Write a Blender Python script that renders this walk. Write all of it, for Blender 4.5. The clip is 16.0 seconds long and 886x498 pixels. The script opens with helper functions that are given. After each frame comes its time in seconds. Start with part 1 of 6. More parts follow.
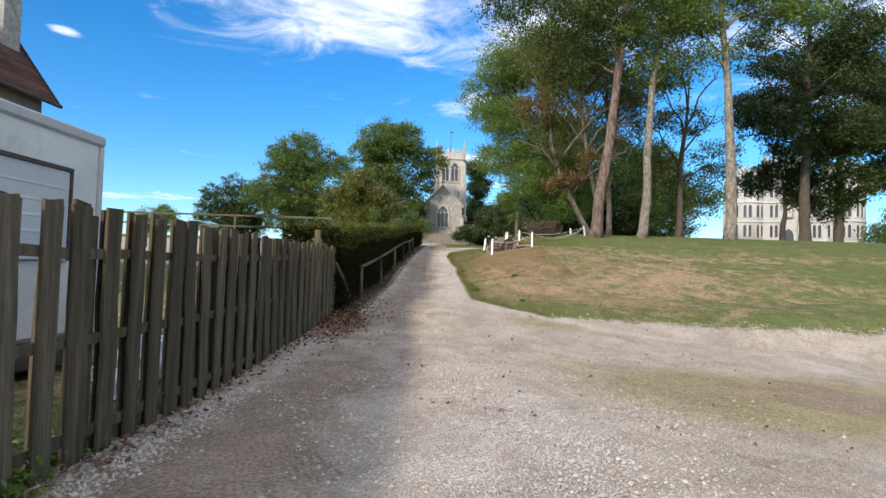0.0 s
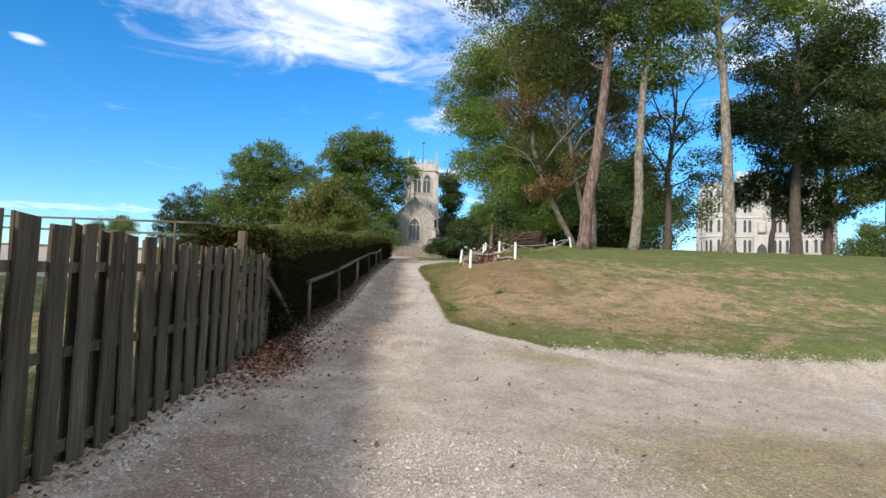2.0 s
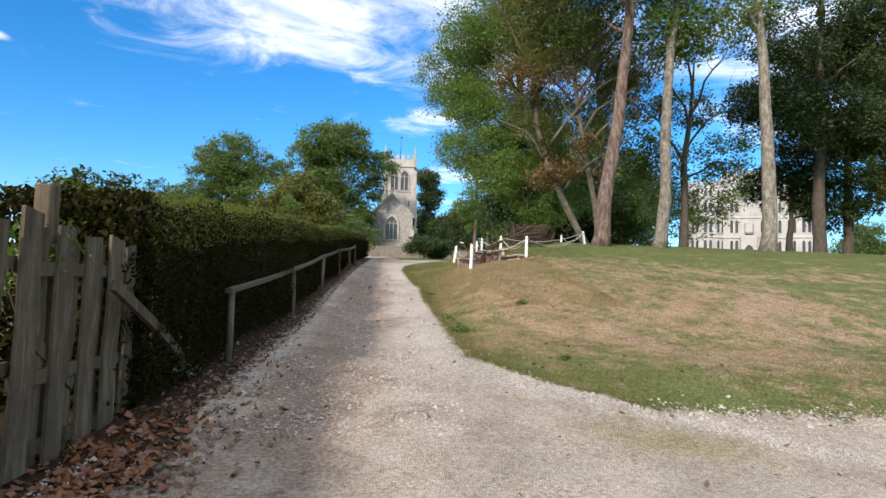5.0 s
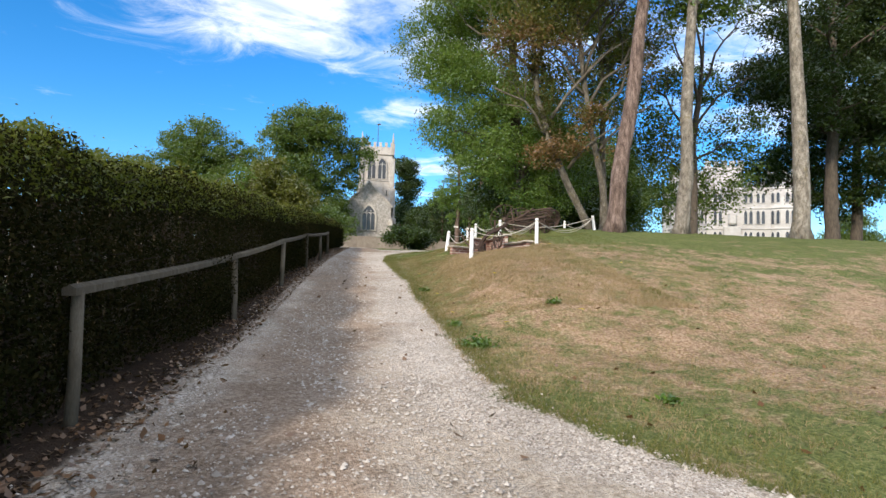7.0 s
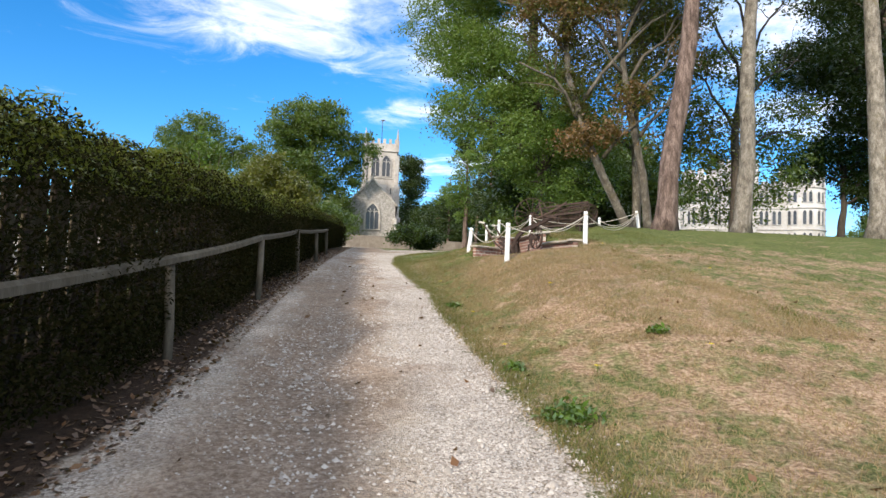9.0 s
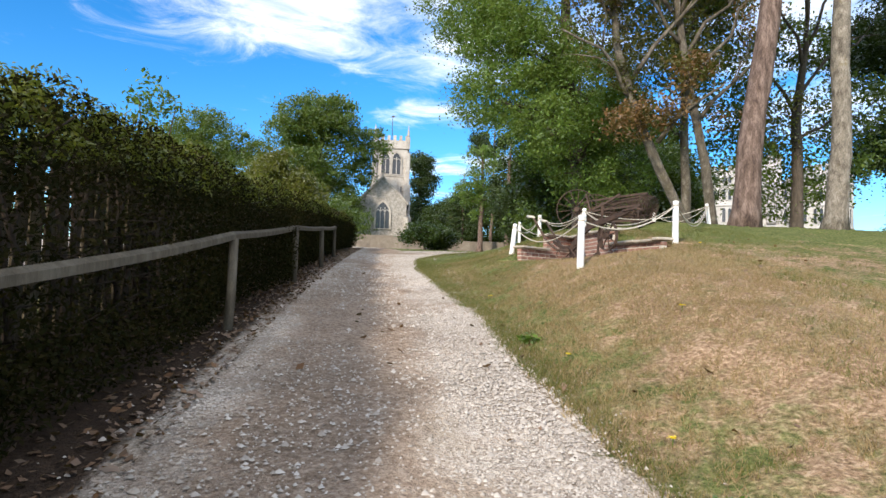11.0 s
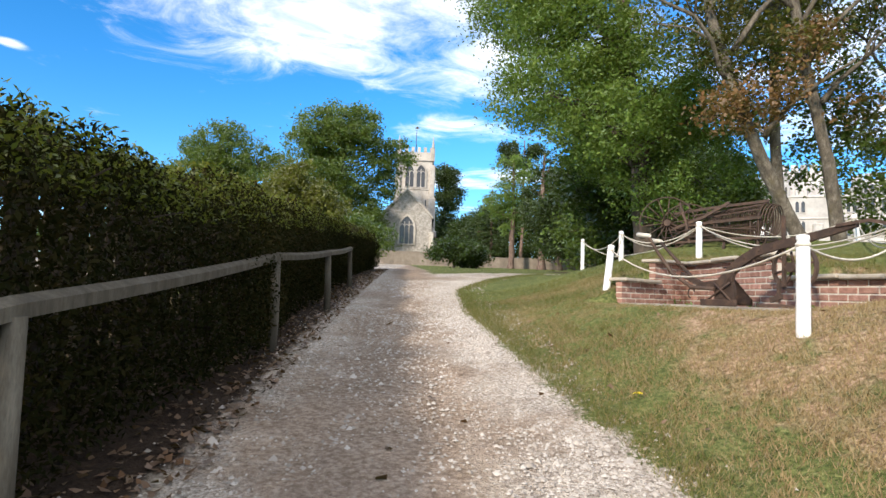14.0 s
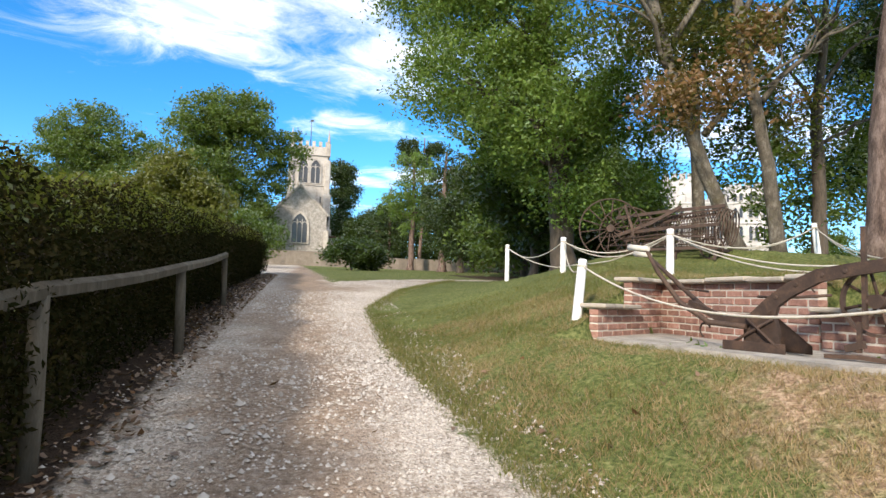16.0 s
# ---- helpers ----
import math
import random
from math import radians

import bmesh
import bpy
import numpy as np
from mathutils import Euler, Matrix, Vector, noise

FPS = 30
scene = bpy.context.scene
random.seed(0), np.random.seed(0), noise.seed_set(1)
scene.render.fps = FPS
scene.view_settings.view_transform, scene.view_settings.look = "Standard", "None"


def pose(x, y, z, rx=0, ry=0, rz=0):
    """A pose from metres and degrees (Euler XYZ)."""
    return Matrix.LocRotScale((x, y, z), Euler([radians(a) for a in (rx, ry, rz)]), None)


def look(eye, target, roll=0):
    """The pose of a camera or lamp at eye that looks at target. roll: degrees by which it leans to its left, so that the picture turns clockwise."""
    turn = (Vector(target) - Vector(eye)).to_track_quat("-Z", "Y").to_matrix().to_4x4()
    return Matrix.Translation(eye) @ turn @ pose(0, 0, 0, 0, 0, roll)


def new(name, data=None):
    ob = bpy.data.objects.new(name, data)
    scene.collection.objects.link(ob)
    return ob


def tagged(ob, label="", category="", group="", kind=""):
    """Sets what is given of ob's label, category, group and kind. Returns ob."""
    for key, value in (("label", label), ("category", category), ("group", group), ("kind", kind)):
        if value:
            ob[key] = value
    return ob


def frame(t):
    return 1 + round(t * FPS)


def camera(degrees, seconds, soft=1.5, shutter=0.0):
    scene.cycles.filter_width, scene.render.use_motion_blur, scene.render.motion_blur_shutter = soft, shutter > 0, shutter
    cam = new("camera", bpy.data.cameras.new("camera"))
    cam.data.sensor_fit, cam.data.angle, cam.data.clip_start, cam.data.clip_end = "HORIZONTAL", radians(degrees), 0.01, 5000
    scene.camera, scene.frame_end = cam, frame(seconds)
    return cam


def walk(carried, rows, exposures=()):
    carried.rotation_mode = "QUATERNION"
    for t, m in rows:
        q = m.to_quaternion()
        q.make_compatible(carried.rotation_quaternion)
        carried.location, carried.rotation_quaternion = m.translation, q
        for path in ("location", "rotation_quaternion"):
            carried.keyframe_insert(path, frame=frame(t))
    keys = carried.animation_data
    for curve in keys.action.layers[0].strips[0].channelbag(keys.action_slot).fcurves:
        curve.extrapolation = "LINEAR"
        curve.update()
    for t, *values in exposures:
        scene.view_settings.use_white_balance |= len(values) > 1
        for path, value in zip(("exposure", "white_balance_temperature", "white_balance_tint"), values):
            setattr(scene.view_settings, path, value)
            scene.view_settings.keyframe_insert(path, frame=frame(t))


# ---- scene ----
cam = camera(73.0, 16.0)
EXPOSURE = [(0.0, 0.27, 6350, 12), (9.0, 0.44, 6350, 12), (16.0, 0.60, 6500, 12)]
PATH = [
    (0, (0.986, 0.035, 1.287), (0.94, 2.033, 1.36), 1.8),
    (0.5, (0.953, 0.914, 1.296), (0.915, 2.912, 1.364), 2.0),
    (1, (0.993, 1.757, 1.271), (0.959, 3.755, 1.342), 1.9),
    (1.5, (0.937, 2.708, 1.309), (0.943, 4.706, 1.405), 1.9),
    (2, (0.932, 3.517, 1.326), (0.979, 5.512, 1.45), 1.9),
    (2.5, (0.89, 4.44, 1.331), (0.978, 6.433, 1.477), 2.0),
    (3, (0.865, 5.263, 1.299), (0.977, 7.254, 1.455), 2.1),
    (3.5, (0.757, 6.268, 1.357), (0.88, 8.259, 1.5), 2.2),
    (4, (0.667, 7.137, 1.358), (0.794, 9.128, 1.492), 2.2),
    (4.5, (0.559, 8.097, 1.401), (0.686, 10.088, 1.535), 2.0),
    (5, (0.539, 8.826, 1.446), (0.668, 10.818, 1.577), 1.9),
    (5.2, (0.535, 9.167, 1.46), (0.672, 11.158, 1.581), 1.8),
    (7.3, (0.345, 12.88, 1.472), (0.558, 14.866, 1.58), 1.9),
    (7.5, (0.329, 13.173, 1.498), (0.543, 15.159, 1.607), 2.0),
    (8, (0.317, 13.899, 1.535), (0.531, 15.883, 1.653), 2.0),
    (8.5, (0.269, 14.848, 1.603), (0.486, 16.833, 1.709), 1.9),
    (9, (0.228, 15.59, 1.628), (0.426, 17.577, 1.736), 2.0),
    (9.2, (0.18, 15.984, 1.617), (0.384, 17.971, 1.73), 1.5),
    (11.3, (-0.044, 19.047, 1.891), (0.114, 21.038, 1.993), 2.1),
    (11.5, (-0.056, 19.305, 1.95), (0.093, 21.298, 2.046), 2.2),
    (12, (-0.133, 19.883, 2.022), (-0.012, 21.877, 2.127), 2.3),
    (12.5, (-0.181, 20.588, 2.11), (-0.075, 22.582, 2.23), 2.2),
    (13, (-0.248, 21.194, 2.136), (-0.158, 23.186, 2.288), 2.0),
    (13.5, (-0.246, 21.881, 2.207), (-0.157, 23.873, 2.361), 2.0),
    (14, (-0.252, 22.512, 2.263), (-0.161, 24.504, 2.413), 1.9),
    (14.5, (-0.241, 23.194, 2.366), (-0.121, 25.186, 2.503), 2.0),
    (15, (-0.293, 23.801, 2.406), (-0.152, 25.791, 2.551), 2.0),
    (15.5, (-0.236, 24.426, 2.503), (-0.055, 26.414, 2.636), 2.0),
    (16, (-0.323, 24.926, 2.584), (0.115, 26.871, 2.742), 1.8),
]
walk(cam, [(t, look(eye, target, roll)) for t, eye, target, roll in PATH], EXPOSURE)

# ---- world, sun ----
SUN_TO = Vector((-0.52, -0.74, 0.42)).normalized()      # towards the sun
world = bpy.data.worlds.new("sky")
scene.world = world
world.use_nodes = True


def sky_world():
    nt = world.node_tree
    nt.nodes.clear()
    n, l = nt.nodes, nt.links
    out = n.new("ShaderNodeOutputWorld")
    bg = n.new("ShaderNodeBackground")
    sky = n.new("ShaderNodeTexSky")
    sky.sky_type = "NISHITA"
    sky.sun_disc = False
    sky.sun_elevation = math.asin(SUN_TO.z)
    sky.sun_rotation = math.atan2(SUN_TO.x, SUN_TO.y)
    sky.air_density, sky.dust_density, sky.ozone_density = 1.0, 0.0, 3.0
    hsv = n.new("ShaderNodeHueSaturation")
    hsv.inputs["Saturation"].default_value = 1.34
    hsv.inputs["Value"].default_value = 1.09
    hsv.inputs["Hue"].default_value = 0.492
    l.new(sky.outputs["Color"], hsv.inputs["Color"])
    # clouds: drifting sheets, on a plane high above
    tc = n.new("ShaderNodeTexCoord")
    sep = n.new("ShaderNodeSeparateXYZ")
    l.new(tc.outputs["Generated"], sep.inputs[0])
    up = n.new("ShaderNodeMath"); up.operation = "MAXIMUM"; up.inputs[1].default_value = 0.03
    l.new(sep.outputs["Z"], up.inputs[0])
    px = n.new("ShaderNodeMath"); px.operation = "DIVIDE"
    py = n.new("ShaderNodeMath"); py.operation = "DIVIDE"
    for m, a in ((px, "X"), (py, "Y")):
        l.new(sep.outputs[a], m.inputs[0]); l.new(up.outputs[0], m.inputs[1])
    com = n.new("ShaderNodeCombineXYZ")
    l.new(px.outputs[0], com.inputs[0]); l.new(py.outputs[0], com.inputs[1])
    big = n.new("ShaderNodeTexNoise"); big.inputs["Scale"].default_value = 2.4; big.inputs["Detail"].default_value = 12; big.inputs["Roughness"].default_value = 0.66; big.inputs["Distortion"].default_value = 0.7
    l.new(com.outputs[0], big.inputs["Vector"])

    def blob(cx, cy, rx, ry, amount):
        v = n.new("ShaderNodeVectorMath"); v.operation = "SUBTRACT"; v.inputs[1].default_value = (cx, cy, 0)
        l.new(com.outputs[0], v.inputs[0])
        k = n.new("ShaderNodeVectorMath"); k.operation = "MULTIPLY"; k.inputs[1].default_value = (1 / rx, 1 / ry, 0)
        l.new(v.outputs[0], k.inputs[0])
        d = n.new("ShaderNodeVectorMath"); d.operation = "LENGTH"; l.new(k.outputs[0], d.inputs[0])
        r = n.new("ShaderNodeMapRange"); r.interpolation_type = "SMOOTHSTEP"
        r.inputs[1].default_value, r.inputs[2].default_value, r.inputs[3].default_value, r.inputs[4].default_value = 1.15, 0.25, 0.0, amount
        l.new(d.outputs["Value"], r.inputs[0])
        return r.outputs[0]

    total = None
    for b in CLOUDS:
        o = blob(*b)
        if total is None:
            total = o
        else:
            mx = n.new("ShaderNodeMath"); mx.operation = "MAXIMUM"
            l.new(total, mx.inputs[0]); l.new(o, mx.inputs[1]); total = mx.outputs[0]
    ad = n.new("ShaderNodeMath"); ad.operation = "ADD"
    wisp = n.new("ShaderNodeMath"); wisp.operation = "MULTIPLY_ADD"; wisp.inputs[1].default_value, wisp.inputs[2].default_value = 1.9, -0.45
    l.new(big.outputs["Fac"], wisp.inputs[0])
    l.new(total, ad.inputs[0]); l.new(wisp.outputs[0], ad.inputs[1])
    dens = n.new("ShaderNodeMapRange"); dens.interpolation_type = "SMOOTHSTEP"
    dens.inputs[1].default_value, dens.inputs[2].default_value = 0.66, 1.62
    l.new(ad.outputs[0], dens.inputs[0])
    cloud = n.new("ShaderNodeMix"); cloud.data_type = "RGBA"
    l.new(dens.outputs[0], cloud.inputs[0])
    tint = n.new("ShaderNodeMix"); tint.data_type, tint.blend_type = "RGBA", "MULTIPLY"
    tint.inputs[0].default_value = 1.0
    tint.inputs[7].default_value = (0.70, 0.86, 1.04, 1)
    l.new(hsv.outputs["Color"], tint.inputs[6])
    l.new(tint.outputs[2], cloud.inputs[6])
    cloud.inputs[7].default_value = CLOUD_COLOUR
    l.new(cloud.outputs[2], bg.inputs["Color"])
    bg.inputs["Strength"].default_value = SKY_STRENGTH
    l.new(bg.outputs[0], out.inputs[0])


SKY_STRENGTH = 0.15
CLOUD_COLOUR = (7.6, 7.7, 7.8, 1)
# centre and radii on a plane one unit up, amount
CLOUDS = [(-0.30, 2.05, 1.1, 1.1, 0.66), (0.45, 2.5, 0.9, 0.8, 0.60), (1.6, 2.2, 1.0, 0.8, 0.58), (2.6, 3.0, 1.4, 1.0, 0.62),
          (0.35, 5.3, 0.6, 0.5, 0.74), (0.85, 4.9, 0.55, 0.45, 0.70), (-6.0, 9.0, 4.5, 0.8, 0.48), (0.5, 6.9, 1.0, 0.35, 0.5), (-1.75, 2.55, 0.08, 0.1, 0.7), (0.2, 3.6, 0.7, 0.4, 0.5),
          # overhead and behind, never in view: clouds added to fill the shade with neutral light
          (0.2, -0.9, 2.8, 2.2, 0.90), (-3.2, 0.0, 2.4, 1.8, 0.85), (3.6, -0.4, 2.6, 2.0, 0.90), (0.0, -4.5, 6.0, 3.0, 0.85)]
sky_world()
sun = new("sun", bpy.data.lights.new("sun", "SUN"))
sun.data.energy, sun.data.angle, sun.data.color = 3.9, radians(4.0), (1.0, 0.89, 0.74)
sun.matrix_world = look(SUN_TO * 200, (0, 0, 0))

# ---- materials ----
MATS = {}


def nodes_of(m):
    m.use_nodes = True
    nt = m.node_tree
    return nt.nodes, nt.links, nt.nodes["Principled BSDF"]


def noise_node(n, l, scale, detail=6, rough=0.6, vec=None, dist=0.0):
    t = n.new("ShaderNodeTexNoise")
    t.inputs["Scale"].default_value, t.inputs["Detail"].default_value = scale, detail
    t.inputs["Roughness"].default_value, t.inputs["Distortion"].default_value = rough, dist
    if vec is not None:
        l.new(vec, t.inputs["Vector"])
    return t.outputs["Fac"]


def ramp(n, l, fac, stops):
    r = n.new("ShaderNodeValToRGB")
    e = r.color_ramp.elements
    while len(e) < len(stops):
        e.new(0.5)
    for el, (p, c) in zip(e, stops):
        el.position, el.color = p, (*c, 1)
    l.new(fac, r.inputs[0])
    return r.outputs["Color"]


def mix(n, l, fac, a, b, kind="MIX"):
    m = n.new("ShaderNodeMix")
    m.data_type, m.blend_type = "RGBA", kind
    if isinstance(fac, float):
        m.inputs[0].default_value = fac
    else:
        l.new(fac, m.inputs[0])
    for sock, v in ((m.inputs[6], a), (m.inputs[7], b)):
        if isinstance(v, tuple):
            sock.default_value = (*v, 1)
        else:
            l.new(v, sock)
    return m.outputs[2]


def remap(n, l, v, a, b, c=0.0, d=1.0):
    r = n.new("ShaderNodeMapRange")
    r.interpolation_type = "SMOOTHSTEP"
    for i, x in enumerate((a, b, c, d)):
        r.inputs[i + 1].default_value = x
    l.new(v, r.inputs[0])
    return r.outputs[0]


def math_node(n, l, op, a, b):
    m = n.new("ShaderNodeMath")
    m.operation = op
    for sock, v in zip(m.inputs, (a, b)):
        if isinstance(v, (int, float)):
            sock.default_value = v
        else:
            l.new(v, sock)
    return m.outputs[0]


def bump(n, l, bsdf, height, strength=0.4, distance=0.01):
    b = n.new("ShaderNodeBump")
    b.inputs["Strength"].default_value, b.inputs["Distance"].default_value = strength, distance
    l.new(height, b.inputs["Height"])
    l.new(b.outputs[0], bsdf.inputs["Normal"])


def surface(name, stops, scale=6.0, fine=60.0, rough=0.8, metal=0.0, bump_by=0.3, depth=0.01, stretch=(1, 1, 1), vary=0.12, spec=0.3, stain=None):
    """Two noises, one broad and one fine, over object space, with a lightness that differs from piece to piece."""
    m = bpy.data.materials.new(name)
    n, l, p = nodes_of(m)
    tc = n.new("ShaderNodeTexCoord")
    mp = n.new("ShaderNodeMapping")
    mp.inputs["Scale"].default_value = stretch
    l.new(tc.outputs["Object"], mp.inputs[0])
    oi = n.new("ShaderNodeObjectInfo")
    off = n.new("ShaderNodeVectorMath"); off.operation = "ADD"
    sc = n.new("ShaderNodeVectorMath"); sc.operation = "SCALE"; sc.inputs["Scale"].default_value = 37.0
    cmb = n.new("ShaderNodeCombineXYZ")
    for i in range(3):
        l.new(oi.outputs["Random"], cmb.inputs[i])
    l.new(cmb.outputs[0], sc.inputs[0])
    l.new(mp.outputs[0], off.inputs[0]); l.new(sc.outputs[0], off.inputs[1])
    broad = noise_node(n, l, scale, 5, 0.6, off.outputs[0], 0.3)
    small = noise_node(n, l, fine, 8, 0.7, off.outputs[0])
    both = math_node(n, l, "ADD", math_node(n, l, "MULTIPLY", broad, 0.6), math_node(n, l, "MULTIPLY", small, 0.4))
    col = ramp(n, l, both, stops)
    hs = n.new("ShaderNodeHueSaturation")
    l.new(col, hs.inputs["Color"])
    l.new(math_node(n, l, "ADD", math_node(n, l, "MULTIPLY", oi.outputs["Random"], 2 * vary), 1 - vary), hs.inputs["Value"])
    colour = hs.outputs["Color"]
    if stain:
        s = remap(n, l, noise_node(n, l, stain[1], 8, 0.7, tc.outputs["Object"], 0.4), stain[2], stain[3])
        colour = mix(n, l, s, colour, stain[0])
    l.new(colour, p.inputs["Base Color"])
    p.inputs["Roughness"].default_value, p.inputs["Metallic"].default_value = rough, metal
    p.inputs["Specular IOR Level"].default_value = spec
    bump(n, l, p, both, bump_by, depth)
    MATS[name] = m
    return m


def leafy(name, a, b, c, trans=0.35, gloss=0.035):
    """Leaves: colour by leaf, light shining through."""
    m = bpy.data.materials.new(name)
    m.use_nodes = True
    nt = m.node_tree
    n, l = nt.nodes, nt.links
    n.clear()
    out = n.new("ShaderNodeOutputMaterial")
    geo = n.new("ShaderNodeNewGeometry")
    tc = n.new("ShaderNodeTexCoord")
    patch = noise_node(n, l, 0.55, 3, 0.5, tc.outputs["Object"])
    f = math_node(n, l, "ADD", math_node(n, l, "MULTIPLY", geo.outputs["Random Per Island"], 0.5), math_node(n, l, "MULTIPLY", patch, 0.6))
    col = ramp(n, l, f, [(0.15, a), (0.55, b), (0.95, c)])
    d = n.new("ShaderNodeBsdfDiffuse"); l.new(col, d.inputs[0])
    t = n.new("ShaderNodeBsdfTranslucent")
    l.new(mix(n, l, 0.5, col, (0.25, 0.3, 0.03), "MIX"), t.inputs[0])
    g = n.new("ShaderNodeBsdfGlossy"); g.inputs["Roughness"].default_value = 0.45; g.inputs[0].default_value = (0.8, 0.85, 0.8, 1)
    m1 = n.new("ShaderNodeMixShader"); m1.inputs[0].default_value = trans
    l.new(d.outputs[0], m1.inputs[1]); l.new(t.outputs[0], m1.inputs[2])
    fr = n.new("ShaderNodeFresnel"); fr.inputs[0].default_value = 1.4
    m2 = n.new("ShaderNodeMixShader")
    l.new(math_node(n, l, "MULTIPLY", fr.outputs[0], gloss * 4), m2.inputs[0])
    l.new(m1.outputs[0], m2.inputs[1]); l.new(g.outputs[0], m2.inputs[2])
    l.new(m2.outputs[0], out.inputs[0])
    MATS[name] = m
    return m


def ground_material():
    """Gravel, dry and green turf, mouldering leaves with hedge shade put into their colour, by wear maps on the sheet,
    with ragged borders.
    """
    m = bpy.data.materials.new("ground")
    n, l, p = nodes_of(m)
    tc = n.new("ShaderNodeTexCoord")
    v = tc.outputs["Object"]

    def att(name):
        a = n.new("ShaderNodeAttribute"); a.attribute_name = name
        return a.outputs["Fac"]

    n_big = noise_node(n, l, 0.45, 4, 0.55, v, 0.4)
    n_mid = noise_node(n, l, 2.2, 6, 0.65, v, 0.3)
    n_fine = noise_node(n, l, 26, 6, 0.7, v)
    n_grit = noise_node(n, l, 110, 4, 0.7, v)
    # gravel
    vor = n.new("ShaderNodeTexVoronoi"); vor.inputs["Scale"].default_value = 64; l.new(v, vor.inputs["Vector"])
    pebble = ramp(n, l, vor.outputs["Color"], [(0.1, (0.22, 0.185, 0.15)), (0.35, (0.39, 0.335, 0.28)), (0.7, (0.58, 0.52, 0.45)), (1.0, (0.78, 0.73, 0.66))])
    dirt = ramp(n, l, n_fine, [(0.36, (0.27, 0.22, 0.165)), (0.5, (0.43, 0.365, 0.29)), (0.64, (0.58, 0.505, 0.415))])
    loose = remap(n, l, math_node(n, l, "ADD", n_mid, math_node(n, l, "MULTIPLY", att("loose"), 0.55)), 0.42, 0.78)
    gravel = mix(n, l, loose, dirt, pebble)
    moss = math_node(n, l, "MULTIPLY", remap(n, l, math_node(n, l, "ADD", att("mossy"), math_node(n, l, "SUBTRACT", n_mid, 0.5)), 0.25, 0.75), 0.9)
    mosscol = ramp(n, l, n_fine, [(0.38, (0.20, 0.165, 0.075)), (0.5, (0.30, 0.25, 0.125)), (0.62, (0.43, 0.37, 0.22))])
    gravel = mix(n, l, moss, gravel, mosscol)
    worn = remap(n, l, math_node(n, l, "ADD", noise_node(n, l, 0.8, 6, 0.65, v, 0.8), math_node(n, l, "MULTIPLY", att("worn"), 0.42)), 0.46, 0.80)
    gravel = mix(n, l, math_node(n, l, "MULTIPLY", worn, 0.9), gravel, ramp(n, l, n_fine, [(0.36, (0.18, 0.128, 0.090)), (0.5, (0.285, 0.212, 0.155)), (0.64, (0.42, 0.335, 0.26))]))
    # turf
    green = ramp(n, l, n_fine, [(0.36, (0.052, 0.074, 0.020)), (0.5, (0.122, 0.146, 0.045)), (0.64, (0.24, 0.245, 0.095))])
    straw = ramp(n, l, n_fine, [(0.36, (0.165, 0.104, 0.061)), (0.5, (0.345, 0.236, 0.15)), (0.64, (0.55, 0.41, 0.28))])
    patch = math_node(n, l, "ADD", math_node(n, l, "MULTIPLY", remap(n, l, n_big, 0.35, 0.65), 0.28), math_node(n, l, "MULTIPLY", remap(n, l, n_mid, 0.34, 0.66), 0.42))
    patch = math_node(n, l, "ADD", patch, math_node(n, l, "MULTIPLY", remap(n, l, noise_node(n, l, 7.0, 5, 0.65, v), 0.35, 0.65), 0.26))
    dry = remap(n, l, math_node(n, l, "ADD", math_node(n, l, "MULTIPLY", att("dry"), 0.5), patch), 0.58, 1.14)
    turf = mix(n, l, dry, green, straw)
    # leaf mould under the hedge, coloured darker to carry the hedge's shade as well
    mould_shade = ramp(n, l, n_fine, [(0.3, (0.028, 0.019, 0.013)), (0.6, (0.065, 0.044, 0.030)), (0.8, (0.15, 0.10, 0.068))])
    edge = math_node(n, l, "ADD", att("gravel"), math_node(n, l, "MULTIPLY", math_node(n, l, "SUBTRACT", n_mid, 0.5), 0.9))
    edge = math_node(n, l, "ADD", edge, math_node(n, l, "MULTIPLY", math_node(n, l, "SUBTRACT", n_fine, 0.5), 0.7))
    isg = remap(n, l, edge, 0.42, 0.58)
    col = mix(n, l, isg, turf, gravel)
    lit = remap(n, l, math_node(n, l, "ADD", att("mould_shade"), math_node(n, l, "MULTIPLY", math_node(n, l, "SUBTRACT", n_mid, 0.5), 0.8)), 0.4, 0.7)
    col = mix(n, l, lit, col, mould_shade)
    shade = ramp(n, l, noise_node(n, l, 1.1, 7, 0.7, v, 0.6), [(0.34, (0.78, 0.77, 0.75)), (0.66, (1.22, 1.20, 1.18))])
    col = mix(n, l, 0.8, col, shade, "MULTIPLY")
    l.new(col, p.inputs["Base Color"])
    p.inputs["Roughness"].default_value = 0.95
    p.inputs["Specular IOR Level"].default_value = 0.15
    h = math_node(n, l, "ADD", math_node(n, l, "MULTIPLY", vor.outputs["Distance"], 0.6), math_node(n, l, "ADD", n_fine, math_node(n, l, "MULTIPLY", n_grit, 0.4)))
    bump(n, l, p, h, 0.8, 0.022)
    MATS["ground"] = m


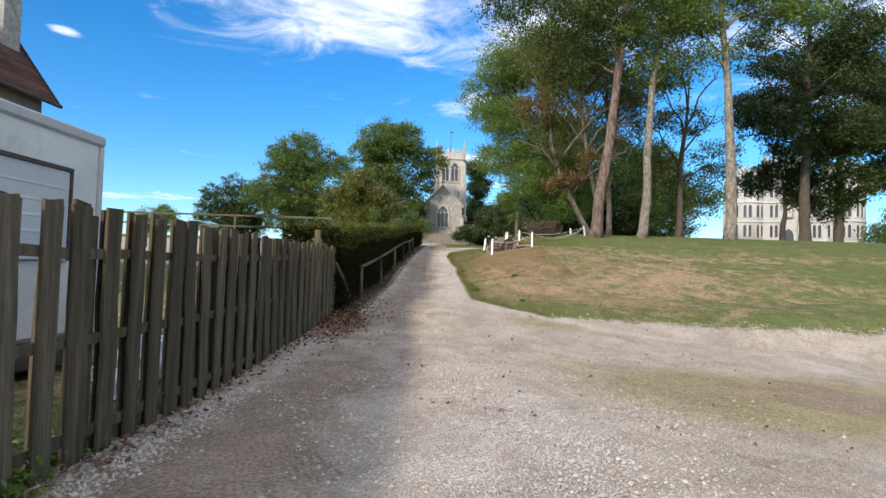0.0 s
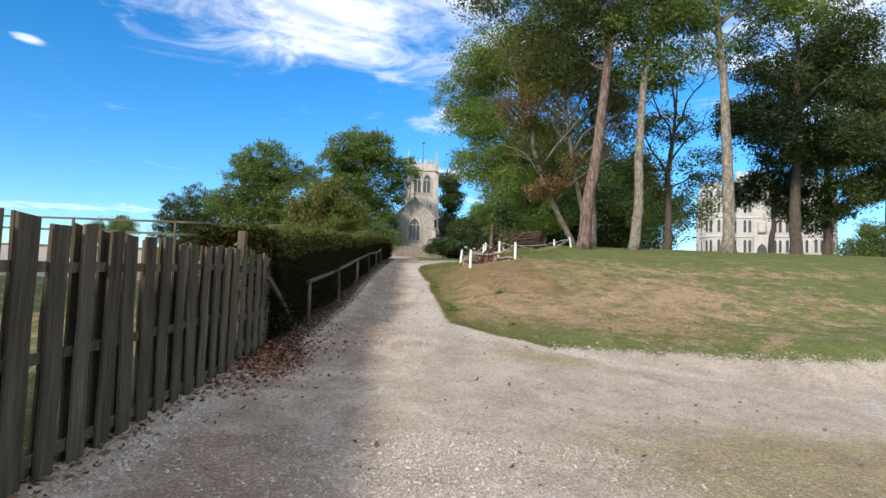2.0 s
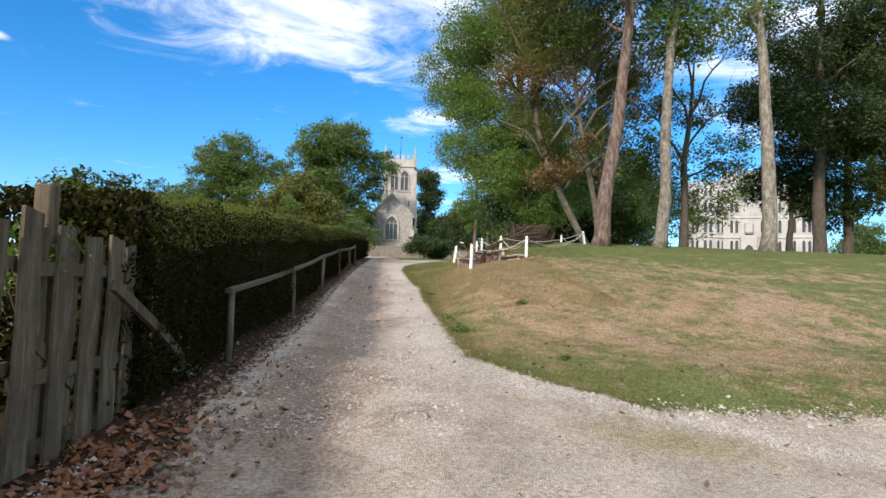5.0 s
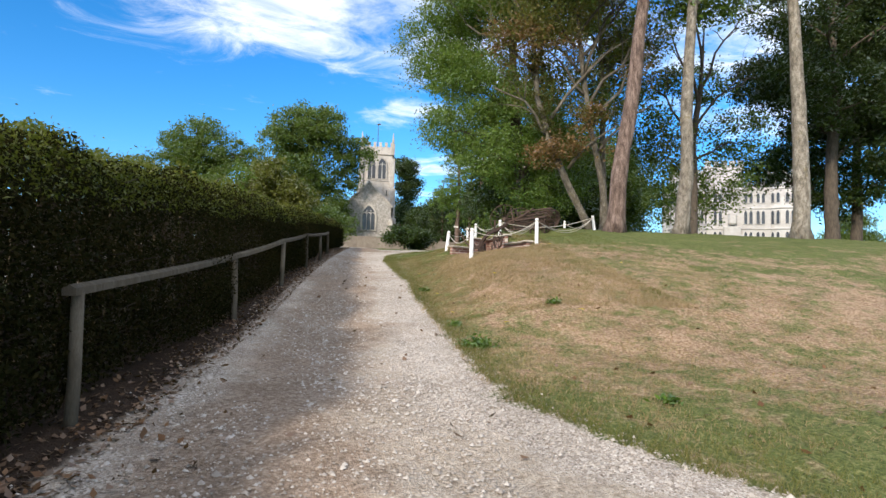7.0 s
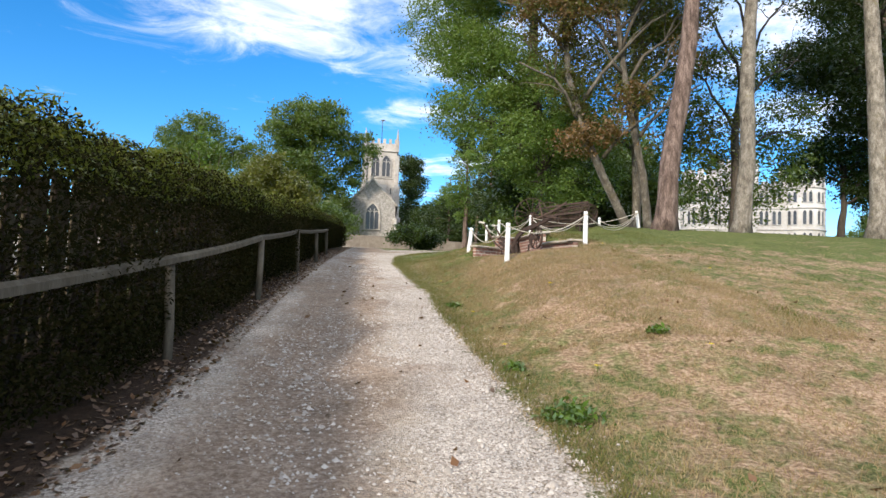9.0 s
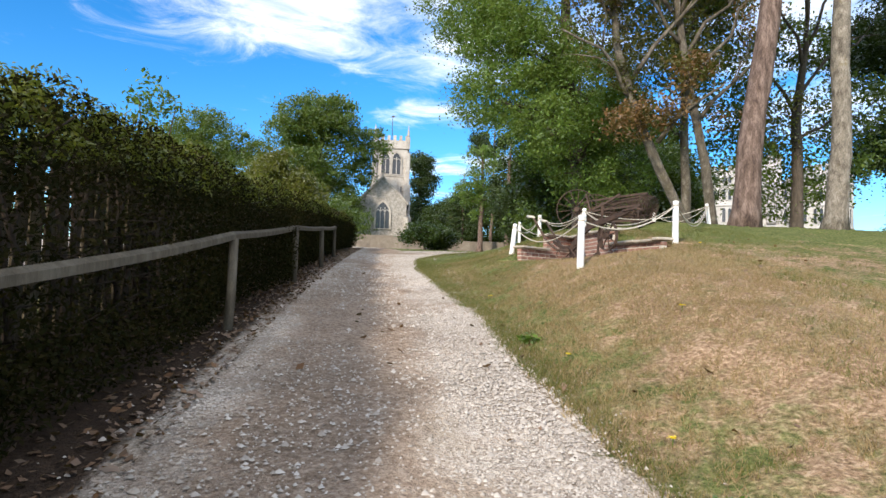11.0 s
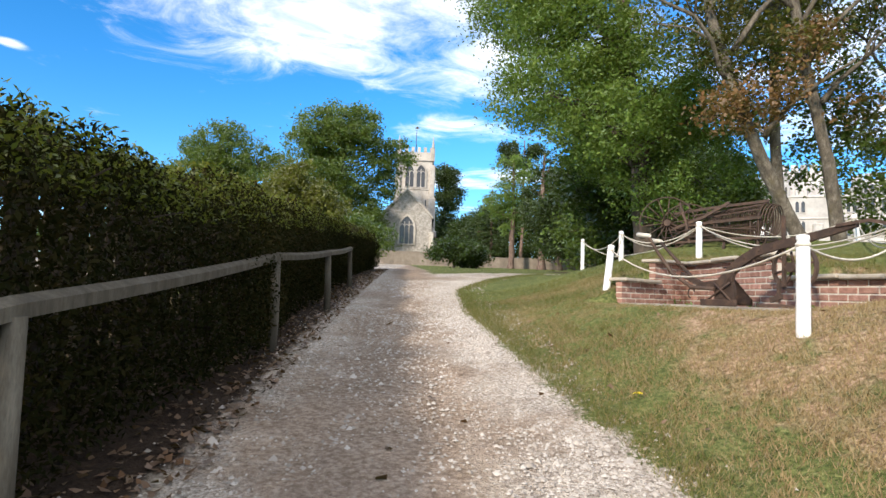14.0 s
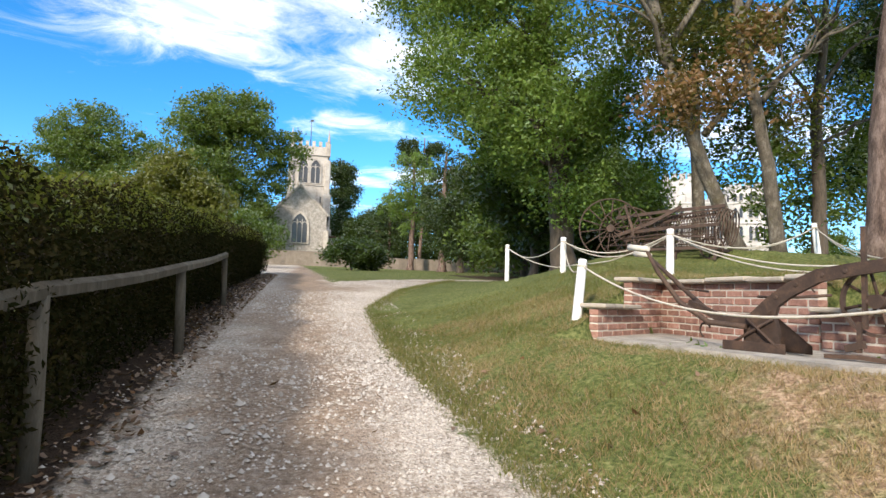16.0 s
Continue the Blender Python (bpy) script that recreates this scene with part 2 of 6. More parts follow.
ground_material()
surface("old_wood", [(0.3, (0.034, 0.027, 0.018)), (0.5, (0.090, 0.072, 0.047)), (0.72, (0.19, 0.155, 0.108))], 3, 26, 0.9, bump_by=0.6, depth=0.006, stretch=(5, 5, 0.7), vary=0.28, spec=0.15, stain=((0.07, 0.075, 0.035), 3.0, 0.55, 0.75))
surface("rail_wood", [(0.3, (0.050, 0.042, 0.030)), (0.5, (0.105, 0.088, 0.064)), (0.72, (0.19, 0.165, 0.125))], 3, 30, 0.9, bump_by=0.5, depth=0.005, stretch=(4, 4, 0.8), vary=0.15, spec=0.15)
surface("white_paint", [(0.3, (0.66, 0.65, 0.61)), (0.55, (0.80, 0.79, 0.76)), (0.8, (0.84, 0.83, 0.80))], 8, 60, 0.55, bump_by=0.2, depth=0.003, vary=0.04, stain=((0.42, 0.38, 0.30), 9.0, 0.62, 0.8))
surface("rope", [(0.3, (0.40, 0.36, 0.29)), (0.6, (0.60, 0.55, 0.46)), (0.8, (0.68, 0.64, 0.56))], 20, 160, 0.9, bump_by=0.6, depth=0.004)
surface("brick_face", [(0.3, (0.15, 0.078, 0.06)), (0.5, (0.27, 0.145, 0.11)), (0.7, (0.41, 0.265, 0.21))], 12, 70, 0.9, bump_by=0.5, depth=0.006, vary=0.3, stain=((0.42, 0.36, 0.30), 14.0, 0.6, 0.78))
surface("mortar", [(0.3, (0.38, 0.34, 0.28)), (0.7, (0.56, 0.51, 0.44))], 10, 80, 0.95, bump_by=0.5, depth=0.006)
surface("coping", [(0.3, (0.26, 0.22, 0.17)), (0.6, (0.45, 0.40, 0.33)), (0.8, (0.56, 0.51, 0.43))], 9, 60, 0.95, bump_by=0.5, depth=0.006, stain=((0.20, 0.19, 0.13), 8.0, 0.55, 0.75))
surface("concrete", [(0.35, (0.20, 0.18, 0.15)), (0.5, (0.34, 0.31, 0.265)), (0.65, (0.47, 0.43, 0.375))], 5, 70, 0.95, bump_by=0.4, depth=0.005)
surface("rust", [(0.25, (0.030, 0.022, 0.019)), (0.5, (0.075, 0.050, 0.038)), (0.75, (0.17, 0.10, 0.065))], 10, 90, 0.75, metal=0.3, bump_by=0.5, depth=0.004, spec=0.3)
surface("grip_wood", [(0.3, (0.45, 0.41, 0.34)), (0.7, (0.68, 0.63, 0.54))], 10, 60, 0.85)
surface("church_stone", [(0.28, (0.27, 0.24, 0.205)), (0.5, (0.43, 0.395, 0.35)), (0.74, (0.58, 0.545, 0.495))], 0.9, 5.0, 0.95, bump_by=0.8, depth=0.06, stain=((0.24, 0.215, 0.18), 1.7, 0.52, 0.72))
surface("chancel_stone", [(0.30, (0.17, 0.155, 0.14)), (0.5, (0.33, 0.31, 0.28)), (0.70, (0.58, 0.555, 0.515))], 3.5, 14.0, 0.95, bump_by=0.9, depth=0.06, stain=((0.22, 0.20, 0.18), 3.0, 0.5, 0.7))
surface("castle_stone", [(0.3, (0.33, 0.305, 0.28)), (0.5, (0.47, 0.445, 0.415)), (0.7, (0.60, 0.575, 0.545))], 0.35, 2.5, 0.95, bump_by=0.6, depth=0.05, stain=((0.34, 0.31, 0.27), 0.5, 0.56, 0.76))
surface("window_dark", [(0.3, (0.035, 0.037, 0.04)), (0.7, (0.07, 0.07, 0.075))], 3, 20, 0.25, spec=0.6, bump_by=0.05)
surface("wall_brick_far", [(0.3, (0.12, 0.10, 0.08)), (0.55, (0.21, 0.175, 0.14)), (0.75, (0.32, 0.28, 0.23))], 1.5, 12, 0.95, bump_by=0.7, depth=0.04)
surface("roof_tile", [(0.3, (0.055, 0.032, 0.024)), (0.55, (0.125, 0.065, 0.045)), (0.8, (0.20, 0.12, 0.085))], 2, 12, 0.95, vary=0.3, bump_by=0.5, depth=0.01)
surface("lead_roof", [(0.3, (0.16, 0.15, 0.14)), (0.7, (0.30, 0.28, 0.26))], 2, 12, 0.8)
surface("trailer_panel", [(0.3, (0.56, 0.55, 0.50)), (0.6, (0.70, 0.69, 0.64)), (0.8, (0.74, 0.73, 0.69))], 1.2, 18, 0.5, bump_by=0.05, stain=((0.46, 0.45, 0.34), 1.4, 0.55, 0.8))
surface("trailer_grey", [(0.3, (0.44, 0.44, 0.43)), (0.7, (0.58, 0.58, 0.57))], 1.5, 18, 0.45, bump_by=0.05)
surface("dark_trim", [(0.3, (0.04, 0.035, 0.03)), (0.7, (0.10, 0.085, 0.07))], 8, 50, 0.7)
surface("plastic_white", [(0.3, (0.58, 0.58, 0.62)), (0.7, (0.78, 0.78, 0.82))], 5, 30, 0.35, bump_by=0.2)
surface("terracotta", [(0.3, (0.34, 0.14, 0.075)), (0.7, (0.50, 0.23, 0.13))], 8, 50, 0.9)
surface("pine_bark", [(0.38, (0.060, 0.040, 0.032)), (0.5, (0.15, 0.104, 0.082)), (0.62, (0.28, 0.205, 0.17))], 3, 18, 0.95, bump_by=1.0, depth=0.05, stretch=(3, 3, 0.8))
surface("grey_bark", [(0.34, (0.045, 0.037, 0.028)), (0.5, (0.115, 0.098, 0.075)), (0.66, (0.25, 0.225, 0.18))], 3, 16, 0.95, bump_by=0.9, depth=0.03, stretch=(2.5, 2.5, 1.2), stain=((0.10, 0.085, 0.045), 2.0, 0.52, 0.70))
surface("pale_bark", [(0.36, (0.07, 0.058, 0.044)), (0.5, (0.19, 0.165, 0.13)), (0.64, (0.36, 0.325, 0.27))], 3, 16, 0.95, bump_by=0.8, depth=0.03, stretch=(2.5, 2.5, 1.2), stain=((0.17, 0.14, 0.07), 2.0, 0.56, 0.72))
surface("dark_bark", [(0.28, (0.035, 0.028, 0.022)), (0.5, (0.085, 0.068, 0.052)), (0.75, (0.16, 0.13, 0.10))], 3, 18, 0.95, bump_by=0.9, depth=0.04, stretch=(3, 3, 0.8))
surface("stem", [(0.3, (0.030, 0.022, 0.016)), (0.7, (0.075, 0.055, 0.04))], 6, 40, 0.95)
leafy("leaf_ash", (0.065, 0.125, 0.024), (0.145, 0.235, 0.048), (0.26, 0.35, 0.095), 0.48)
leafy("leaf_dark", (0.018, 0.036, 0.010), (0.034, 0.060, 0.015), (0.065, 0.095, 0.024), 0.2)
leafy("leaf_conifer", (0.022, 0.040, 0.014), (0.040, 0.064, 0.020), (0.075, 0.10, 0.034), 0.15)
leafy("leaf_far", (0.048, 0.086, 0.019), (0.098, 0.152, 0.034), (0.175, 0.235, 0.06), 0.42)
leafy("leaf_olive", (0.085, 0.095, 0.020), (0.130, 0.135, 0.030), (0.19, 0.19, 0.05))
leafy("leaf_brown", (0.13, 0.066, 0.028), (0.225, 0.12, 0.055), (0.33, 0.205, 0.11), 0.4)
leafy("leaf_mixed", (0.085, 0.115, 0.028), (0.16, 0.155, 0.044), (0.27, 0.180, 0.07), 0.45)
leafy("leaf_ivy", (0.05, 0.055, 0.018), (0.09, 0.09, 0.028), (0.15, 0.12, 0.045), 0.3)
# one hedge leaf in two colours: darkened for the shaded front, brightened as if sunlit
leafy("leaf_hedge_shaded", (0.009, 0.011, 0.004), (0.018, 0.018, 0.006), (0.042, 0.032, 0.013), 0.04, 0.002)
leafy("leaf_hedge_sunlit", (0.06, 0.082, 0.014), (0.12, 0.138, 0.024), (0.22, 0.22, 0.042), 0.45, 0.02)
leafy("leaf_litter", (0.085, 0.044, 0.024), (0.17, 0.092, 0.05), (0.30, 0.18, 0.105), 0.1, 0.03)
leafy("leaf_litter_red", (0.14, 0.05, 0.022), (0.22, 0.085, 0.04), (0.30, 0.15, 0.07), 0.1, 0.03)
leafy("grass_blade", (0.07, 0.095, 0.024), (0.14, 0.145, 0.045), (0.27, 0.225, 0.10), 0.3, 0.03)
leafy("grass_dry", (0.19, 0.125, 0.065), (0.33, 0.24, 0.13), (0.46, 0.36, 0.21), 0.3, 0.03)
leafy("weed", (0.06, 0.12, 0.018), (0.10, 0.18, 0.03), (0.16, 0.24, 0.05), 0.35)
leafy("dandelion", (0.70, 0.55, 0.02), (0.80, 0.62, 0.03), (0.85, 0.70, 0.06), 0.1, 0.02)
leafy("pebble", (0.27, 0.235, 0.195), (0.46, 0.41, 0.355), (0.66, 0.61, 0.55), 0.0, 0.01)

# ---- helpers for building ----


def mesh_from(name, verts, faces, smooth=False):
    me = bpy.data.meshes.new(name)
    me.from_pydata([tuple(v) for v in verts], [], faces)
    if smooth:
        me.shade_smooth()
    me.update()
    return me


def poly_soup(name, verts, per, mat):
    """Many separate small faces of `per` corners, from an array (n * per, 3)."""
    verts = np.asarray(verts, dtype=np.float32).reshape(-1, 3)
    nv = len(verts)
    nf = nv // per
    me = bpy.data.meshes.new(name)
    me.vertices.add(nv)
    me.vertices.foreach_set("co", verts.ravel())
    me.loops.add(nv)
    me.loops.foreach_set("vertex_index", np.arange(nv, dtype=np.int32))
    me.polygons.add(nf)
    me.polygons.foreach_set("loop_start", np.arange(0, nv, per, dtype=np.int32))
    me.polygons.foreach_set("loop_total", np.full(nf, per, dtype=np.int32))
    me.update(calc_edges=True)
    me.materials.append(MATS[mat])
    return me


def thing(name, place=(0, 0, 0), label="", category="", group="", kind="", rz=0.0):
    ob = new(name)
    ob.empty_display_size = 0.1
    ob.matrix_world = pose(*place, 0, 0, rz)
    return tagged(ob, label, category, group, kind)


def part(name, data, mat, parent, label=""):
    """One mesh object under a thing or part; data is a bmesh or a mesh."""
    if isinstance(data, bmesh.types.BMesh):
        me = bpy.data.meshes.new(name)
        data.to_mesh(me)
        data.free()
    else:
        me = data
    if mat and not me.materials:
        me.materials.append(MATS[mat])
    ob = new(name, me)
    if parent is not None:
        ob.parent = parent
    return tagged(ob, label)


def add_box(bm, lo, hi, bevel=0.0, turn=None):
    r = bmesh.ops.create_cube(bm, size=1)
    vs = r["verts"]
    lo, hi = Vector(lo), Vector(hi)
    m = Matrix.Translation((lo + hi) / 2) @ Matrix.Diagonal((*(hi - lo), 1))
    bmesh.ops.transform(bm, matrix=m, verts=vs)
    if bevel:
        es = list({e for v in vs for e in v.link_edges})
        r2 = bmesh.ops.bevel(bm, geom=es, offset=bevel, segments=1, affect="EDGES")
        vs = list({v for f in r2["faces"] for v in f.verts} | {v for v in vs if v.is_valid})
    if turn is not None:
        bmesh.ops.transform(bm, matrix=turn, verts=vs)
    return vs


def box(lo, hi, bevel=0.0):
    bm = bmesh.new()
    add_box(bm, lo, hi, bevel)
    return bm


def tube(points, radii, sides=8, caps=True, bm=None):
    """A round bar along points with a radius at each."""
    bm = bm or bmesh.new()
    pts = [Vector(p) for p in points]
    rings = []
    side = None
    for i, p in enumerate(pts):
        d = (pts[min(i + 1, len(pts) - 1)] - pts[max(i - 1, 0)]).normalized()
        if side is None:
            side = d.orthogonal().normalized()
        side = (side - d * side.dot(d)).normalized()
        up = d.cross(side)
        r = radii[i] if isinstance(radii, (list, tuple)) else radii
        rings.append([bm.verts.new(p + (side * math.cos(a) + up * math.sin(a)) * r) for a in [2 * math.pi * k / sides for k in range(sides)]])
    for a, b in zip(rings, rings[1:]):
        for k in range(sides):
            f = bm.faces.new((a[k], a[(k + 1) % sides], b[(k + 1) % sides], b[k]))
            f.smooth = True
    if caps:
        bm.faces.new(rings[0][::-1])
        bm.faces.new(rings[-1])
    return bm


def bar(points, wide, thick, bm=None):
    """A flat bar along points in a plane that holds the z axis: wide upright, thick sideways."""
    bm = bm or bmesh.new()
    pts = [Vector(p) for p in points]
    rings = []
    for i, p in enumerate(pts):
        d = (pts[min(i + 1, len(pts) - 1)] - pts[max(i - 1, 0)]).normalized()
        s = d.cross(Vector((0, 0, 1)))
        s = s.normalized() if s.length > 1e-4 else Vector((1, 0, 0))
        u = s.cross(d).normalized()
        w = wide[i] if isinstance(wide, (list, tuple)) else wide
        rings.append([bm.verts.new(p + s * a * thick / 2 + u * b * w / 2) for a, b in ((-1, -1), (1, -1), (1, 1), (-1, 1))])
    for a, b in zip(rings, rings[1:]):
        for k in range(4):
            bm.faces.new((a[k], a[(k + 1) % 4], b[(k + 1) % 4], b[k]))
    bm.faces.new(rings[0][::-1])
    bm.faces.new(rings[-1])
    bmesh.ops.recalc_face_normals(bm, faces=bm.faces)
    return bm


def arc(centre, r, a0, a1, n, axis_u=(0, 1, 0), axis_v=(0, 0, 1)):
    c, u, v = Vector(centre), Vector(axis_u), Vector(axis_v)
    return [c + u * r * math.cos(a0 + (a1 - a0) * i / n) + v * r * math.sin(a0 + (a1 - a0) * i / n) for i in range(n + 1)]


# ---- the lie of the land ----
PATH_Y = [-60, -10, 0, 8, 12.7, 14.4, 17.2, 19.9, 21.1, 24.2, 25.4, 27.4, 28.4, 31, 36, 43, 80, 105, 260, 3000]
PATH_Z = [-0.5, -0.40, -0.38, -0.28, 0.0, 0.22, 0.46, 0.66, 0.78, 1.24, 1.40, 1.6, 1.77, 2.0, 2.45, 3.0, 4.95, 6.1, 8, 8]
RISE_Y = [15.0, 19.3, 22.2, 27.7, 32, 36, 50, 150, 3000]
RISE_Z = [-0.3, 0.57, 1.36, 2.5, 3.35, 3.75, 4.2, 7.2, 8]
EDGE_Y = [13.5, 14.3, 15.1, 16.0, 17.5, 20.7, 24, 25.6, 27.4, 31, 34.8, 39.1, 45, 50]
EDGE_X = [9.0, 5.4, 3.5, 2.4, 1.5, 1.35, 1.05, 1.05, 0.8, 0.55, 0.65, 1.8, 4.5, 9]
# the brick bay cut into the bank, seen from above
BAY = [(2.50, 30.49), (3.9, 31.5), (3.93, 29.15), (4.2, 27.66)]
BAY_Z = 2.2


def smooth(a):
    a = np.clip(a, 0, 1)
    return a * a * (3 - 2 * a)


def softened(y, ys, zs):
    return sum(np.interp(y + o, ys, zs) for o in (-1.2, -0.6, 0, 0.6, 1.2)) / 5


def in_bay(x, y):
    """Inside the bay, out to its open side."""
    poly = [(2.55, 30.0), (2.56, 30.58), (3.92, 31.58), (4.0, 29.2), (4.25, 27.8), (3.3, 28.5)]
    inside = np.zeros(np.shape(x), bool)
    for (x1, y1), (x2, y2) in zip(poly, poly[1:] + poly[:1]):
        cross = ((y1 > y) != (y2 > y)) & (x < (x2 - x1) * (y - y1) / (y2 - y1 + 1e-9) + x1)
        inside ^= cross
    return inside


def land(x, y):
    x, y = np.asarray(x, float), np.asarray(y, float)
    base = softened(y, PATH_Y, PATH_Z)
    base = base - 0.075 * np.clip(x - 1.5, 0, 10) * smooth((17 - y) / 3)
    rise = np.maximum(softened(y, RISE_Y, RISE_Z), base)
    dx = x - np.interp(y, EDGE_Y, EDGE_X)
    w = 2.2 + np.clip(y - 25.5, 0, 30) * 0.40
    m = smooth(dx / w) * smooth((y - 14.8) / 1.7)
    z = base * (1 - m) + rise * m
    # level ground before the brick bay
    far = np.sqrt(((x - 3.2) / 1.4) ** 2 + ((y - 29.4) / 2.2) ** 2)
    front = (x < np.interp(y, [27.66, 29.15, 31.5], [4.2, 3.93, 3.9]) + 0.06) & (y < 30.49 + np.clip(x - 2.5, -0.2, 2) * 0.721 + 0.06)
    k = smooth((1.25 - far) / 0.5) * np.where(front, 1.0, 0.0)
    z = z * (1 - k) + np.minimum(z, BAY_Z - 0.02) * k
    # the flatter lawn behind the bay
    far = np.sqrt(((x - 5.0) / 1.9) ** 2 + ((y - 32.6) / 2.4) ** 2)
    k = smooth((1.3 - far) / 0.7) * np.where(front & (y < 31.55), 0.0, 1.0)
    z = z * (1 - k) + np.minimum(z, 2.83 + 0.13 * np.clip(y - 31.0, -1, 4) + 0.03 * np.clip(x - 4, 0, 3)) * k
    z = np.where(in_bay(x, y), np.minimum(z, BAY_Z - 0.07), z)
    return z


def ground_at(x, y):
    return float(land(x, y))


def gravel_map(x, y):
    """How surely gravel: path, forecourt and the two branches; in metres inside the border."""
    e = np.interp(y, EDGE_Y, EDGE_X)
    d = np.minimum(e - x, x + 2.1)
    d = np.where(y < 13.5, np.minimum(x + 2.1, 60 - x), d)
    # forecourt: its far border runs off to the side
    court = np.minimum(15.25 + 0.05 * np.clip(x - 3, 0, 30) - y, x + 2.1)
    d = np.maximum(d, np.where(x > 2.5, court, -9))
    # past the fork: a lane straight on, and the branch aside
    on = np.minimum(x + 0.05 * (y - 40) + 1.9, 0.35 - 0.03 * (y - 40) - x)
    lane = np.where(y > 40, np.minimum(on, 80 - y), d)
    up = np.interp(x, [-1, 0, 1.7, 4.5, 9, 30], [40.2, 40.8, 43.5, 47.0, 51.0, 66])
    lo = np.interp(x, [-1, 0.65, 1.8, 4.5, 9, 30], [30, 34.8, 39.1, 45.0, 49, 63])
    branch = np.minimum(up - y, y - lo)
    d2 = np.maximum(lane, np.where(x > -1.6, branch, -9))
    yard = np.minimum(np.minimum(-5.0 - x, x + 42), np.minimum(y - 24, 47 - y))
    return np.maximum(np.where(y > 34, d2, d), yard)


def spaced(lo, dense_lo, dense_hi, hi, step, grow=1.25):
    mid = np.arange(dense_lo, dense_hi + step / 2, step)
    out, s, v = [], step, mid[-1]
    while v < hi:
        s *= grow
        v += s
        out.append(v)
    back, s, v = [], step, mid[0]
    while v > lo:
        s *= grow
        v -= s
        back.append(v)
    return np.array(back[::-1] + list(mid) + out)


def build_ground():
    xs = spaced(-2500, -4.0, 11.0, 2500, 0.125)
    ys = spaced(-600, -2.0, 46.0, 3000, 0.14)
    X, Y = np.meshgrid(xs, ys)
    Z = land(X, Y)
    near = smooth((60 - np.hypot(X, Y - 20)) / 30)
    rng = np.random.default_rng(3)
    g = gravel_map(X, Y)
    rough = rng.normal(0, 1, Z.shape)
    Z += near * rough * np.where(g > 0, 0.006, 0.012)
    # wheel ruts, small hollows
    Z += near * (0.012 * np.sin(X * 2.1 + 0.6 * np.sin(Y * 0.7)) * np.cos(Y * 0.9 + X))
    nx, ny = len(xs), len(ys)
    V = np.stack([X, Y, Z], -1).reshape(-1, 3)
    gv = (0.5 + np.clip(g / 0.5, -1, 1) * 0.5).ravel()
    dry = np.exp(-(((X - 4.2) / 4.5) ** 2 + ((Y - 21.5) / 5.0) ** 2)) + 0.75 * np.exp(-(((X - 9) / 5) ** 2 + ((Y - 21) / 3.4) ** 2)) - 0.55 * smooth((Y - 27.5) / 3) * smooth((9 - X) / 3 + 0.3) - 0.42 * smooth((Y - 26.5) / 3)
    dry = dry - 0.6 * np.exp(-((np.interp(Y, EDGE_Y, EDGE_X) + 0.45 - X) / 0.5) ** 2) * smooth((Y - 22) / 5) + 0.95 * np.exp(-(((X - 2.8) / 1.05) ** 2 + ((Y - 26.3) / 1.6) ** 2))
    dry = dry + 0.55 * np.exp(-(((X - 3.4) / 1.5) ** 2 + ((Y - 27.4) / 1.3) ** 2)) + 0.42 * smooth((Y - 24.5) / 2) * smooth((32 - Y) / 2) * smooth((X - 1.9) / 0.8)
    dry = dry - 0.22 * np.exp(-((g + 0.45) / 0.4) ** 2)
    dry = np.clip(dry + 0.12 + np.where(X < -2, 0.3, 0), -0.5, 1).ravel()
    e = np.interp(Y, EDGE_Y, EDGE_X)
    loose = np.exp(-((X - e + 0.35) / 0.4) ** 2) + 0.7 * np.exp(-((X - 1.6) / 0.9) ** 2) * smooth((9 - Y) / 2) + 0.35 * np.exp(-((X + 1.1) / 0.3) ** 2) + 0.12 * smooth((Y - 16) / 4)
    loose = np.clip(np.where(Y > 33, 0.7, loose), 0, 1).ravel()
    mossy = (np.exp(-(((X - 5.6) / 3.6) ** 2 + ((Y - 9.2) / 2.2) ** 2)) * 0.9 + 0.7 * np.exp(-(((X - 10.5) / 3.5) ** 2 + ((Y - 10.5) / 1.8) ** 2)) + 0.6 * np.exp(-(((X - 3.2) / 1.5) ** 2 + ((Y - 14.4) / 0.9) ** 2))).ravel()
    worn = (np.exp(-(((X + 0.9) / 0.9) ** 2 + ((Y - 6.5) / 4.5) ** 2)) + np.exp(-((X + 0.4) / 0.6) ** 2) * smooth((Y - 12) / 3) + 0.9 * np.exp(-(((X - 7.4) / 1.5) ** 2 + ((Y - 9.8) / 0.7) ** 2))).ravel()
    mould_shade = (smooth((-1.12 - X) / 0.5) * smooth((Y - 12.6) / 1.5) * smooth((47 - Y) / 1) * smooth((X + 3.6) / 0.4) + 0.7 * np.exp(-(((X + 1.5) / 0.8) ** 2 + ((Y - 13.2) / 1.3) ** 2))
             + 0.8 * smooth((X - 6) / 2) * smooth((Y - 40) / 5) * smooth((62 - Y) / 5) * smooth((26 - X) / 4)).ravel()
    idx = np.arange(nx * ny).reshape(ny, nx)
    quads = np.stack([idx[:-1, :-1], idx[:-1, 1:], idx[1:, 1:], idx[1:, :-1]], -1).reshape(-1, 4)
    is_path = (gv[quads].mean(1) > 0.5)
    for name, sel, label in (("ground", ~is_path, "short mown turf, green with dry straw-coloured patches"), ("path", is_path, "pale limestone gravel path with dusty worn tracks")):
        q = quads[sel]
        used = np.unique(q)
        remap_i = np.full(len(V), -1)
        remap_i[used] = np.arange(len(used))
        me = bpy.data.meshes.new(name)
        me.vertices.add(len(used))
        me.vertices.foreach_set("co", V[used].astype(np.float32).ravel())
        me.loops.add(q.size)
        me.loops.foreach_set("vertex_index", remap_i[q].astype(np.int32).ravel())
        me.polygons.add(len(q))
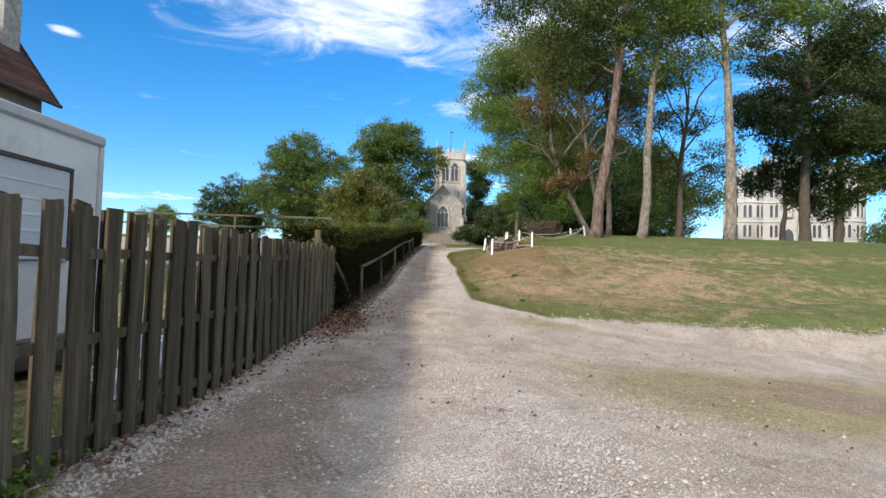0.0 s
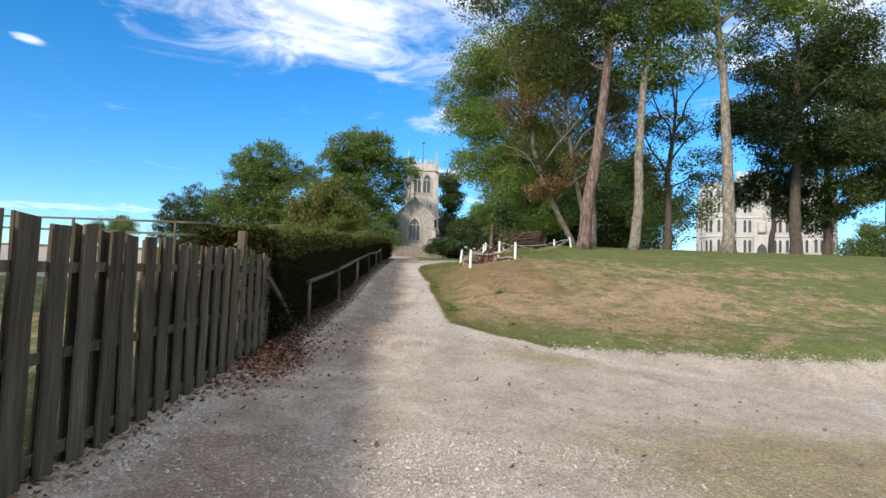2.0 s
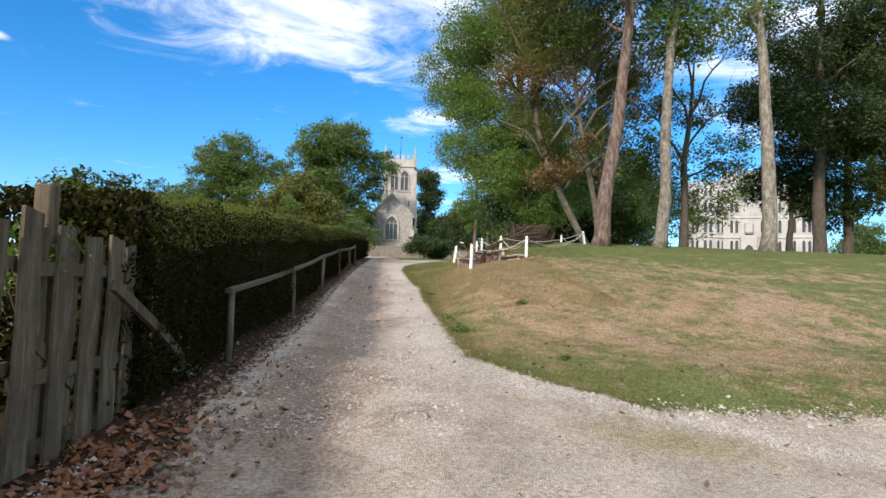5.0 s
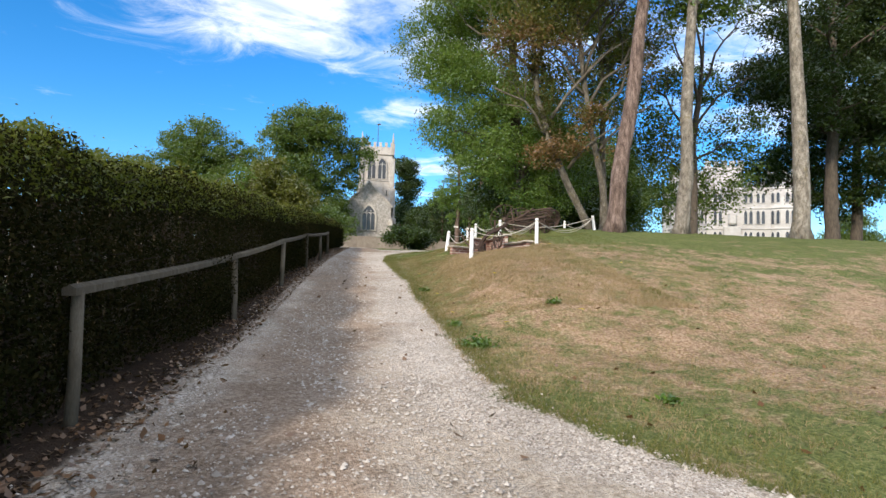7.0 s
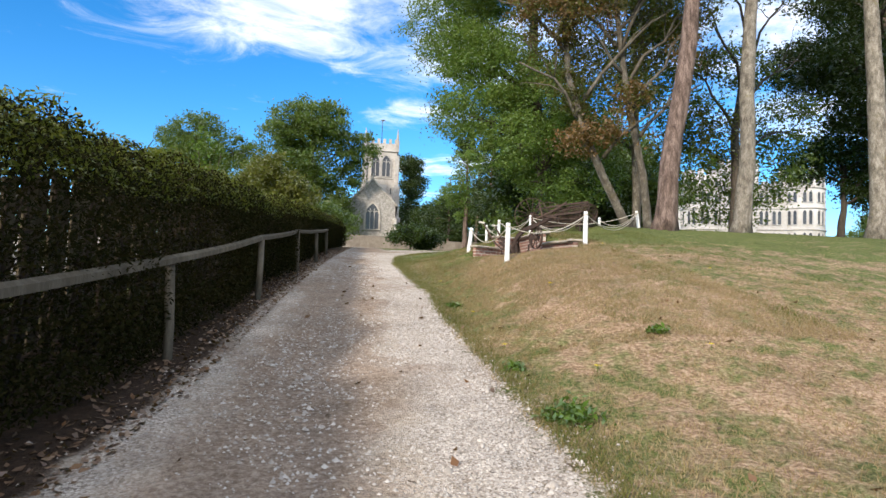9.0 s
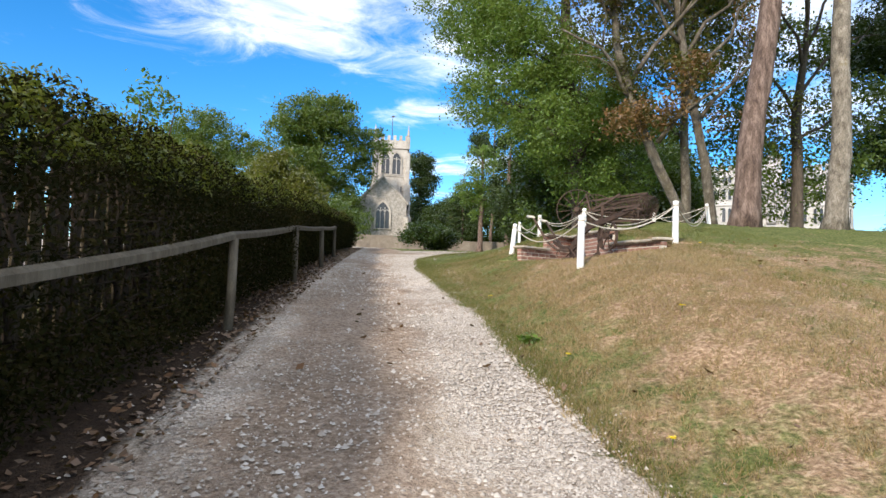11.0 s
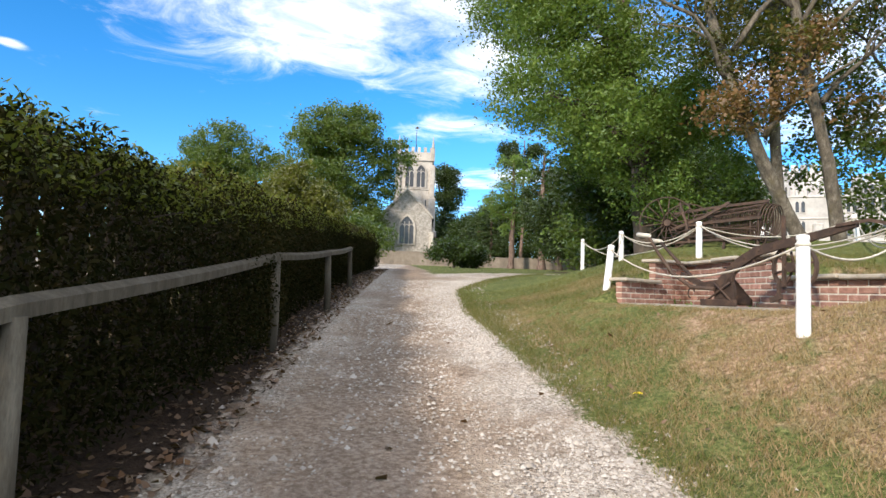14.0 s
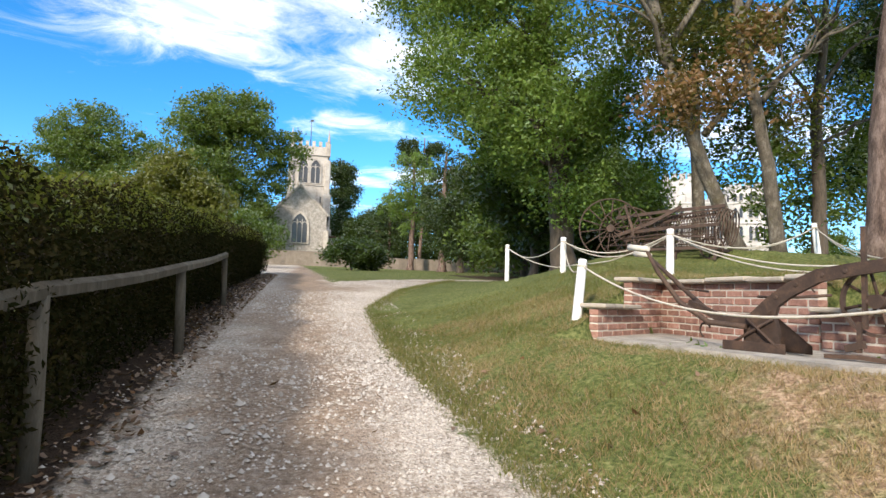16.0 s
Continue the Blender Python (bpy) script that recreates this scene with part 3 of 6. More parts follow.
        me.polygons.foreach_set("loop_start", np.arange(0, q.size, 4, dtype=np.int32))
        me.polygons.foreach_set("loop_total", np.full(len(q), 4, dtype=np.int32))
        me.update(calc_edges=True)
        me.shade_smooth()
        for an, arr in (("gravel", gv), ("dry", dry), ("loose", loose), ("mossy", mossy), ("worn", worn), ("mould_shade", mould_shade)):
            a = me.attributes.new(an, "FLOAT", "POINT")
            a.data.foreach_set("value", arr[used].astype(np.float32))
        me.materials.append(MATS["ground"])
        tagged(new(name, me), label, name, kind="structure")


build_ground()

# ---- paling fence and gate beside the path ----
FENCE_X = -2.02


def paling_mesh(w, h, t, skew, cut, seed):
    """A rough-sawn board, slightly bowed, its top sawn askew."""
    rng = random.Random(seed)
    bm = bmesh.new()
    rings = []
    n = 5
    for i in range(n + 1):
        f = i / n
        z = h * f
        sx = skew * f + rng.uniform(-0.004, 0.004)
        ww = w * (1 + rng.uniform(-0.03, 0.03))
        bow = 0.012 * math.sin(f * math.pi) * rng.uniform(-1, 1)
        c = [(-t / 2 + bow, -ww / 2), (t / 2 + bow, -ww / 2), (t / 2 + bow, ww / 2), (-t / 2 + bow, ww / 2)]
        rings.append([bm.verts.new((a, b + sx, z + (cut * (b / ww) if i == n else 0))) for a, b in c])
    for a, b in zip(rings, rings[1:]):
        for k in range(4):
            bm.faces.new((a[k], a[(k + 1) % 4], b[(k + 1) % 4], b[k]))
    bm.faces.new(rings[0][::-1])
    bm.faces.new(rings[-1])
    me = bpy.data.meshes.new("paling")
    bm.to_mesh(me)
    bm.free()
    me.materials.append(MATS["old_wood"])
    return me


def rough_rail(lo, hi, name, parent):
    bm = bmesh.new()
    a, b = Vector(lo), Vector(hi)
    pts = [a.lerp(b, i / 6) + Vector((random.uniform(-0.004, 0.004), 0, random.uniform(-0.008, 0.008))) for i in range(7)]
    return part(name, bar(pts, 0.085, 0.04, bm), "old_wood", parent)


def build_fence():
    fence = thing("paling_fence", (FENCE_X, 0, 0), "weathered grey-brown double-sided timber paling fence beside the path", "fence")
    boards = [paling_mesh(0.195 + 0.018 * (i % 3), 1.0, 0.026, random.uniform(-0.02, 0.02), random.uniform(-0.03, 0.03), i) for i in range(8)]
    y = -0.4
    k = 0
    while y < 12.85:
        for side, off in ((0.045, 0.0), (-0.045, 0.07)):
            yy = y + off + random.uniform(-0.02, 0.02)
            g = ground_at(FENCE_X, yy)
            top = 1.73 + 0.02 * max(yy - 10, 0) + random.uniform(-0.035, 0.03)
            bottom = g - 0.02 + random.uniform(0, 0.03)
            o = part("paling", boards[k % 8], None, fence)
            o.matrix_local = pose(side, yy, bottom, random.uniform(-0.9, 0.9), random.uniform(-0.8, 0.8), random.uniform(-2, 2)) @ Matrix.Diagonal((1, 1, top - bottom, 1))
            k += 1
        y += 0.395
    for a in np.arange(-0.3, 12.6, 2.65):
        for h in (0.14, 0.90, 1.60):
            b = a + 2.65
            rough_rail((0, a, ground_at(FENCE_X, a) * 0.5 + h - 0.1), (0, b, ground_at(FENCE_X, b) * 0.5 + h - 0.1), "fence_rail", fence)
        part("fence_post", box((-0.14, a - 0.05, ground_at(FENCE_X, a) - 0.3), (-0.04, a + 0.05, 1.66), 0.008), "old_wood", fence)
    # the loose panel that fills the gap up to the hedge
    gate = thing("paling_gate", (FENCE_X + 0.02, 13.0, ground_at(FENCE_X, 13.5) + 0.0), "sagging weathered timber gate panel of upright boards", "gate", rz=0)
    spec = [(0.02, 0.22, 1.78, 0.03), (0.25, 0.16, 1.68, -0.03), (0.44, 0.21, 1.70, 0.03), (0.66, 0.17, 1.60, -0.03), (0.86, 0.22, 1.66, 0.03), (1.06, 0.17, 1.60, -0.03), (1.22, 0.24, 1.68, 0.035), (1.40, 0.15, 1.62, -0.03), (1.53, 0.19, 1.63, 0.03)]
    for i, (yy, w, h, s) in enumerate(spec):
        o = part("board", paling_mesh(w, h, 0.026, random.uniform(-0.03, 0.03), random.uniform(-0.05, 0.05), 40 + i), None, gate)
        o.matrix_local = pose(s, yy, 0.0, 0, 0, random.uniform(-3, 3))
    for z in (0.13, 0.62, 1.38):
        part("gate_rail", bar([(0, -0.05, z), (0, 0.8, z + 0.01), (0, 1.75, z)], 0.1, 0.04), "old_wood", gate)
    part("gate_brace", bar([(-0.015, 0.1, 0.95), (-0.015, 0.75, 0.5)], 0.09, 0.03), "old_wood", gate)
    g = ground_at(-1.9, 14.4)
    brace = thing("leaning_prop", (-1.80, 14.25, g - 0.04), "old timber prop slanting from the gate into the hedge", "timber prop")
    part("prop", bar([(-0.02, -0.35, 1.22), (0.04, 0.4, 0.84), (0.05, 1.0, 0.52), (-0.05, 1.75, 0.06)], 0.09, 0.05), "old_wood", brace)
    for i, (px, py, h) in enumerate(((-2.16, 13.5, 2.02), (-2.55, 16.9, 2.05))):
        post = thing("gate_post", (px, py, ground_at(px, py)), "tall square weathered gate post rising over the boards", "post", "gate posts")
        part("shaft", box((-0.06, -0.07, -0.2), (0.06, 0.07, h), 0.01), "old_wood", post)


build_fence()

# ---- handrail along the hedge ----
RAIL = [(-1.66, 16.72, 0.93), (-1.69, 21.29, 0.93), (-1.56, 24.52, 0.90), (-1.53, 28.06, 0.86), (-1.45, 30.87, 0.80), (-1.57, 34.68, 0.80)]


def build_handrail():
    rail = thing("handrail", (0, 0, 0), "weathered wooden handrail on square posts along the hedge", "handrail")
    tops = []
    for i, (x, y, h) in enumerate(RAIL):
        g = ground_at(x, y)
        tops.append(Vector((x, y, g + h)))
        bm = tube([(0, 0, -0.25), (0.008, 0.01, 0.3), (0, 0, h - 0.03)], [0.048, 0.044, 0.042], 10)
        o = part("post", bm, "rail_wood", rail)
        o.matrix_local = pose(x, y, g, random.uniform(-1.5, 1.5), random.uniform(-1.5, 1.5), 0)
    for i, (a, b) in enumerate(zip(tops, tops[1:])):
        pts = [a.lerp(b, k / 6) + Vector((0, 0, -0.02 * math.sin(k / 6 * math.pi))) for k in range(7)]
        if i == 0:
            pts[0] -= (b - a).normalized() * 0.12
        bm = bmesh.new()
        rings = []
        for p in pts:
            rings.append([bm.verts.new(p + Vector(c)) for c in ((-0.045, 0, -0.04), (0.045, 0, -0.04), (0.045, 0, 0.01), (0.0, 0, 0.035), (-0.045, 0, 0.01))])
        for q, r in zip(rings, rings[1:]):
            for k in range(5):
                bm.faces.new((q[k], q[(k + 1) % 5], r[(k + 1) % 5], r[k]))
        bm.faces.new(rings[0][::-1]); bm.faces.new(rings[-1])
        bmesh.ops.recalc_face_normals(bm, faces=bm.faces)
        part("rail", bm, "rail_wood", rail)


build_handrail()

# ---- leaves ----


def leaf_quads(rng, centres, length, width, up=0.3):
    """Leaf-shaped four-cornered faces at random tilts."""
    n = len(centres)
    nrm = rng.normal(0, 1, (n, 3))
    nrm[:, 2] = np.abs(nrm[:, 2]) + up
    nrm /= np.linalg.norm(nrm, axis=1, keepdims=True)
    a = rng.normal(0, 1, (n, 3))
    u = np.cross(nrm, a)
    u /= np.linalg.norm(u, axis=1, keepdims=True) + 1e-9
    v = np.cross(nrm, u)
    s = rng.uniform(0.65, 1.3, (n, 1))
    L, W = u * length * s / 2, v * width * s / 2
    bend = nrm * length * s * 0.12
    return np.stack([centres - L - bend, centres + W + L * 0.1, centres + L - bend, centres - W + L * 0.1], 1).reshape(-1, 3)


def leaf_triangles(rng, centres, length, width, up=0.3):
    """The same leaves cut to three corners, for trees that stay far off."""
    q = leaf_quads(rng, centres, length, width * 1.5, up).reshape(-1, 4, 3)
    return q[:, [0, 1, 2]].reshape(-1, 3)


def clump_points(rng, blobs, clumps, per, clump_r, shell=0.55):
    """Points in clumps that lie towards the outside of rounded masses."""
    vol = np.array([b[3] * b[4] * b[5] for b in blobs]) ** 0.67
    out = []
    for b, k in zip(blobs, np.maximum(1, (clumps * vol / vol.sum()).astype(int))):
        d = rng.normal(0, 1, (k, 3))
        d /= np.linalg.norm(d, axis=1, keepdims=True)
        r = shell + (1 - shell) * rng.random((k, 1)) ** 0.6
        r *= rng.uniform(0.78, 1.12, (k, 1))
        c = np.array(b[:3]) + d * r * np.array(b[3:6])
        size = clump_r * rng.uniform(0.6, 1.35, (k, 1, 1))
        p = c[:, None, :] + np.clip(rng.normal(0, 0.5, (k, per, 3)), -1.1, 1.1) * size * np.array([1, 1, 0.62])
        out.append(p.reshape(-1, 3))
    return np.concatenate(out)


def tree(name, base, trunk, limbs, bark, leaves, label, seed, group="", category="tree"):
    """trunk: points and radii above the base; limbs: lists of the same; leaves: (mat, blobs, clumps, per, clump_r, length, width)."""
    rng = np.random.default_rng(seed)
    rnd = random.Random(seed)
    x, y = base
    z = ground_at(x, y) - 0.12
    root = thing(name, (x, y, z), label, category, group)
    bm = bmesh.new()
    pts = [Vector(p) for p, r in trunk]
    rad = [r for p, r in trunk]
    fine_p, fine_r = [], []
    for i in range(len(pts) - 1):
        k = 4
        for j in range(k):
            f = j / k
            fine_p.append(pts[i].lerp(pts[i + 1], f) + Vector((rnd.uniform(-1, 1), rnd.uniform(-1, 1), 0)) * rad[i] * 0.08)
            fine_r.append((rad[i] * (1 - f) + rad[i + 1] * f) * rnd.uniform(0.96, 1.05))
    fine_p.append(pts[-1]); fine_r.append(rad[-1])
    tube(fine_p, fine_r, 14, True, bm)
    for v in bm.verts:                       # root flare with buttresses
        if v.co.z < 0.9:
            f = (0.9 - v.co.z) / 0.9
            ang = math.atan2(v.co.y, v.co.x)
            k = 1 + 0.32 * f * f * (1 + 0.5 * math.sin(ang * 4 + seed))
            c = fine_p[0]
            v.co.x, v.co.y = c.x + (v.co.x - c.x) * k, c.y + (v.co.y - c.y) * k
    for limb in limbs:
        tube([p for p, r in limb], [r for p, r in limb], 6, True, bm)
    part("trunk", bm, bark, root)
    for i, (mat, blobs, clumps, per, cr, ln, wd) in enumerate(leaves):
        pts2 = clump_points(rng, blobs, clumps, per, cr)
        part("crown" if i == 0 else "foliage", poly_soup("crown", leaf_triangles(rng, pts2, ln, wd), 3, mat) if ln >= 0.2 else poly_soup("crown", leaf_quads(rng, pts2, ln, wd), 4, mat), None, root)
    return root


def limb_to(rnd, a, b, r0, r1=0.02, sag=0.1, n=5):
    a, b = Vector(a), Vector(b)
    L = (b - a).length
    out = []
    for i in range(n + 1):
        f = i / n
        p = a.lerp(b, f) + Vector((0, 0, L * sag * math.sin(f * math.pi)))
        if 0 < i < n:
            p += Vector((rnd.uniform(-1, 1), rnd.uniform(-1, 1), rnd.uniform(-1, 1))) * L * 0.04
        out.append((p, r0 + (r1 - r0) * f ** 0.7))
    return out


def branching(rnd, a, b, r0, depth=3, spread=0.55, count=3):
    """A limb with side branches and twigs."""
    main = limb_to(rnd, a, b, r0, r0 * 0.3)
    out = [main]
    if depth > 0:
        L = (Vector(b) - Vector(a)).length
        for i in range(count):
            k = rnd.randint(2, 5)
            p, r = main[k]
            d = (Vector(b) - Vector(a)).normalized() + Vector((rnd.uniform(-1, 1), rnd.uniform(-1, 1), rnd.uniform(-0.5, 0.8))) * spread * 1.6
            out += branching(rnd, p, p + d.normalized() * L * rnd.uniform(0.35, 0.6), r * 0.6, depth - 1, spread, count)
    return out

# ---- hedge ----
HEDGE_Y = [13.9, 15, 19, 25, 28.6, 34, 40, 46.5]
HEDGE_Z = [2.12, 2.28, 2.64, 3.06, 3.26, 3.76, 4.15, 4.6]


def build_hedge():
    rng = np.random.default_rng(11)
    y0, y1 = 14.62, 46.5
    hedge = thing("hedge", (0, 0, 0), "tall clipped hedge, shade put into its dark leaves, sunlight into its yellow-green top", "hedge")

    def face_x(y, f):
        """Front face: bulging, leaning in at the top, hollow at the foot."""
        return -1.90 + 0.12 * np.sin(y * 1.3) * np.sin(y * 0.37 + 1) + 0.10 * np.sin(f * 3.1) - 0.28 * np.clip(f - 0.72, 0, 1) ** 1.2 * 3 + 0.12 * (1 - f) + 0.12 * smooth((y - 21) / 3) * smooth((34 - y) / 3)

    def top_z(y):
        return np.interp(y, HEDGE_Y, HEDGE_Z) + 0.05 * np.sin(y * 2.3) + 0.04 * np.sin(y * 5.1 + 1)

    # stems
    bm = bmesh.new()
    rnd = random.Random(5)
    y = y0 + 0.15
    while y < y1 - 0.2:
        x = rnd.uniform(-2.75, -2.2)
        g = ground_at(x, y)
        t = float(top_z(y)) - 0.25
        tube([(x, y, g - 0.1), (x + rnd.uniform(-.1, .1), y + rnd.uniform(-.15, .15), (g + t) / 2), (x + rnd.uniform(-.2, .2), y + rnd.uniform(-.3, .3), t)], [0.03, 0.022, 0.008], 5, True, bm)
        for k in range(5):
            z = rnd.uniform(g + 0.2, t)
            tube([(x, y, z), (x + rnd.uniform(0.2, 0.6), y + rnd.uniform(-.4, .4), z + rnd.uniform(0, .35))], [0.011, 0.004], 4, True, bm)
        y += rnd.uniform(0.14, 0.26)
    part("brushwood", bm, "stem", hedge)["kind"] = "stuff"

    def shell(n, depth, lo, hi, seed):
        r = np.random.default_rng(seed)
        # more leaves where the camera passes close
        yy = y0 + (y1 - y0) * r.random(n) ** 1.25
        f = lo + (hi - lo) * r.random(n)
        x = face_x(yy, f) - np.abs(r.normal(0, depth, n)) + 0.04
        g = land(x, yy)
        z = g + 0.03 + (top_z(yy) - g) * f
        # clumpiness: pull towards nearby sprays, leave holes
        k = np.sin(yy * 7.3 + 3 * np.sin(z * 5)) * np.sin(z * 8.1 + 2 * np.sin(yy * 4)) + r.normal(0, 0.4, n)
        thin = np.exp(-((yy - 22.6) / 2.2) ** 2) * smooth((0.72 - f) / 0.15) * smooth((f - 0.22) / 0.1)
        keep = (k > -0.55) & (r.random(n) > 0.62 * thin)
        return np.stack([x, yy, z], -1)[keep]

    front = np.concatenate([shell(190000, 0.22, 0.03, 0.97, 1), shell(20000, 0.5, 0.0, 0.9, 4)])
    part("leaves", poly_soup("leaves", leaf_quads(rng, front, 0.046, 0.018, 0.1), 4, "leaf_hedge_shaded"), None, hedge)
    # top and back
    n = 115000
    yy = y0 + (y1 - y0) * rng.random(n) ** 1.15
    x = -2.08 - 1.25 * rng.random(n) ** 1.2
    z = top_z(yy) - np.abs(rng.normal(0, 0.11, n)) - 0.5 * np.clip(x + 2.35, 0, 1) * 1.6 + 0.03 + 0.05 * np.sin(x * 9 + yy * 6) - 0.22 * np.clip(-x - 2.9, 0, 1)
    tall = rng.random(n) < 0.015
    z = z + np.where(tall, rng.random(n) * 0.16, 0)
    part("top_leaves", poly_soup("top_leaves", leaf_quads(rng, np.stack([x, yy, z], -1), 0.048, 0.02, 0.5), 4, "leaf_hedge_sunlit"), None, hedge, "yellow-green leaves with sunlight put into their colour")
    # sunlit colour carried down the upper front, which faces away from the sun
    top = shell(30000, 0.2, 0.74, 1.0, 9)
    part("front_top_leaves", poly_soup("front_top_leaves", leaf_quads(rng, top, 0.046, 0.019, 0.3), 4, "leaf_hedge_sunlit"), None, hedge, "yellow-green leaves with sunlight put into their colour")
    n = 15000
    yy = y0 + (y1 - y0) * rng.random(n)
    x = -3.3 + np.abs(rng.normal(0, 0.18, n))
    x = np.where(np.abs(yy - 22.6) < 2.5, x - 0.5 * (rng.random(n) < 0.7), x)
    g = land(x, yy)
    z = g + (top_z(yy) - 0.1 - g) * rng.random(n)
    part("back_leaves", poly_soup("back_leaves", leaf_quads(rng, np.stack([x, yy, z], -1), 0.09, 0.06, 0.1), 4, "leaf_hedge_shaded"), None, hedge)
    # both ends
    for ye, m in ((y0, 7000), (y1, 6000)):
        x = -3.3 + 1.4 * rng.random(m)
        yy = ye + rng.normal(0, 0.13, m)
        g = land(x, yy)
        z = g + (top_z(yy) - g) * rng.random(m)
        part("end_leaves", poly_soup("end_leaves", leaf_quads(rng, np.stack([x, yy, z], -1), 0.075, 0.045, 0.1), 4, "leaf_hedge_shaded"), None, hedge)
    # the hidden paling fence in the hedge, seen as dark boards with gaps of light
    back = thing("hidden_paling_fence", (-2.95, 0, 0), "dark paling fence half hidden inside the hedge", "fence")
    boards = [paling_mesh(0.15 + 0.012 * i, 1.0, 0.022, 0.01 * (i - 2), 0.02, 70 + i) for i in range(4)]
    y = 14.8
    i = 0
    while y < 46:
        g = ground_at(-2.95, y)
        o = part("paling", boards[i % 4], None, back)
        o.matrix_local = pose(0, y, g + 0.02, random.uniform(-2, 2), 0, random.uniform(-4, 4)) @ Matrix.Diagonal((1, 1, 1.62 + random.uniform(-0.05, 0.05), 1))
        y += 0.215
        i += 1
    for a in range(14, 46, 4):
        for h in (0.4, 1.35):
            part("fence_rail", bar([(-0.04, a, ground_at(-2.95, a) + h), (-0.04, a + 4, ground_at(-2.95, a + 4) + h)], 0.08, 0.04), "old_wood", back)
    # yew sprays and a sapling that stick out above the clipped line
    for i, (x, y, h, r, k, mat, lab) in enumerate(((-2.55, 15.15, 2.12, 0.6, 90, "leaf_dark", "bushy dark yew growing at the hedge end"), (-2.2, 13.5, 1.72, 0.26, 16, "weed", "green ivy spray hanging over the gate"), (-2.5, 24.9, 2.35, 0.25, 14, "weed", "light green sapling rising out of the hedge"), (-2.1, 15.1, 0.35, 0.4, 26, "leaf_dark", "low dark shrub at the foot of the hedge"))):
        g = ground_at(x, y)
        sh = thing("shrub", (x, y, g), lab, "shrub")
        rnd = random.Random(i)
        bm = bmesh.new()
        for j in range(9):
            a = rnd.uniform(0, 6.28)
            tube([(0, 0, 0), (0.1 * math.cos(a), 0.1 * math.sin(a), h * 0.6), (r * math.cos(a), r * math.sin(a), h * rnd.uniform(0.6, 0.92))], [0.02, 0.012, 0.004], 5, True, bm)
        part("branchwork", bm, "stem", sh)["kind"] = "stuff"
        r2 = np.random.default_rng(i)
        pts = clump_points(r2, [(0, 0, h * 0.86, r, r * 1.1, 0.42 if h > 1 else 0.3)], k, 42, 0.16, 0.3)
        part("leaves", poly_soup("leaves", leaf_quads(r2, pts, 0.06, 0.03), 4, mat), None, sh)


build_hedge()

# ---- trees ----


def crown_tree(name, base, height, r, lean, blobs, bark, leaves, label, seed, limb_r=0.12, group="", category="tree", twigs=0):
    rnd = random.Random(seed)
    lx, ly = lean
    trunk = [((lx * f, ly * f, height * f), r * (1 - 0.72 * f)) for f in (0, 0.12, 0.3, 0.5, 0.75, 1.0)]
    trunk = [((p[0] + (rnd.uniform(-1, 1) * r * 0.5 if 0 < i < 5 else 0), p[1], p[2]), q) for i, (p, q) in enumerate(trunk)]
    limbs = []
    for b in blobs:
        c = Vector(b[:3])
        f = min(0.95, max(0.25, (c.z - b[5] * 0.7) / height))
        a = Vector((lx * f, ly * f, height * f * 0.95))
        limbs.append(limb_to(rnd, a, c, limb_r * (1.1 - 0.6 * f), 0.02))
        for k in range(3):
            d = Vector((rnd.uniform(-1, 1) * b[3], rnd.uniform(-1, 1) * b[4], rnd.uniform(-0.6, 0.8) * b[5])) * 0.75
            limbs.append(limb_to(rnd, a.lerp(c, rnd.uniform(0.4, 0.9)), c + d, limb_r * 0.4, 0.012))
    for k in range(twigs):
        b = rnd.choice(blobs)
        c = Vector(b[:3])
        f = min(0.95, max(0.3, c.z / height - 0.15))
        limbs += branching(rnd, (lx * f, ly * f, height * f), c + Vector((rnd.uniform(-1, 1) * b[3], rnd.uniform(-1, 1) * b[4], rnd.uniform(-.5, 1) * b[5])), 0.07, 2)
    return tree(name, base, trunk, limbs, bark, leaves(blobs), label, seed, group, category)


def masses(seed, n, centre, spread, size):
    """Rounded foliage masses scattered through a crown."""
    rnd = random.Random(seed)
    out = []
    for i in range(n):
        while True:
            d = Vector((rnd.uniform(-1, 1), rnd.uniform(-1, 1), rnd.uniform(-1, 1)))
            if d.length < 1:
                break
        s = size * rnd.uniform(0.75, 1.3)
        out.append((centre[0] + d.x * spread[0], centre[1] + d.y * spread[1], centre[2] + d.z * spread[2], s, s, s * 0.72))
    return out


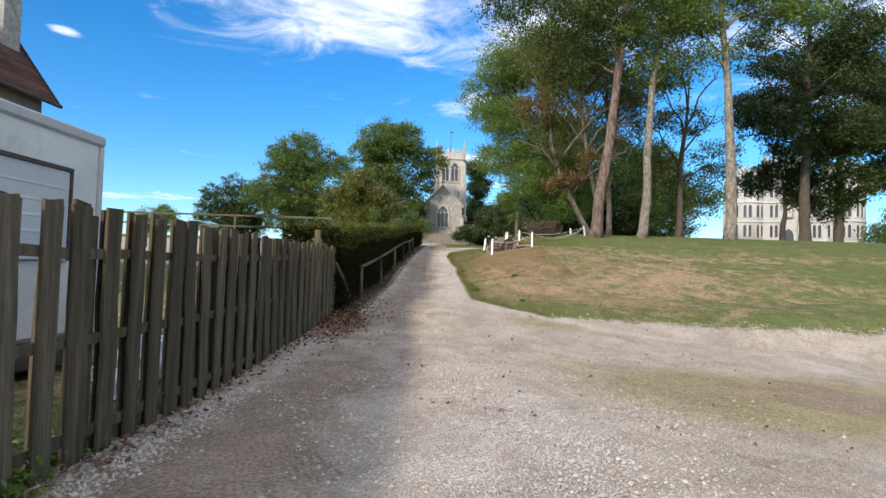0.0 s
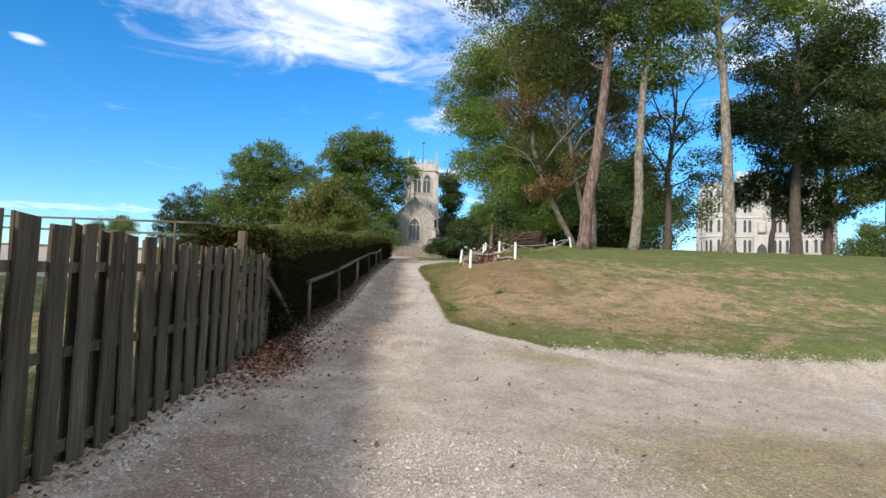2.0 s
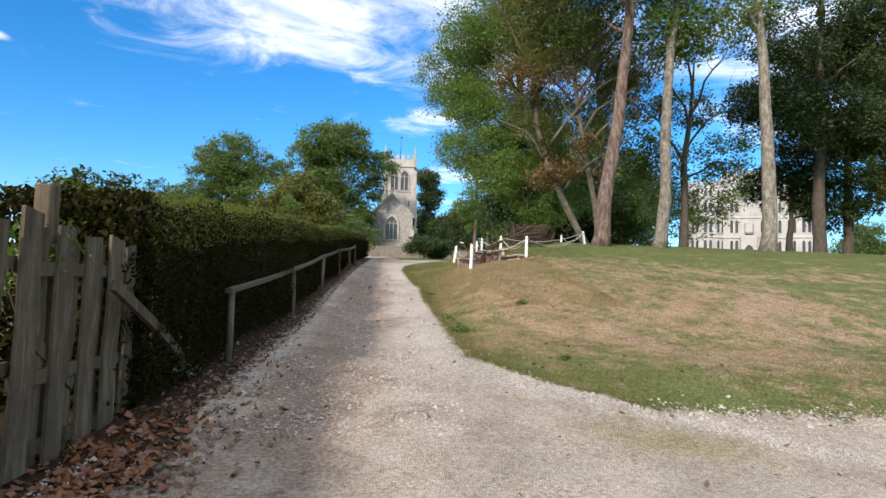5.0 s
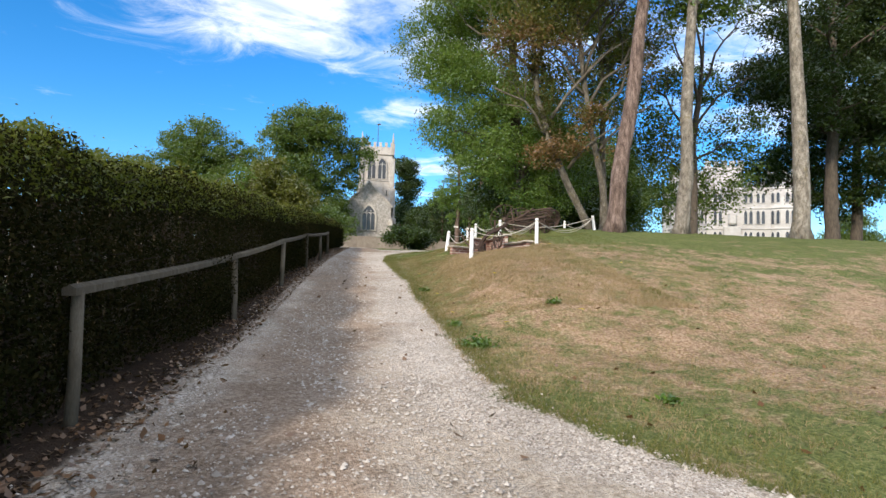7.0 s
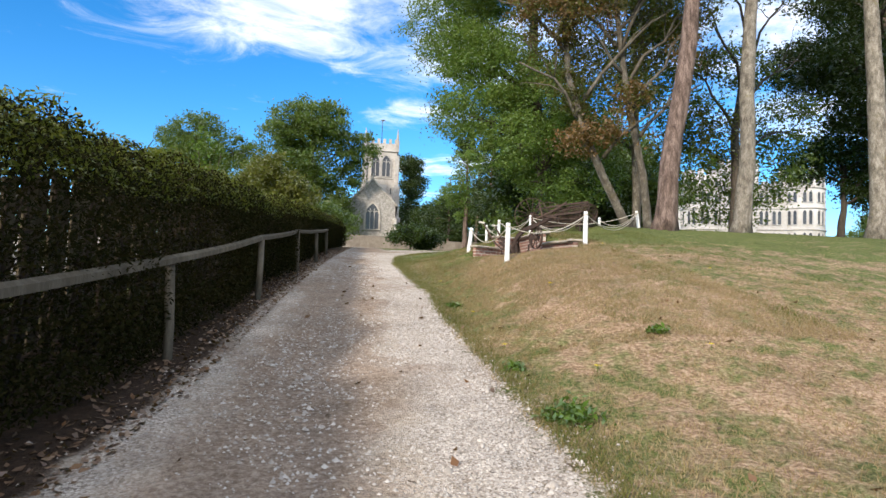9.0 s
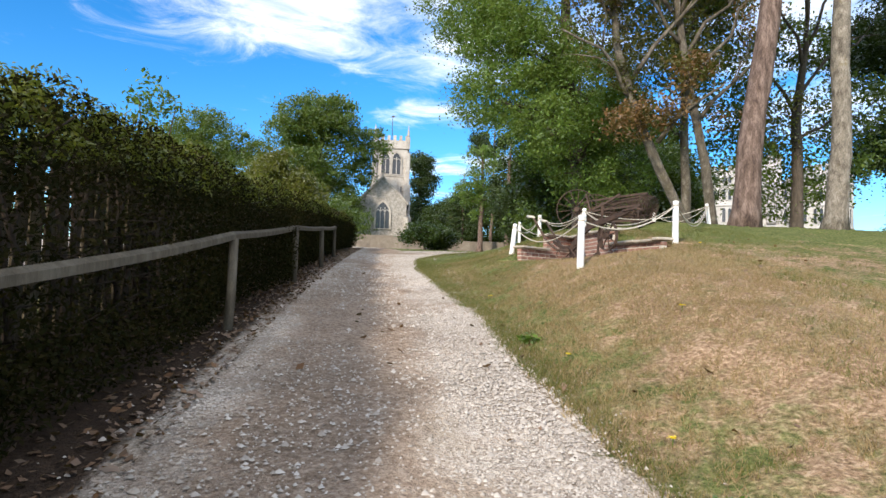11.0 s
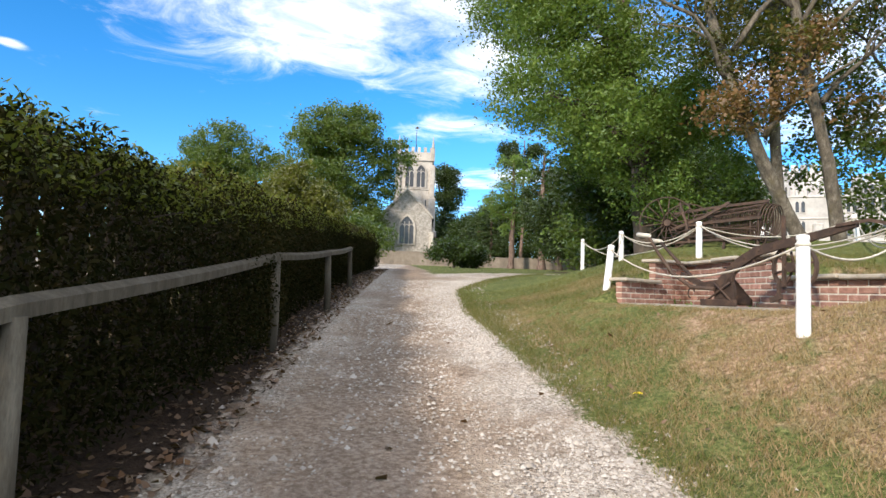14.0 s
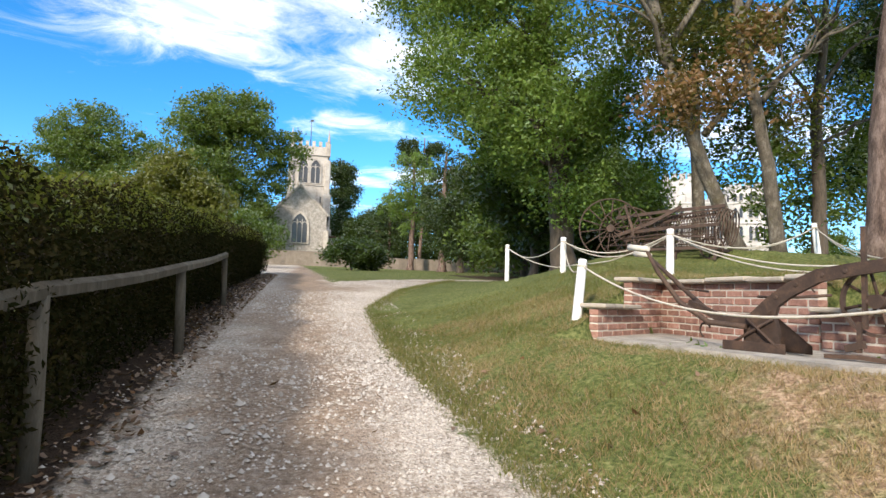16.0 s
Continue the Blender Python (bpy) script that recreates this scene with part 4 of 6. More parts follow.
def build_right_trees():
    # tall pine with a bare leaning trunk
    b = [(1.3, 0, 12.5, 2.6, 2.6, 1.6), (-0.6, 1, 14.5, 2.4, 2.6, 1.5), (2.2, -0.4, 15.6, 2.8, 2.6, 1.9), (0.6, 0.6, 18.5, 2.4, 2.4, 1.8), (-1.6, 0, 12.0, 2.0, 2.2, 1.0), (-2.6, 1.5, 15.5, 2.4, 2.4, 1.8), (-3.4, 2.5, 18.0, 2.6, 2.4, 2.0), (-1.2, 1.5, 10.2, 1.8, 1.8, 1.0), (0.6, -0.6, 10.6, 1.4, 1.4, 0.9), (-4.6, 2.0, 14.0, 2.0, 2.0, 1.6)]
    crown_tree("pine_tree", (8.46, 32.45), 18.0, 0.31, (2.0, 0.3), b, "pine_bark", lambda bl: [("leaf_conifer", bl, 420, 85, 0.8, 0.24, 0.08), ("leaf_ash", bl, 200, 60, 0.8, 0.22, 0.08)], "tall pine with reddish bare leaning trunk on the bank", 21, 0.13)
    # pale straight trunk
    b = [(0.8, 0.6, 11.5, 1.8, 2.0, 1.4), (1.6, 0.2, 14.2, 2.2, 2.2, 1.6), (0.2, 0, 16.0, 2.2, 2.2, 1.8), (2.6, 0, 12.2, 1.4, 1.5, 0.8), (-1.2, 1.5, 13.4, 2.0, 2.0, 1.5), (3.4, 1.5, 15.4, 2.4, 2.2, 1.7), (0.8, 1.5, 18.4, 2.6, 2.4, 1.8), (0.4, 0.8, 9.6, 1.5, 1.6, 1.0), (2.2, 1.2, 9.8, 1.5, 1.6, 1.0)]
    crown_tree("lime_tree", (11.0, 32.8), 17.0, 0.26, (1.2, 0.2), b, "pale_bark", lambda bl: [("leaf_ash", bl, 300, 70, 0.75, 0.20, 0.11), ("leaf_far", bl, 300, 60, 0.75, 0.20, 0.11)], "straight tree with pale lichen-mottled trunk", 22, 0.1)
    # forked tall tree with sparse crown
    b = [(-2.2, 0.6, 12.6, 2.0, 2.0, 1.0), (0.2, 0, 14.6, 2.4, 2.2, 1.3), (2.2, 0.4, 13.2, 1.8, 1.8, 1.0), (0.8, 0, 17.5, 2.6, 2.4, 1.6), (-1.2, 0, 10.6, 1.2, 1.2, 0.6), (-3.0, 1.5, 15.6, 2.4, 2.2, 1.6), (2.8, 0.5, 16.2, 2.4, 2.2, 1.6), (4.6, 1.0, 13.6, 1.8, 1.8, 1.1)]
    crown_tree("plane_tree", (15.95, 33.15), 17.5, 0.31, (-0.6, 0.3), b, "pale_bark", lambda bl: [("leaf_ash", bl, 260, 62, 0.75, 0.2, 0.11), ("leaf_far", bl, 240, 56, 0.75, 0.2, 0.11)], "tall forked tree with mottled trunk and open crown", 23, 0.14, twigs=5)
    # broad green tree, branches hanging low
    b = masses(31, 17, (-1.4, 0.6, 9.6), (4.3, 4.0, 5.6), 2.1) + [(-4.2, -1.6, 5.8, 1.8, 1.9, 1.3), (-2.4, -2.8, 4.4, 1.7, 1.6, 1.2), (0.6, -2.6, 5.0, 1.9, 1.7, 1.5), (1.6, -1.0, 3.0, 1.6, 1.5, 1.3), (-0.6, -1.5, 2.6, 1.5, 1.4, 1.0), (-4.0, -0.6, 9.4, 1.8, 1.8, 1.3)]
    crown_tree("ash_tree", (8.0, 43.5), 15.5, 0.42, (-1.5, 0.2), b, "dark_bark", lambda bl: [("leaf_ash", bl, 1750, 80, 0.68, 0.14, 0.072)], "broad green ash tree with low hanging boughs", 24, 0.16)
    # leaning tree with withered orange leaves
    rnd = random.Random(8)
    trunk = [((0, 0, 0), 0.155), ((-1.05, -0.2, 1.75), 0.15), ((-1.9, -0.4, 3.3), 0.135), ((-2.6, -0.5, 5.4), 0.11), ((-2.9, -0.5, 8.5), 0.085), ((-3.0, -0.4, 12.5), 0.03)]
    limbs = []
    for a, t in (((-1.7, -0.4, 3.6), (-4.6, -1.5, 5.4)), ((-2.0, -0.4, 4.6), (0.6, -1.2, 7.6)), ((-2.5, -0.5, 6.0), (-5.6, -0.6, 8.2)), ((-2.7, -0.5, 6.4), (-1.0, 0.2, 10.6)), ((-3.1, -0.5, 8.6), (-5.2, -1, 11.4)), ((-3.3, -0.5, 9.5), (-2.2, 0, 13.2)), ((-1.2, -0.3, 2.6), (0.4, -1.2, 4.2))):
        limbs += branching(rnd, a, t, 0.085, 2)
    br = [(-3.0, -1.2, 2.9, 0.9, 0.8, 0.55), (-2.0, -0.9, 3.4, 0.9, 0.8, 0.6), (-0.7, -1.0, 4.6, 0.7, 0.7, 0.5), (-4.4, -1.2, 7.4, 1.4, 1.1, 1.0), (-2.2, -0.6, 8.6, 1.6, 1.2, 1.2), (-4.2, -0.8, 10.6, 1.5, 1.2, 1.1), (-2.4, -0.2, 11.6, 1.3, 1.1, 1.0)]
    br = [(b[0] * 0.8, *b[1:]) for b in br]
    gr = [(-4.6, -1.2, 8.6, 1.6, 1.2, 1.3), (-2.8, -0.2, 12.5, 1.6, 1.4, 1.3), (-1.0, 0.5, 9.8, 1.5, 1.2, 1.2), (-3.4, 0.5, 6.2, 1.6, 1.2, 1.4), (-0.8, 1.2, 6.6, 1.5, 1.2, 1.3), (-4.4, 0.2, 12.0, 1.5, 1.2, 1.3), (-1.4, 0.6, 13.4, 1.6, 1.3, 1.3)]
    gr = [(b[0] * 0.72 + 0.2, *b[1:]) for b in gr]
    tree("oak_tree", (9.1, 36.4), trunk, limbs, "grey_bark", [("leaf_brown", br[:4], 130, 30, 0.36, 0.12, 0.07), ("leaf_mixed", br[2:] + gr, 620, 36, 0.62, 0.13, 0.07), ("leaf_ivy", [(-1.9, -0.4, 3.4, 0.4, 0.4, 0.8), (-2.3, -0.5, 4.6, 0.45, 0.45, 1.0), (-2.65, -0.5, 6.2, 0.45, 0.45, 1.2)], 90, 40, 0.25, 0.09, 0.06)], "leaning oak with withered orange and olive leaves", 25)
    # bare-branched lichen tree
    trunk = [((0, 0, 0), 0.15), ((-0.25, 0, 2.0), 0.135), ((-0.8, 0, 4.4), 0.12), ((-1.2, 0, 7.0), 0.10), ((-1.5, 0, 10.0), 0.07), ((-1.6, 0, 13.5), 0.03)]
    limbs = []
    for a, t in (((-0.7, 0, 4.4), (1.6, -0.6, 7.4)), ((-1.0, 0, 5.6), (-3.2, -0.6, 7.2)), ((-1.4, 0, 7.0), (1.4, -0.4, 10.4)), ((-1.5, 0, 7.6), (-4.0, -0.3, 10.8)), ((-1.6, 0, 9.0), (0.8, 0.2, 12.8)), ((-1.7, 0, 10.0), (-3.4, 0.3, 13.6)), ((-1.65, 0, 11.4), (-0.2, 0, 14.8)), ((-0.4, 0, 3.4), (1.5, -0.8, 5.2)), ((-0.9, 0, 5.2), (2.4, 0.4, 8.8)), ((-1.3, 0, 6.6), (-3.6, 0.5, 9.0)), ((-1.5, 0, 8.0), (2.2, 0.3, 12.4)), ((-1.2, 0, 6.2), (0.6, -1.2, 9.6))):
        limbs += branching(rnd, a, t, 0.075, 3, 0.65, 4)
    tree("lichen_tree", (9.5, 35.8), trunk, limbs, "grey_bark", [("leaf_mixed", [(-2.6, -0.2, 9.6, 1.6, 1.2, 1.2), (-1.2, 0.5, 12.2, 1.9, 1.4, 1.4), (1.6, 0.4, 11.4, 1.5, 1.2, 1.2)], 46, 26, 0.5, 0.12, 0.065), ("leaf_brown", [(-1.5, -0.8, 3.9, 0.7, 0.6, 0.45), (-0.1, -0.5, 3.2, 0.6, 0.5, 0.4), (1.0, -0.5, 6.4, 1.0, 0.8, 0.6), (-2.4, -0.3, 7.4, 1.0, 0.9, 0.7), (0.4, 0, 9.8, 1.2, 0.9, 0.8)], 64, 22, 0.32, 0.11, 0.07)], "lichen-covered tree with bare branches and few brown leaves", 26)
    # dark bare tree behind the pale trunks
    trunk = [((0, 0, 0), 0.26), ((0.1, 0, 2.5), 0.21), ((0.0, 0, 5.2), 0.18), ((0.4, 0, 8.0), 0.12), ((0.6, 0, 11.5), 0.03)]
    limbs = []
    for a, t in (((0.0, 0, 5.2), (-2.6, 0, 8.6)), ((0.1, 0, 6.0), (3.0, 0, 8.8)), ((0.3, 0, 7.2), (-1.8, 0, 11.2)), ((0.4, 0, 8.0), (2.6, 0, 12.0)), ((0.5, 0, 9.2), (-0.4, 0, 13.0)), ((0.0, 0, 4.2), (2.4, -0.3, 5.2))):
        limbs += branching(rnd, a, t, 0.09, 3, 0.6, 3)
    tree("bare_tree", (16.2, 41.5), trunk, limbs, "dark_bark", [("leaf_far", [(2.0, 0.6, 3.4, 1.8, 1.4, 1.6), (2.8, 0.6, 6.0, 1.8, 1.4, 1.5), (-2.0, 0.6, 3.4, 1.8, 1.5, 1.6), (-2.4, 0.8, 6.4, 1.8, 1.5, 1.6), (0.4, 1.0, 8.6, 2.0, 1.5, 1.4), (0.2, 1.0, 1.8, 1.9, 1.2, 1.1)], 330, 44, 0.65, 0.16, 0.10), ("leaf_mixed", [(-2.2, 0.8, 8.8, 1.6, 1.2, 1.2), (-1.0, 0.4, 5.0, 1.8, 1.2, 1.5)], 120, 40, 0.6, 0.15, 0.09)], "dark tree with leafy low boughs and bare upper branches", 27)
    # thin beech with olive and brown leaves behind the oak
    b = masses(171, 13, (-0.3, 0, 9.2), (2.3, 1.8, 5.2), 1.25)
    crown_tree("beech_tree", (11.3, 41.0), 14.0, 0.2, (-0.4, 0), b, "grey_bark", lambda bl: [("leaf_mixed", bl, 300, 36, 0.65, 0.16, 0.085), ("leaf_far", bl, 150, 36, 0.65, 0.16, 0.085)], "slender beech with thin olive and brown foliage", 171, 0.09, twigs=6)
    # dark cedar group
    b = masses(41, 30, (0.3, 0, 13.0), (5.2, 3.6, 6.4), 2.1)
    crown_tree("cedar_tree", (26.8, 44.9), 17.0, 0.42, (0.2, 0), b, "dark_bark", lambda bl: [("leaf_conifer", bl, 1000, 66, 0.8, 0.27, 0.13)], "tall dark cedar with dense drooping crown", 28, 0.14)
    b = masses(42, 11, (0.0, 0, 4.6), (2.8, 2.2, 2.2), 1.2)
    crown_tree("holm_oak", (26.6, 47.8), 5.2, 0.26, (0.3, 0), b, "dark_bark", lambda bl: [("leaf_dark", bl, 330, 46, 0.6, 0.17, 0.11)], "small dark evergreen tree with forked trunk", 29, 0.14)
    b = masses(43, 15, (1.0, 0, 9.5), (4.2, 3.0, 7.4), 1.9)
    crown_tree("yew_tree", (31.6, 48.8), 15.0, 0.36, (0.5, 0), b, "dark_bark", lambda bl: [("leaf_mixed", bl, 260, 46, 0.8, 0.24, 0.13), ("leaf_dark", bl, 620, 50, 0.8, 0.26, 0.15)], "large dark tree with many dry grey twigs", 30, 0.14, twigs=9)
    b = masses(44, 14, (0.5, 0, 10.0), (4.4, 3.0, 7.6), 2.1)
    crown_tree("yew_tree", (38.0, 50.5), 16.0, 0.4, (0.3, 0), b, "dark_bark", lambda bl: [("leaf_dark", bl, 900, 56, 0.85, 0.28, 0.16)], "large dark evergreen tree at the wood's edge", 31, 0.14)
    # beeches at the edge of the far wood
    for i, (x, y, h, s, mat) in enumerate(((11.4, 70.5, 8.5, 2.2, "leaf_conifer"), (14.0, 65.5, 9.5, 2.3, "leaf_dark"))):
        b = masses(160 + i, 17, (0, 0, h * 0.55), (s, s * 0.8, h * 0.42), s * 0.6)
        crown_tree("beech_tree", (x, y), h * 0.95, 0.27, (0.3, 0), b, "dark_bark", lambda bl, mat=mat: [(mat, bl, 560, 46, 0.85, 0.24, 0.15)], "tall leafy beech in the wood behind the bank", 160 + i, 0.11, "woodland trees")
    # wood behind the first trees
    for i, (x, y, h, s, mat) in enumerate(((13.0, 54.5, 7.5, 2.4, "leaf_dark"), (17.5, 57.0, 6.5, 2.4, "leaf_far"), (9.6, 50.5, 8.5, 2.6, "leaf_dark"), (15.5, 62.0, 7.0, 2.4, "leaf_dark"), (12.0, 58.0, 15.5, 3.6, "leaf_far"), (22.0, 72.0, 13.0, 3.6, "leaf_dark"), (26.0, 76.5, 14.0, 3.8, "leaf_far"), (29.5, 80.5, 13.5, 3.6, "leaf_dark"), (18.0, 68.0, 13.0, 3.4, "leaf_far"), (20.0, 92.0, 11.0, 3.6, "leaf_dark"), (26.0, 88.0, 11.0, 3.6, "leaf_far"), (14.5, 101.0, 9.5, 3.6, "leaf_dark"), (16.5, 84.5, 7.5, 2.4, "leaf_dark"), (7.0, 100.0, 6.5, 2.6, "leaf_dark"), (66.0, 90.0, 7.5, 3.6, "leaf_far"), (73.0, 84.0, 8.0, 3.8, "leaf_dark"), (81.0, 86.0, 8.5, 3.8, "leaf_far"))):
        b = masses(60 + i, 11, (0, 0, h * 0.52), (s, s * 0.8, h * 0.42), s * 0.62)
        crown_tree("woodland_tree", (x, y), h * 0.95, 0.22, (0.3, 0), b, "dark_bark", lambda bl, mat=mat: [(mat, bl, 430, 44, 0.95, 0.29, 0.19)], "dark leafy tree in the wood behind the bank", 60 + i, 0.1, "woodland trees")


build_right_trees()


def build_far_trees():
    data = [  # name, place, height, crown centre height, spread, mass size, count, leaf, label
        ("sycamore_tree", (-9.8, 95.0), 18.5, 10.6, (7.0, 5.0, 7.4), 3.0, 25, "leaf_far", "large dark green sycamore before the church", 560),
        ("sycamore_tree", (-27.5, 109.0), 18.5, 10.8, (9.0, 6.0, 8.0), 3.6, 25, "leaf_far", "rounded green sycamore in full leaf", 560),
        ("chestnut_tree", (-48.0, 133.0), 16.5, 8.6, (7.0, 5.0, 7.0), 3.4, 17, "leaf_dark", "dark tree with a few browning leaves", 320),
        ("golden_tree", (-12.8, 82.0), 9.6, 5.4, (3.8, 2.6, 3.8), 1.9, 16, "leaf_olive", "smaller yellow-green tree beside the sycamore", 260),
        ("sycamore_tree", (-75.0, 150.0), 10.5, 6.0, (6.0, 5.0, 3.0), 2.6, 9, "leaf_far", "distant rounded green tree", 120),
        ("lime_tree", (4.6, 128.0), 21.0, 12.5, (2.2, 2.2, 7.0), 1.9, 14, "leaf_conifer", "tall dark tree beside the church tower", 170),
        ("lime_tree", (15.0, 140.0), 14.0, 9.0, (4.4, 4.0, 4.0), 2.6, 8, "leaf_dark", "dark distant tree behind the church", 110),
        ("yew_tree", (9.6, 104.0), 6.5, 4.0, (4.0, 3.0, 2.4), 1.9, 9, "leaf_dark", "dark spreading yew in the churchyard", 130)]
    for i, (name, base, h, cz, sp, ms, n, mat, label, clumps) in enumerate(data):
        b = masses(80 + i, n, (0, 0, cz), sp, ms) + masses(280 + i, n // 2, (-0.2 * sp[0], 0, cz * 0.5), (sp[0] * 0.8, sp[1] * 0.8, sp[2] * 0.42), ms)
        crown_tree(name, base, h * 0.9, 0.4, (0.2, 0), b, "dark_bark", lambda bl, mat=mat, clumps=clumps: [(mat, bl, int(clumps * 2.9), 58, 1.0, 0.38, 0.22)], label, 80 + i, 0.16)
    # three conifers in front of the churchyard wall
    for i, (base, h, cz, sp, ms, n, mat, label, r) in enumerate((
            ((8.7, 78.4), 10.6, 6.6, (2.2, 2.0, 4.2), 1.35, 17, "leaf_ash", "bright green cypress with a bare reddish trunk", 0.3),
            ((10.7, 74.0), 10.4, 5.6, (1.7, 1.7, 4.6), 1.2, 16, "leaf_conifer", "grey-green conifer with a pale bare trunk", 0.34),
            ((12.1, 92.0), 15.4, 13.6, (2.0, 2.0, 1.7), 1.1, 6, "leaf_conifer", "tall thin Scots pine with a bare stem", 0.22),
            ((8.2, 90.0), 9.2, 5.4, (1.7, 1.7, 3.2), 1.4, 9, "leaf_conifer", "slim dark conifer by the wall", 0.2))):
        b = masses(95 + i, n, (0, 0, cz), sp, ms)
        crown_tree("conifer_tree", base, h, r, (0.1, 0), b, "pine_bark", lambda bl, mat=mat: [(mat, bl, 230, 42, 0.55, 0.28, 0.14)], label, 95 + i, 0.07)
    for i, (x, y, r, h, mat, label) in enumerate(((2.3, 62.5, 1.6, 1.5, "leaf_dark", "dense rounded dark laurel bush"), (3.9, 63.4, 1.1, 1.1, "leaf_dark", "dense rounded dark laurel bush"), (15.0, 72.0, 2.2, 1.6, "leaf_olive", "pale green shrub at the wood's edge"), (-3.8, 60.0, 1.8, 1.6, "leaf_far", "green shrub beyond the hedge end"))):
        b = masses(110 + i, 7, (0, 0, h), (r * 0.8, r * 0.7, h * 0.6), r * 0.6)
        crown_tree("shrub", (x, y), h * 1.3, 0.08, (0, 0), b, "dark_bark", lambda bl, mat=mat: [(mat, bl, 150, 34, 0.5, 0.2, 0.13)], label, 110 + i, 0.03, category="shrub")
    # woods along the skyline
    rng = np.random.default_rng(9)
    for name, pts in (("backdrop", [(-300, 420), (-60, 330), (80, 300), (160, 260), (260, 180), (320, 60)]),):
        ob = thing(name, (0, 0, 0), "distant dark wooded skyline", "woodland", kind="structure")
        blobs = []
        for (xa, ya), (xb, yb) in zip(pts, pts[1:]):
            k = int(math.hypot(xb - xa, yb - ya) / 9)
            for j in range(k):
                f = j / k
                x, y = xa + (xb - xa) * f, ya + (yb - ya) * f
                g = ground_at(x, y)
                blobs.append((x + rng.uniform(-4, 4), y + rng.uniform(-4, 4), g + rng.uniform(2.5, 4), 7, 7, rng.uniform(3.5, 6)))
        p = clump_points(rng, blobs, 1700, 14, 2.2, 0.6)
        part("woods", poly_soup("woods", leaf_triangles(rng, p, 1.7, 1.2), 3, "leaf_dark"), None, ob)["kind"] = "stuff"


build_far_trees()

# ---- church ----


def gothic_outline(w, h, n=8):
    """A pointed window: half outline mirrored; spring line so that the arch fits the width."""
    spring = h - w * 0.87
    pts = [(-w / 2, 0), (w / 2, 0), (w / 2, spring)]
    for i in range(1, n + 1):
        a = math.pi / 3 * i / n
        pts.append((w / 2 - w * (1 - math.cos(a)), spring + w * math.sin(a)))
    left = []
    for i in range(n - 1, -1, -1):
        a = math.pi / 3 * i / n
        left.append((-(w / 2 - w * (1 - math.cos(a))), spring + w * math.sin(a)))
    return pts + left


def flat_plate(outline, depth, bm=None):
    """An upright plate in the xz plane, its face at y = 0, reaching back by depth."""
    bm = bm or bmesh.new()
    f = [bm.verts.new((x, 0, z)) for x, z in outline]
    b = [bm.verts.new((x, depth, z)) for x, z in outline]
    bm.faces.new(f)
    bm.faces.new(b[::-1])
    for i in range(len(f)):
        j = (i + 1) % len(f)
        bm.faces.new((f[j], f[i], b[i], b[j]))
    bmesh.ops.recalc_face_normals(bm, faces=bm.faces)
    return bm


def ring_plate(outer, inner, depth):
    bm = bmesh.new()
    n = len(outer)
    a = [bm.verts.new((x, 0, z)) for x, z in outer]
    b = [bm.verts.new((x, 0, z)) for x, z in inner]
    c = [bm.verts.new((x, depth, z)) for x, z in outer]
    d = [bm.verts.new((x, depth, z)) for x, z in inner]
    for i in range(n):
        j = (i + 1) % n
        for q in ((a[i], a[j], b[j], b[i]), (b[i], b[j], d[j], d[i]), (c[j], c[i], a[i], a[j])):
            bm.faces.new(q)
    bmesh.ops.recalc_face_normals(bm, faces=bm.faces)
    return bm


def gothic_window(parent, place, w, h, lights, stone):
    win = part("window", flat_plate(gothic_outline(w, h), 0.05), "window_dark", parent)
    win.matrix_local = pose(*place)
    outer = gothic_outline(w + 0.5, h + 0.42)
    outer = [(x, z - 0.12) for x, z in outer]
    fr = part("frame", ring_plate(outer, gothic_outline(w, h), 0.12), stone, win)
    fr.matrix_local = pose(0, -0.16, 0)
    for i in range(1, lights):
        x = -w / 2 + w * i / lights
        m = part("mullion", box((x - 0.055, -0.12, 0), (x + 0.055, 0.02, h * 0.80 + 0.02), 0.01), stone, win)
    for i in range(lights):
        c = -w / 2 + w * (i + 0.5) / lights
        r = w / lights / 2
        t = part("tracery", tube(arc((c, -0.06, h * 0.60), r, 0.15, math.pi - 0.15, 8, (1, 0, 0), (0, 0, 1.3)), 0.05, 5), stone, win)
    return win


